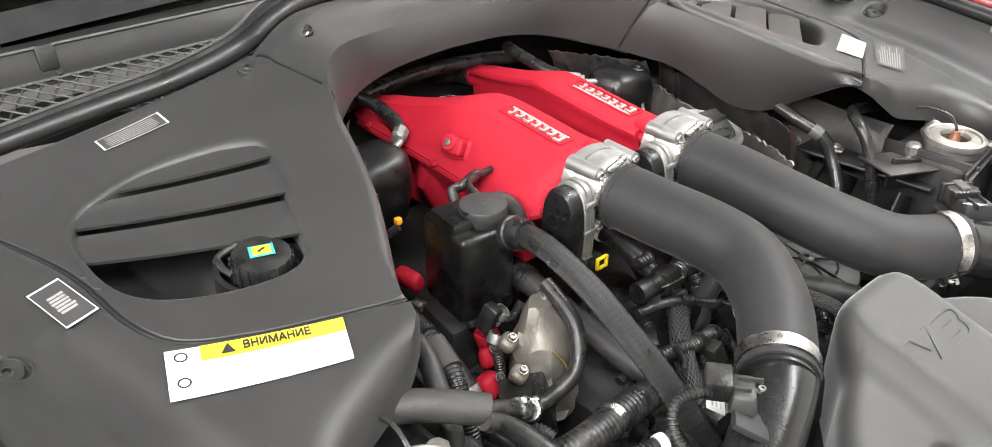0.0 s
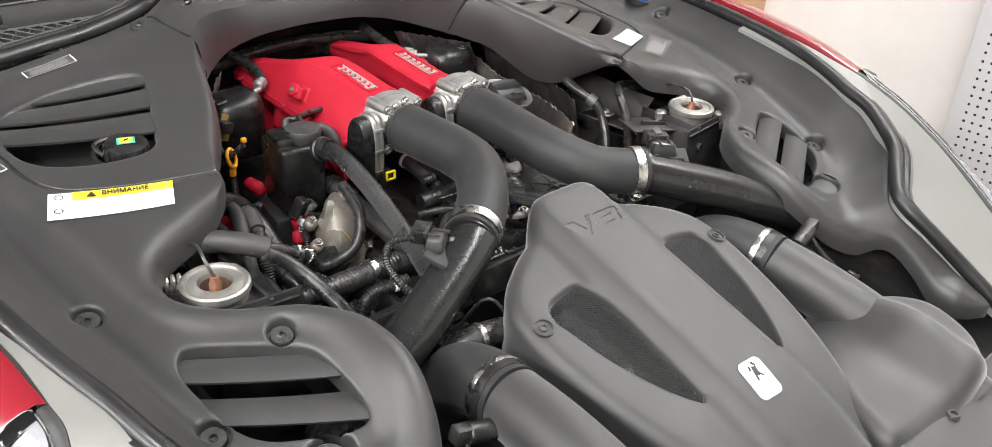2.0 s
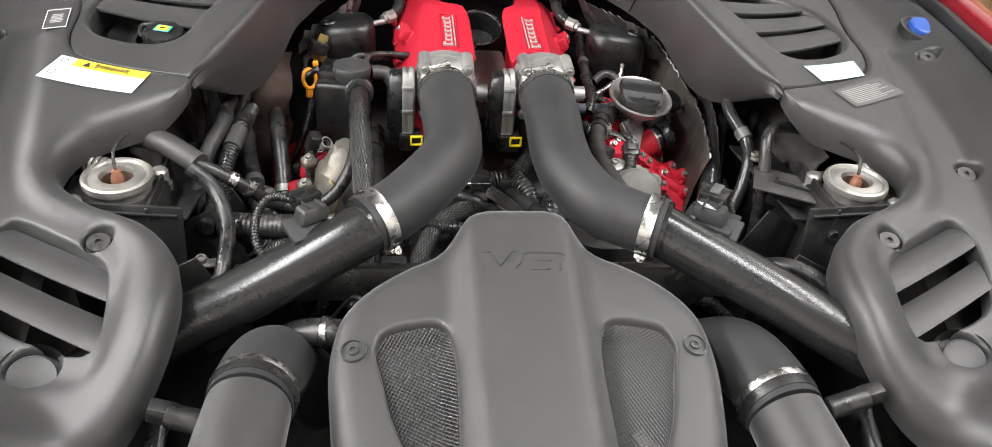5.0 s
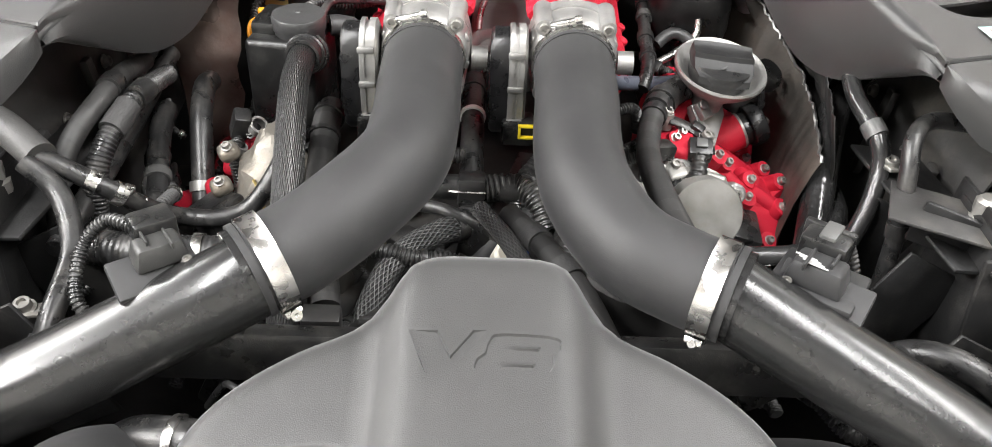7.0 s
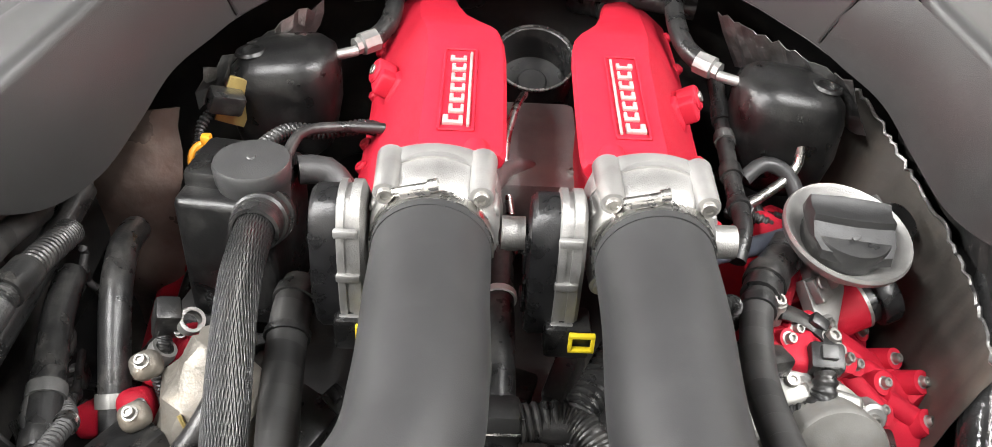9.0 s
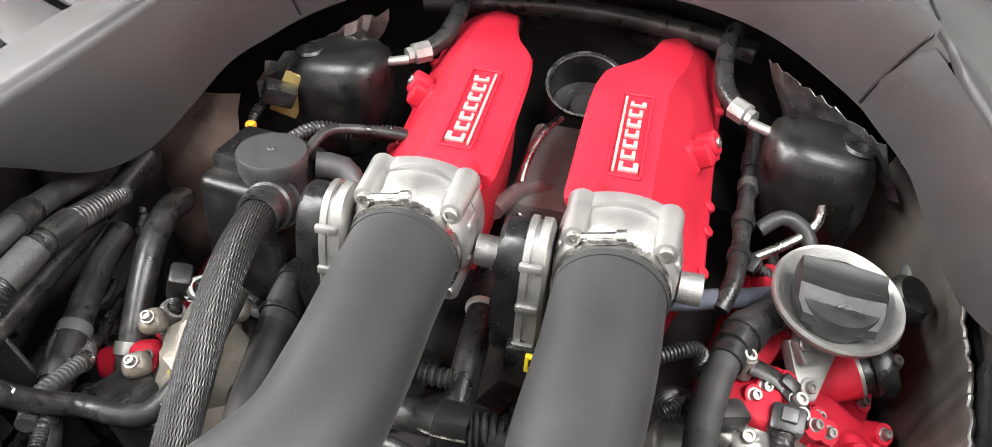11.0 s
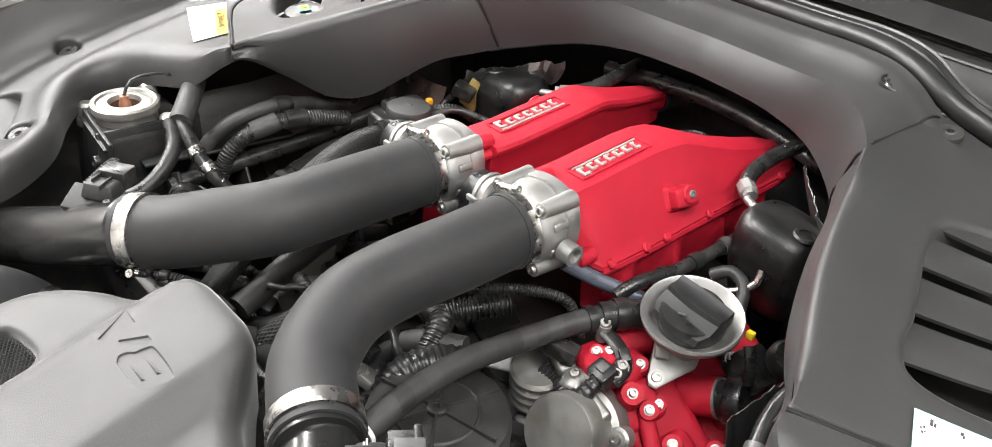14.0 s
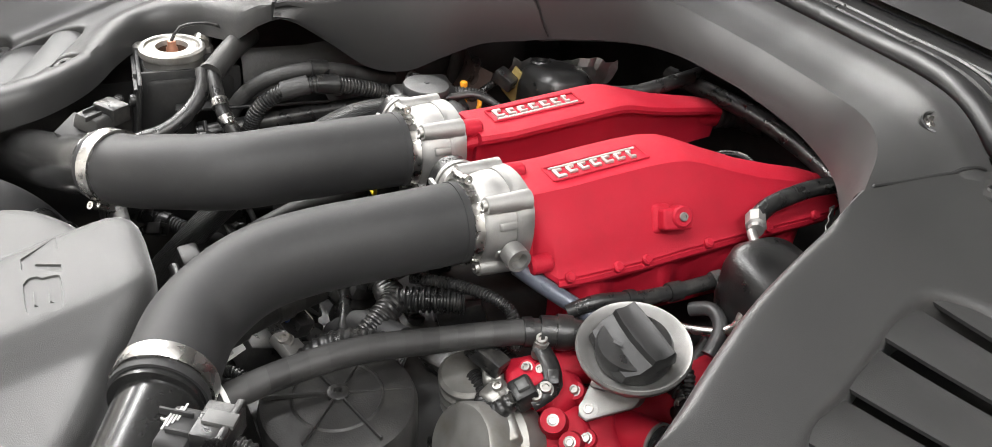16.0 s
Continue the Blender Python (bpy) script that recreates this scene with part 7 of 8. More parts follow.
hose("thin corrugated conduit to the pump", [(0.14, 0.16, 0.735), (0.17, 0.185, 0.738), (0.19, 0.205, 0.742)], 0.005, M_HOSE, rib=(0.0036, 0.0014), name="conduit")

# between the two hoses
hose("black hose with a pale ring between the throttle bodies", [(-0.024, 0.31, 0.735), (-0.023, 0.24, 0.728), (-0.022, 0.19, 0.716), (-0.021, 0.15, 0.70)], 0.0135, M_HOSE, cuffs=((0.0, M_BLACK, 0.012), (0.42, M_WHITE, 0.003)))


def tee_piece():
    ob = thing("tee_joint", "black plastic coolant T-joint with a wire clip", "hose joint", (-0.02, 0.13, 0.66))
    part("body", box((0.032, 0.032, 0.036), (-0.02, 0.13, 0.700), pose(0, 0, 0, -10, 0, 0), 0.006), M_BLACK, ob)
    part("arm", tube([(-0.075, 0.135, 0.70), (0.04, 0.128, 0.702)], 0.0145, 16, smooth=False), M_BLACK, ob)
    part("foot", box((0.026, 0.030, 0.05), (-0.02, 0.105, 0.668), pose(0, 0, 0, -25, 0, 0), 0.006), M_BLACK, ob)
    part("wire", tube([(-0.045, 0.118, 0.705), (-0.03, 0.112, 0.708), (-0.005, 0.112, 0.708)], 0.0012, 6), M_STEEL, ob)
    part("barb", tube([(-0.055, 0.155, 0.728), (-0.028, 0.155, 0.728)], 0.008, 12, rib=(0.005, 0.002)), M_BLACK, ob)


tee_piece()
hose("ribbed black coolant elbow", [(-0.005, 0.128, 0.703), (0.03, 0.132, 0.704), (0.052, 0.112, 0.700), (0.066, 0.08, 0.68)], 0.0145, M_HOSE, rib=(0.006, 0.0018))
hose("fine-braided black hose below the T-joint", [(-0.028, 0.098, 0.672), (-0.06, 0.075, 0.676), (-0.10, 0.035, 0.665), (-0.13, -0.02, 0.62)], 0.0145, M_BRAIDFINE, name="braided_hose", n=18, cuffs=((0.06, M_BLACK, 0.006),))
hose("upright ribbed hose with a steel clamp", [(0.037, 0.118, 0.682), (0.037, 0.108, 0.65), (0.037, 0.09, 0.58)], 0.0215, M_HOSE, rib=(0.006, 0.002), cuffs=((0.1, M_STEEL, 0.003),))
hose("upright ribbed black rubber hose", [(-0.045, 0.06, 0.655), (-0.047, 0.03, 0.62), (-0.05, 0.01, 0.56)], 0.018, M_HOSE, rib=(0.006, 0.002))
hose("ribbed black conduit behind the hose", [(0.075, 0.20, 0.715), (0.055, 0.16, 0.712), (0.040, 0.135, 0.705), (0.035, 0.11, 0.675)], 0.0135, M_HOSE, rib=(0.006, 0.003), name="conduit")
hose("black moulded coolant hose elbow", [(0.09, 0.12, 0.69), (0.06, 0.105, 0.685), (0.02, 0.095, 0.665), (-0.01, 0.08, 0.63)], 0.0175, M_RUBBER)
hose("taped harness behind the air box", [(0.02, 0.05, 0.725), (0.055, -0.02, 0.735), (0.085, -0.085, 0.735), (0.105, -0.13, 0.72)], 0.0118, M_WOUND, name="taped_harness", category="wiring harness", cuffs=((0.3, M_TAPE, 0.01), (0.6, M_TAPE, 0.012)))
hose("braided sleeve beside the taped harness", [(-0.01, 0.05, 0.73), (0.02, -0.02, 0.74), (0.04, -0.075, 0.735), (0.05, -0.11, 0.71)], 0.0095, M_BRAIDFINE, name="braided_sleeve", n=16)


def white_tag(p, m, sx, sy):
    ob = thing("cable_tag", "white paper cable tag with grey print", "tag", p, "cable tags")
    part("paper", box((sx, sy, 0.0016), p, m, 0.0005), M_WHITE, ob)
    for k in (-1, 0, 1):
        part("line", box((sx * 0.7, sy * 0.08, 0.0012), Vector(p) + m @ Vector((0, k * sy * 0.22, 0.0008)), m, 0.0002), M_GREYINK, ob)


white_tag(Vector((-0.205, -0.075, 0.735)), pose(0, 0, 0, 35, -20, 40), 0.036, 0.026)
white_tag(Vector((0.075, -0.07, 0.715)), pose(0, 0, 0, 40, 30, 20), 0.022, 0.05)


def sensor_cluster():
    ob = thing("knock_sensor", "white-bodied sensor with a black and blue plug", "sensor", (0.03, 0.03, 0.67))
    part("body", lathe(disc_profile(0.015, 0.03, 0.004), 20, (0.015, 0.032, 0.675), (0.2, -0.5, 0.9)), M_CREAM, ob)
    part("plug", box((0.028, 0.024, 0.022), (0.035, 0.02, 0.70), pose(0, 0, 0, -20, 15, 20), 0.004), M_BLACK, ob)
    part("lock", box((0.008, 0.005, 0.006), (0.036, 0.008, 0.71), pose(0, 0, 0, -20, 15, 20), 0.001), M_BLUE, ob)
    part("flange", box((0.035, 0.028, 0.014), (0.055, 0.005, 0.688), pose(0, 0, 0, -20, 15, 20), 0.004), M_ALU, ob)
    screw((0.055, 0.0, 0.70), (0.1, -0.4, 0.9), 0.007, ob)


M_CREAM = mat("cream_plastic", (0.58, 0.55, 0.47), 0.45, var=0.08, scale=40)
sensor_cluster()
hose("grey-brown metal elbow behind the drum", [(0.12, 0.11, 0.69), (0.10, 0.08, 0.70), (0.085, 0.04, 0.695), (0.08, 0.0, 0.66)], 0.02, M_HOSE, rib=(0.007, 0.0016))


def bellows():
    ob = thing("turbo_inlet", "stacked dull metal rings of an inlet joint", "pipe joint", (0.195, 0.16, 0.66))
    ax = Vector((0.1, -0.2, 1)).normalized()
    for k in range(4):
        part("ring", lathe(((0, -0.008), (0.028, -0.008), (0.032, -0.004), (0.032, 0.0), (0.028, 0.004), (0, 0.004)), 28, Vector((0.166, 0.163, 0.695)) + ax * (-0.04 + 0.014 * k), ax), M_DULL, ob)


bellows()

# right wall of the bay
M_GLOSSY = mat("glossy_wrap", (0.022, 0.022, 0.022), 0.16, 0.1, var=0.3, scale=25, bump=0.8, bscale=160)
hose("thick sleeved oil pipe with glossy wrap", [(0.49, 0.37, 0.76), (0.45, 0.325, 0.752), (0.42, 0.275, 0.722), (0.395, 0.20, 0.68), (0.372, 0.12, 0.62), (0.35, 0.05, 0.55)], 0.0195, M_GLOSSY, name="sleeved_pipe", category="pipe", n=20, cuffs=((0.05, M_STEEL, 0.003),))
hose("foil-wrapped line with a pale clip", [(0.49, 0.36, 0.78), (0.445, 0.31, 0.80), (0.418, 0.262, 0.802), (0.413, 0.215, 0.788), (0.428, 0.165, 0.764), (0.432, 0.145, 0.735), (0.42, 0.12, 0.70), (0.40, 0.10, 0.66)], 0.0105, M_GLOSSY, name="wrapped_line", category="pipe", cuffs=((0.62, M_GREYPLASTIC, 0.009),))
hose("bent black air conditioning pipe", [(0.60, 0.16, 0.77), (0.52, 0.155, 0.79), (0.465, 0.138, 0.803), (0.437, 0.11, 0.797), (0.431, 0.085, 0.765), (0.43, 0.065, 0.70), (0.425, 0.05, 0.60)], 0.0095, M_HOSE, name="air_con_pipe", category="pipe", cuffs=((0.72, M_BLACK, 0.008),))
hose("wide black hose beside the charge pipe", [(0.33, -0.10, 0.64), (0.37, -0.115, 0.705), (0.42, -0.145, 0.715), (0.46, -0.19, 0.69), (0.48, -0.24, 0.64)], 0.013, M_HOSE)
p_clip((0.446, 0.142, 0.742))
hose("smooth dark grey pipe between the cam cover and the shield", [(0.381, 0.511, 0.745), (0.380, 0.469, 0.725), (0.381, 0.426, 0.700), (0.387, 0.391, 0.655), (0.399, 0.349, 0.590), (0.413, 0.337, 0.530)], 0.0105, M_GREYPLASTIC, name="grey_pipe", category="pipe")


def side_shield():
    ob = thing("heat_shield", "ragged grey-brown metal heat shield beside the cam cover", "heat shield", (0.36, 0.30, 0.6), "heat shields")
    edge = fix_curve([(0.345, 0.50, 0.815), (0.372, 0.465, 0.785), (0.392, 0.43, 0.757), (0.398, 0.36, 0.748), (0.394, 0.29, 0.742), (0.387, 0.23, 0.735), (0.380, 0.18, 0.722)], 8)
    rng = random.Random(31)
    edge = [p + Vector((rng.uniform(-0.0015, 0.0015), 0, rng.uniform(-0.003, 0.003))) for p in edge]
    rows = [[p, p + Vector((-0.006, 0.001, -0.018)), p + Vector((-0.018, 0, -0.060)), p + Vector((-0.026, 0, -0.11)), p + Vector((-0.03, 0, -0.17))] for p in edge]
    part("sheet", thicken(loft(rows), 0.001), M_SHIELD, ob)
    part("edge", tube(edge, 0.0022, 5, smooth=False), M_SILVERFOIL, ob, "torn bright edge")
    dark = [[p + Vector((0.004, 0.006, 0.05)), p + Vector((0.02, 0.006, -0.01)), p + Vector((0.03, 0.006, -0.12))] for p in edge[8:]]
    part("inner_sheet", thicken(loft(dark), 0.001), M_DEEP, ob, "dark sheet behind the shield")


M_SHIELD = mat("grey_shield", (0.060, 0.055, 0.049), 0.45, 0.25, var=0.22, scale=15, bump=0.5, bscale=120, dirt=(0.10, 0.08, 0.06), dscale=14, damt=0.6)
side_shield()


def foil_left():
    ob = thing("foil_wrap", "crumpled silver foil along the back of the bay", "foil", (-0.28, 0.47, 0.85), "foil wraps")
    rng = random.Random(5)
    rows = []
    for t in np.linspace(0, 1, 20):
        p = Vector((-0.318 + 0.10 * t, 0.455 + 0.12 * t, 0.822 + 0.030 * t))
        rows.append([p + Vector((-0.004 * v + rng.uniform(-0.003, 0.003), rng.uniform(-0.004, 0.004), -0.014 * v + rng.uniform(-0.004, 0.004))) for v in range(4)])
    part("sheet", thicken(loft(rows), 0.001), M_SILVERFOIL, ob, angle=12)
    ob = thing("foil_wrap", "crumpled silver foil along the back of the bay", "foil", (0.28, 0.47, 0.85), "foil wraps")
    rng = random.Random(12)
    rows = []
    for t in np.linspace(0, 1, 22):
        p = Vector((0.315 - 0.11 * t, 0.45 + 0.13 * t, 0.846 + 0.012 * t))
        rows.append([p + Vector((0.010 * v + rng.uniform(-0.003, 0.003), rng.uniform(-0.004, 0.004), -0.020 * v + rng.uniform(-0.003, 0.003))) for v in range(4)])
    part("sheet", thicken(loft(rows), 0.001), M_SILVERFOIL, ob, angle=12)


foil_left()
hose("black rubber pipe across the back of the plenums", [(-0.20, 0.66, 0.83), (-0.10, 0.675, 0.838), (0.0, 0.68, 0.842), (0.10, 0.675, 0.838), (0.2, 0.655, 0.83)], 0.013, M_HOSE)


def coil_pack():
    ob = thing("ignition_coil", "black ignition coil with a yellow marked plug", "ignition coil", (0.315, 0.37, 0.68))
    part("body", box((0.05, 0.05, 0.035), (0.325, 0.345, 0.712), pose(0, 0, 0, -10, 25, -10), 0.006), M_BLACK, ob)
    part("plug", box((0.03, 0.035, 0.02), (0.345, 0.385, 0.715), pose(0, 0, 0, -10, 25, -10), 0.004), M_BLACK, ob)
    part("marker", box((0.010, 0.008, 0.010), (0.303, 0.362, 0.742), None, 0.002), M_YELLOWCLIP, ob)
    screw((0.305, 0.330, 0.727), (0.3, -0.3, 0.9), 0.0062, ob)
    screw((0.358, 0.33, 0.69), (0.3, -0.3, 0.9), 0.0062, ob)
    part("dome", lathe(((0.022, 0), (0.023, 0.012), (0.018, 0.02), (0, 0.021)), 24, (0.35, 0.36, 0.735), (0.4, -0.3, 0.8)), M_BLACK, ob)


coil_pack()


def front_bracket(s):
    ob = thing("lamp_bracket", "black stamped bracket with a brassy bolt", "bracket", (s * 0.41, -0.45, 0.55), "lamp brackets")
    part("plate", box((0.07, 0.05, 0.006), (0.40, -0.45, 0.628), pose(0, 0, 0, -20, 0, 10), 0.002), M_BLACK, ob, s=s)
    part("arm", box((0.012, 0.016, 0.16), (0.428, -0.44, 0.56), pose(0, 0, 0, 10, 5, 0), 0.004), M_BLACK, ob, s=s)
    screw((0.392, -0.447, 0.636), (0, -0.3, 1), 0.009, ob, s, material=M_BRASSY)
    part("hose", tube([(0.435, -0.30, 0.62), (0.43, -0.36, 0.64), (0.425, -0.42, 0.61), (0.42, -0.5, 0.56)], 0.011, 12), M_HOSE, ob, s=s)
    return ob


for s_ in (-1, 1):
    front_bracket(s_)

hose("black hose with faint print below the pump", [(0.262, 0.100, 0.645), (0.30, 0.098, 0.645), (0.35, 0.104, 0.646), (0.392, 0.128, 0.650), (0.412, 0.165, 0.658), (0.418, 0.21, 0.66)], 0.0115, M_GLOSSY, cuffs=((0.06, M_BLACK, 0.008),))
hose("black hose with faint print below the pump", [(0.258, 0.085, 0.625), (0.30, 0.08, 0.628), (0.345, 0.064, 0.622), (0.38, 0.03, 0.59)], 0.0115, M_GLOSSY)


# ---- loose cables, plugs and clips deep in the bay ----
def bay_cable(rng, box_lo, box_hi):
    p = [Vector((rng.uniform(box_lo[0], box_hi[0]), rng.uniform(box_lo[1], box_hi[1]), rng.uniform(box_lo[2], box_hi[2])))]
    d = Vector((rng.uniform(-1, 1), rng.uniform(-1, 1), rng.uniform(-0.2, 0.2))).normalized()
    for k in range(5):
        d = (d + Vector((rng.uniform(-0.7, 0.7), rng.uniform(-0.7, 0.7), rng.uniform(-0.25, 0.2)))).normalized()
        q = p[-1] + d * rng.uniform(0.025, 0.05)
        p.append(Vector((min(max(q.x, box_lo[0]), box_hi[0]), min(max(q.y, box_lo[1]), box_hi[1]), min(max(q.z, box_lo[2]), box_hi[2]))))
    ribbed = rng.random() < 0.4
    r = rng.uniform(0.0065, 0.010) if ribbed else rng.uniform(0.003, 0.0075)
    cuffs = tuple((rng.uniform(0.15, 0.85), rng.choice((M_STEEL, M_BLACK, M_GREYPLASTIC, M_BLACK)), rng.uniform(0.003, 0.006)) for k in range(2))
    hose("thin black cable winding between the hoses", p, r, rng.choice((M_HOSE, M_TAPE, M_HOSE, M_BRAIDFINE)), rib=(0.0045, 0.0016) if ribbed else None, name="bay_cable", category="cable", group="bay cables", n=10, cuffs=cuffs)


def bay_plug(rng, at):
    ob = thing("cable_plug", "small black electric plug with a latch", "plug", at, "bay plugs")
    m = pose(0, 0, 0, rng.uniform(-40, 10), rng.uniform(-25, 25), rng.uniform(0, 180))
    a = Vector(at)
    part("body", box((0.026, 0.018, 0.016), a, m, 0.003), M_BLACK, ob)
    part("latch", box((0.012, 0.008, 0.004), a + m @ Vector((0.002, 0, 0.0095)), m, 0.001), rng.choice((M_GREYPLASTIC, M_BLACK)), ob)
    part("boot", tube([a + m @ Vector((-0.012, 0, 0)), a + m @ Vector((-0.026, 0, -0.002)), a + m @ Vector((-0.04, 0.004, -0.012))], 0.006, 10, rib=(0.004, 0.0012)), M_HOSE, ob)


rng_ = random.Random(21)
for lo_, hi_, cables_, plugs_ in (((-0.43, 0.02, 0.60), (-0.27, 0.36, 0.690), 10, 8), ((-0.16, -0.08, 0.60), (0.10, 0.18, 0.690), 12, 10), ((0.20, -0.10, 0.58), (0.40, 0.10, 0.66), 6, 4), ((-0.36, -0.12, 0.58), (-0.18, 0.06, 0.670), 6, 5), ((0.20, 0.36, 0.70), (0.30, 0.50, 0.745), 3, 2)):
    for k_ in range(cables_):
        bay_cable(rng_, lo_, hi_)
    for k_ in range(plugs_):
        bay_plug(rng_, tuple(rng_.uniform(a, b) for a, b in zip(lo_, hi_)))


# ---- labels, caps and marks on the covers ----
def on_quad(cor, u, v, lift):
    """A point of a label: u to the right, v upwards, 0 to 1, laid on the covers."""
    a, b, c, d = (np.array(q) for q in cor)  # upper left, upper right, lower right, lower left
    x, y = (a * (1 - u) + b * u) * v + (d * (1 - u) + c * u) * (1 - v)
    return Vector((x, y, ztop(x, y) + lift))


def patch(cor, u0, v0, u1, v1, lift, n=8):
    bm = loft([[on_quad(cor, u0 + (u1 - u0) * i / n, v0 + (v1 - v0) * j / n, lift) for i in range(n + 1)] for j in range(n + 1)])
    bm.normal_update()
    if sum(f.normal.z for f in bm.faces) < 0:
        bmesh.ops.reverse_faces(bm, faces=bm.faces)
    return bm


def lettering(cor, body, u0, v0, height, wide, lift):
    """Words laid on a label; height and width as shares of the label."""
    V, F = text_flat(body, 1.0)
    w = max(v.x for v in V) or 1.0
    bm = bmesh.new()
    for k, (du, dv) in enumerate(((0, 0), (0.0028, 0), (0, 0.012), (0.0028, 0.012))):
        vs = [bm.verts.new(on_quad(cor, u0 + du + wide * v.x / w, v0 + dv + height * v.y, lift + 0.00012 * k)) for v in V]
        for f in F:
            try:
                bm.faces.new([vs[i] for i in f])
            except ValueError:
                pass
    bm.normal_update()
    if bm.faces and sum(f.normal.z for f in bm.faces) < 0:
        bmesh.ops.reverse_faces(bm, faces=bm.faces)
    return bm


def warning_label():
    cor = [(-0.658, 0.226), (-0.512, 0.153), (-0.531, 0.108), (-0.680, 0.168)]
    ob = thing("warning_label", "white warning label with a yellow headline band", "label", (-0.6, 0.16, 0.86))
    part("paper", patch(cor, 0, 0, 1, 1, 0.0022), M_WHITE, ob)
    part("band", patch(cor, 0.19, 0.68, 1, 1, 0.0027), M_YELLOW, ob, "yellow headline band")
    part("headline", lettering(cor, "ВНИМАНИЕ", 0.42, 0.75, 0.17, 0.38, 0.0042), M_INK, ob)
    bm = bmesh.new()
    vs = [bm.verts.new(on_quad(cor, u, v, 0.0042)) for u, v in ((0.30, 0.73), (0.38, 0.73), (0.34, 0.94))]
    bm.faces.new(vs)
    part("triangle", bm, M_INK, ob)
    for v in (0.82, 0.30):
        bm = bmesh.new()
        ring = [bm.verts.new(on_quad(cor, 0.085 + 0.038 * math.cos(a), v + 0.10 * math.sin(a), 0.0030)) for a in np.linspace(0, 2 * math.pi, 16, endpoint=False)]
        rin = [bm.verts.new(on_quad(cor, 0.085 + 0.028 * math.cos(a), v + 0.075 * math.sin(a), 0.0030)) for a in np.linspace(0, 2 * math.pi, 16, endpoint=False)]
        for k in range(16):
            bm.faces.new((ring[k], ring[(k + 1) % 16], rin[(k + 1) % 16], rin[k]))
        part("sign", bm, M_INK, ob)
    rng = random.Random(3)
    for v in (0.54, 0.44, 0.34, 0.24):
        u = 0.24
        while u < 0.9:
            w = rng.uniform(0.05, 0.14)
            part("print", patch(cor, u, v, min(u + w, 0.94), v + 0.035, 0.0029, 2), M_PALEPRINT, ob)
            u += w + 0.03


M_PALEPRINT = mat("faint_print", (0.58, 0.58, 0.57), 0.55, var=0.1)
warning_label()


M_FINEPRINT = mat("fine_print", (0.30, 0.30, 0.29), 0.55, var=0.5, scale=900)


def framed_label(name, label, cor, lines, dark=True, frame_w=0.03, span=0.10, rise=0.74):
    ob = thing(name, label, "label", (*((np.array(cor[0]) + np.array(cor[2])) / 2), 0.87), "printed labels")
    part("paper", patch(cor, 0, 0, 1, 1, 0.0018), M_LABELDARK if dark else M_LABELGREY, ob)
    if dark:
        for u0, v0, u1, v1 in ((0, 0, 1, 0.8 * frame_w + 0.015), (0, 0.985 - 0.8 * frame_w, 1, 1), (0, 0, frame_w, 1), (1 - frame_w, 0, 1, 1)):
            part("border", patch(cor, u0, v0, u1, v1, 0.0023, 3), M_PALEBAR, ob)
    rng = random.Random(len(label))
    for k in range(lines):
        v = 0.5 + rise / 2 - rise * (k + 0.5) / lines
        a, b = (span + rng.uniform(0, 0.06), 1 - span - rng.uniform(0, 0.06)) if dark else (0.08, 0.92 - rng.uniform(0, 0.3))
        part("print", patch(cor, a, v - 0.16 / lines, b, v + 0.16 / lines, 0.0023, 3), M_FINEPRINT, ob)
    return ob


framed_label("notice_label", "small black label with a white frame and print", [(-0.724, 0.383), (-0.690, 0.394), (-0.678, 0.320), (-0.712, 0.310)], 6, frame_w=0.028, span=0.22, rise=0.46)
framed_label("notice_label", "narrow black label with a white frame and print", [(-0.548, 0.658), (-0.467, 0.640), (-0.470, 0.597), (-0.550, 0.618)], 6, frame_w=0.03)
framed_label("data_label", "silvery printed data label", [(0.548, 0.152), (0.658, 0.214), (0.684, 0.168), (0.574, 0.114)], 9, dark=False)


M_PALETEAL = mat("pale_teal", (0.35, 0.62, 0.60), 0.5, var=0.04)


def blank_label():
    cor = [(0.519, 0.213), (0.632, 0.262), (0.632, 0.214), (0.538, 0.174)]
    ob = thing("service_label", "white service label with small green-edged signs", "label", (0.57, 0.21, 0.87))
    part("paper", patch(cor, 0, 0, 1, 1, 0.0022), M_WHITE, ob)
    for u0, v0, u1, v1 in ((0, 0.95, 1, 1), (0, 0, 0.018, 0.95), (0.982, 0, 1, 0.95), (0.018, 0, 0.982, 0.05)):
        part("edge", patch(cor, u0, v0, u1, v1, 0.0026, 4), M_PALETEAL, ob, "pale teal edge")
    for u, w, v, h in ((0.105, 0.022, 0.82, 0.08), (0.132, 0.016, 0.79, 0.05), (0.045, 0.012, 0.62, 0.03), (0.065, 0.014, 0.66, 0.03), (0.055, 0.014, 0.53, 0.03), (0.075, 0.010, 0.56, 0.03), (0.30, 0.022, 0.85, 0.04), (0.318, 0.014, 0.79, 0.04)):
        part("sign", patch(cor, u, v - h, u + w, v + h, 0.0027, 2), M_LABELDARK, ob)


blank_label()


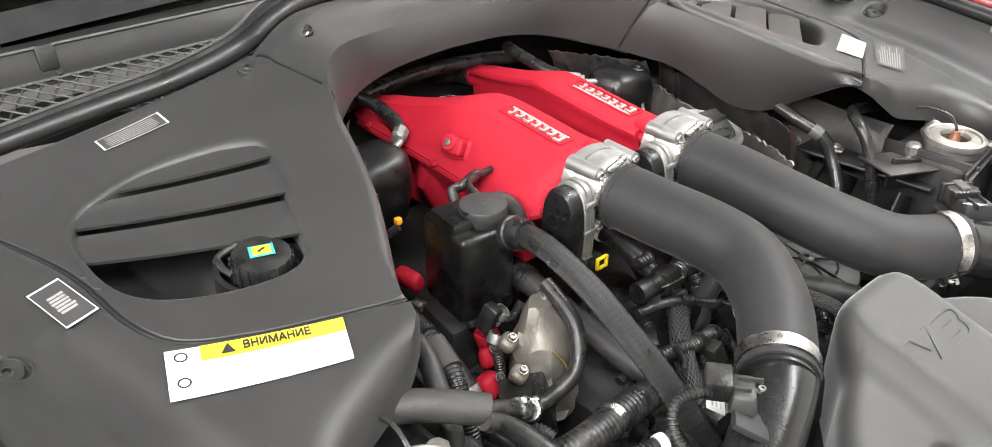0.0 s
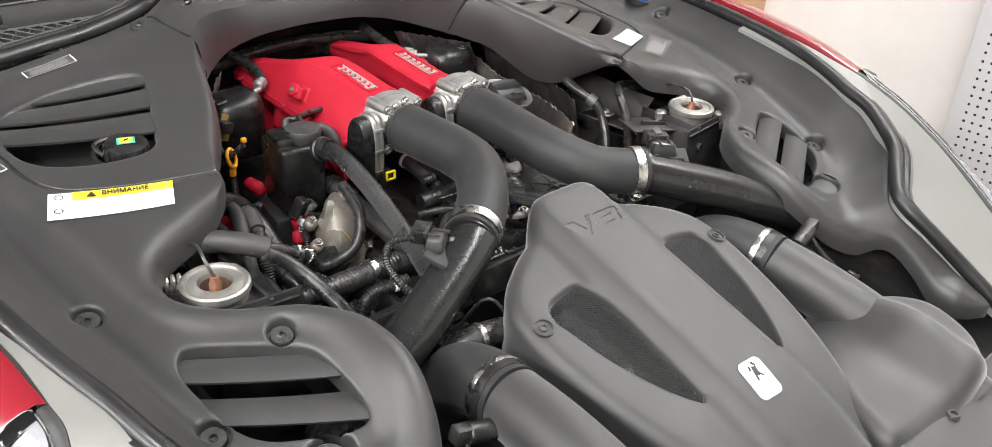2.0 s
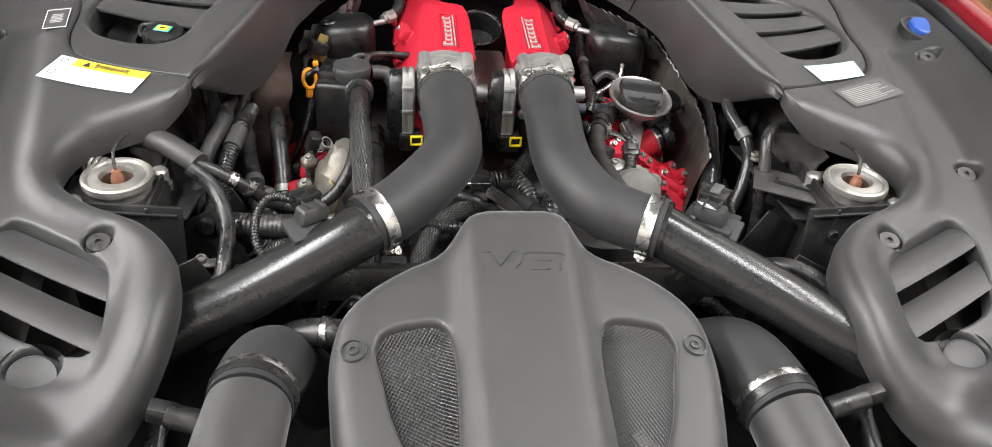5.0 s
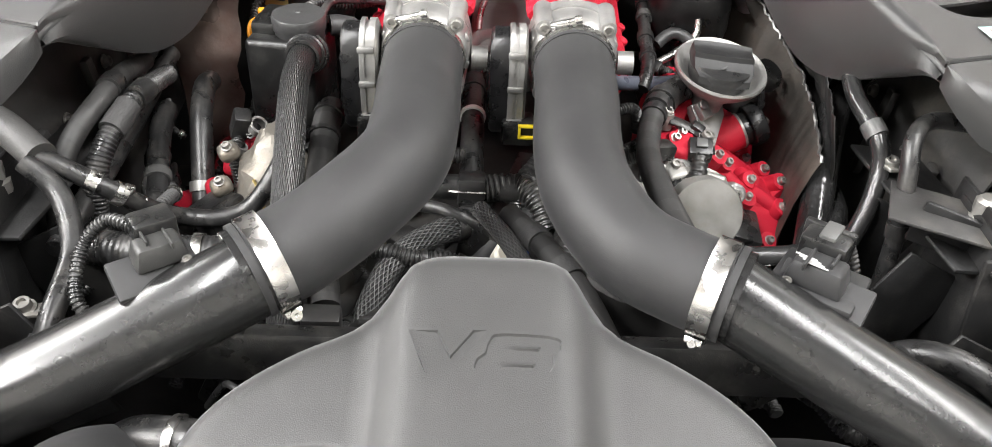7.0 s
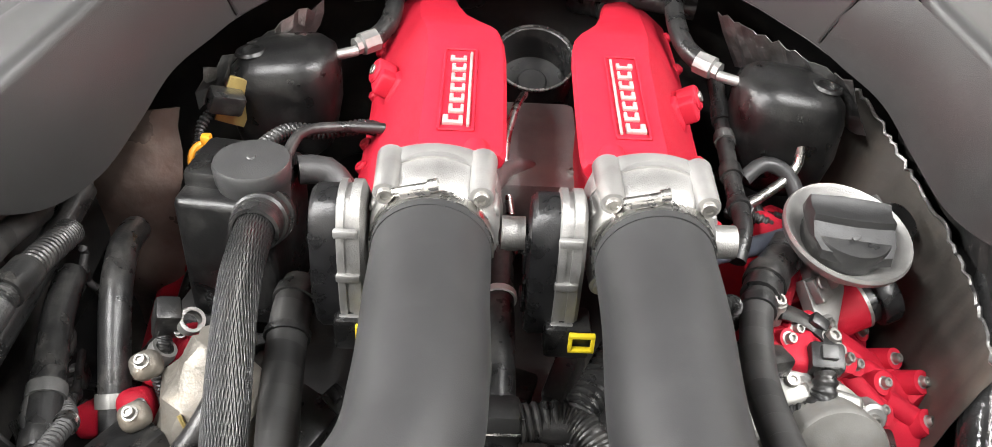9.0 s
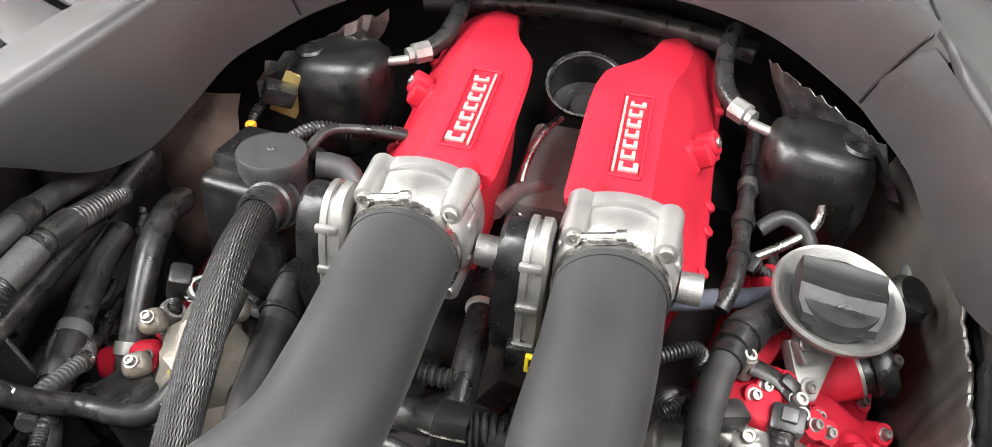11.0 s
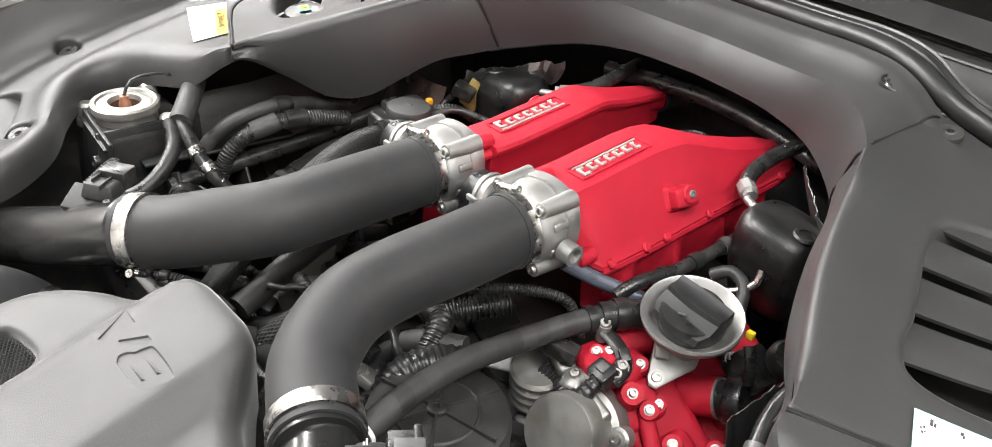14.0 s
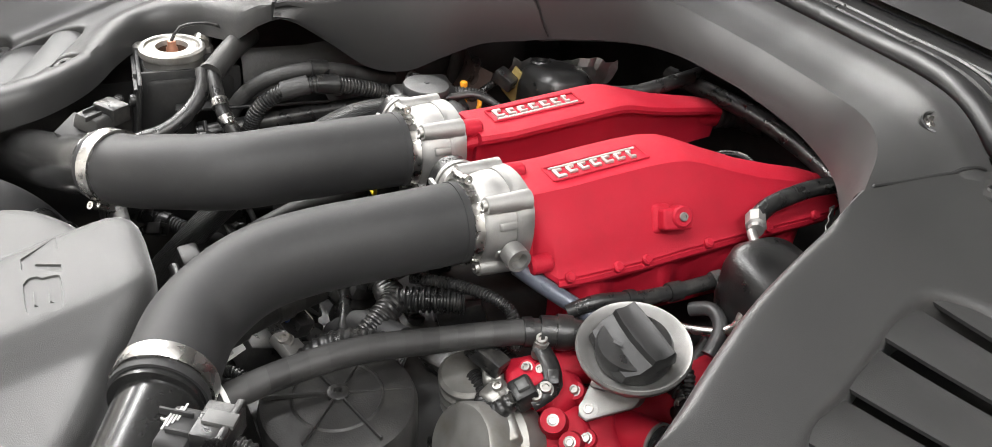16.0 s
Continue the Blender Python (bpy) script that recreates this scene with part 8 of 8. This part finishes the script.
def washer_cap():
    ob = thing("washer_cap", "black filler cap with a yellow sticker in the pocket", "filler cap", (-0.508, 0.268, 0.83))
    c = (-0.520, 0.290, 0.866)
    part("well", lathe(((0.050, -0.02), (0.050, 0.002), (0.044, 0.002), (0.043, -0.012), (0, -0.014)), 32, c, (0, -0.1, 1)), M_DEEP, ob)
    cap = part("cap", lathe(((0.031, -0.012), (0.032, 0.012), (0.030, 0.017), (0.022, 0.019), (0, 0.019)), 28, c, (0, -0.15, 1)), M_BLACK, ob)
    for k in range(20):
        a = 2 * math.pi * k / 20
        part("knurl", box((0.004, 0.003, 0.022), Vector(c) + Vector((0.032 * math.cos(a), 0.032 * math.sin(a), 0.002)), pose(0, 0, 0, 0, 0, math.degrees(a)), 0.001), M_BLACK, cap)
    part("sticker", box((0.026, 0.018, 0.0010), Vector(c) + Vector((0, -0.003, 0.0205)), pose(0, 0, 0, 9, 0, -20), 0.0003), M_TEAL, cap, "green sticker border")
    part("sticker_sign", box((0.019, 0.0135, 0.0010), Vector(c) + Vector((0, -0.003, 0.0212)), pose(0, 0, 0, 9, 0, -20), 0.0003), M_YELLOW, cap, "yellow sticker")
    part("pictogram", box((0.010, 0.003, 0.0008), Vector(c) + Vector((0, -0.003, 0.0219)), pose(0, 0, 0, 9, 0, 20), 0.0002), M_INK, cap)
    part("strap", tube([Vector(c) + Vector((-0.034, 0.0, 0.004)), Vector(c) + Vector((-0.04, 0.02, 0.014)), Vector(c) + Vector((-0.01, 0.034, 0.014)), Vector(c) + Vector((0.02, 0.028, 0.012))], 0.004, 8), M_BLACK, ob)


washer_cap()


def blue_cap():
    ob = thing("washer_cap", "blue washer filler cap in a dark well", "filler cap", (0.815, 0.36, 0.85))
    c = (0.806, 0.362, ztop(0.806, 0.362) + upturn(0.806, 0.362) - 0.006)
    part("well", lathe(((0.042, -0.01), (0.042, 0.003), (0.036, 0.0035), (0.034, 0.001), (0, 0.001)), 28, c, (0.1, -0.2, 1)), M_DEEP, ob)
    part("cap", lathe(((0.028, 0), (0.028, 0.009), (0.025, 0.012), (0, 0.013)), 24, c, (0.1, -0.2, 1)), M_BLUE, ob)
    part("tab", box((0.016, 0.02, 0.006), Vector(c) + Vector((0.03, 0.004, 0.008)), None, 0.002), M_BLUE, ob)


blue_cap()


# ---- things by the wall ----
def carton(at, size, rz):
    ob = thing("cardboard_box", "closed brown cardboard box in a stack by the wall", "box", (at[0], at[1], at[2] - size[2] / 2), "cardboard boxes")
    m = pose(0, 0, 0, 0, 0, rz)
    part("body", box(size, at, m, 0.004), M_CARD, ob)
    part("flap_gap", box((size[0] * 1.002, 0.004, 0.002), Vector(at) + Vector((0, 0, size[2] / 2)), m, 0.0), M_INK, ob)
    part("tape", box((size[0] * 1.003, 0.05, size[2] * 1.003), at, m, 0.001), M_CARDTAPE, ob)
    part("mark", box((0.003, 0.08, 0.05), Vector(at) + m @ Vector((-size[0] / 2, 0.1, 0.05)), m, 0.0005), M_CARDTAPE, ob)


for k, (z, h) in enumerate(((0.20, 0.40), (0.545, 0.29), (0.85, 0.32), (1.17, 0.32))):
    carton((2.00 - 0.01 * (k % 2), 1.02, z), (0.29, 0.50, h), 1.5 * (k % 2))
    carton((1.99, 1.56 + 0.01 * k, z), (0.30, 0.52, h), -1 + k)


def perforated_cabinet():
    ob = thing("metal_cabinet", "pale grey cabinet with a perforated metal side", "cabinet", (1.98, -0.6, 0.0))
    part("body", box((0.28, 1.0, 1.9), (2.0, -0.58, 0.95), None, 0.006), M_PERF, ob)
    bm = bmesh.new()
    for i in range(36):
        for j in range(66):
            y = -0.13 - i * 0.026
            z = 0.06 + j * 0.0272
            lathe(((0.0045, 0.0), (0.0, 0.0005)), 8, (1.8594, y, z), (-1, 0, 0), bm=bm)
    part("perforation", bm, M_INK, ob)
    return ob


perforated_cabinet()
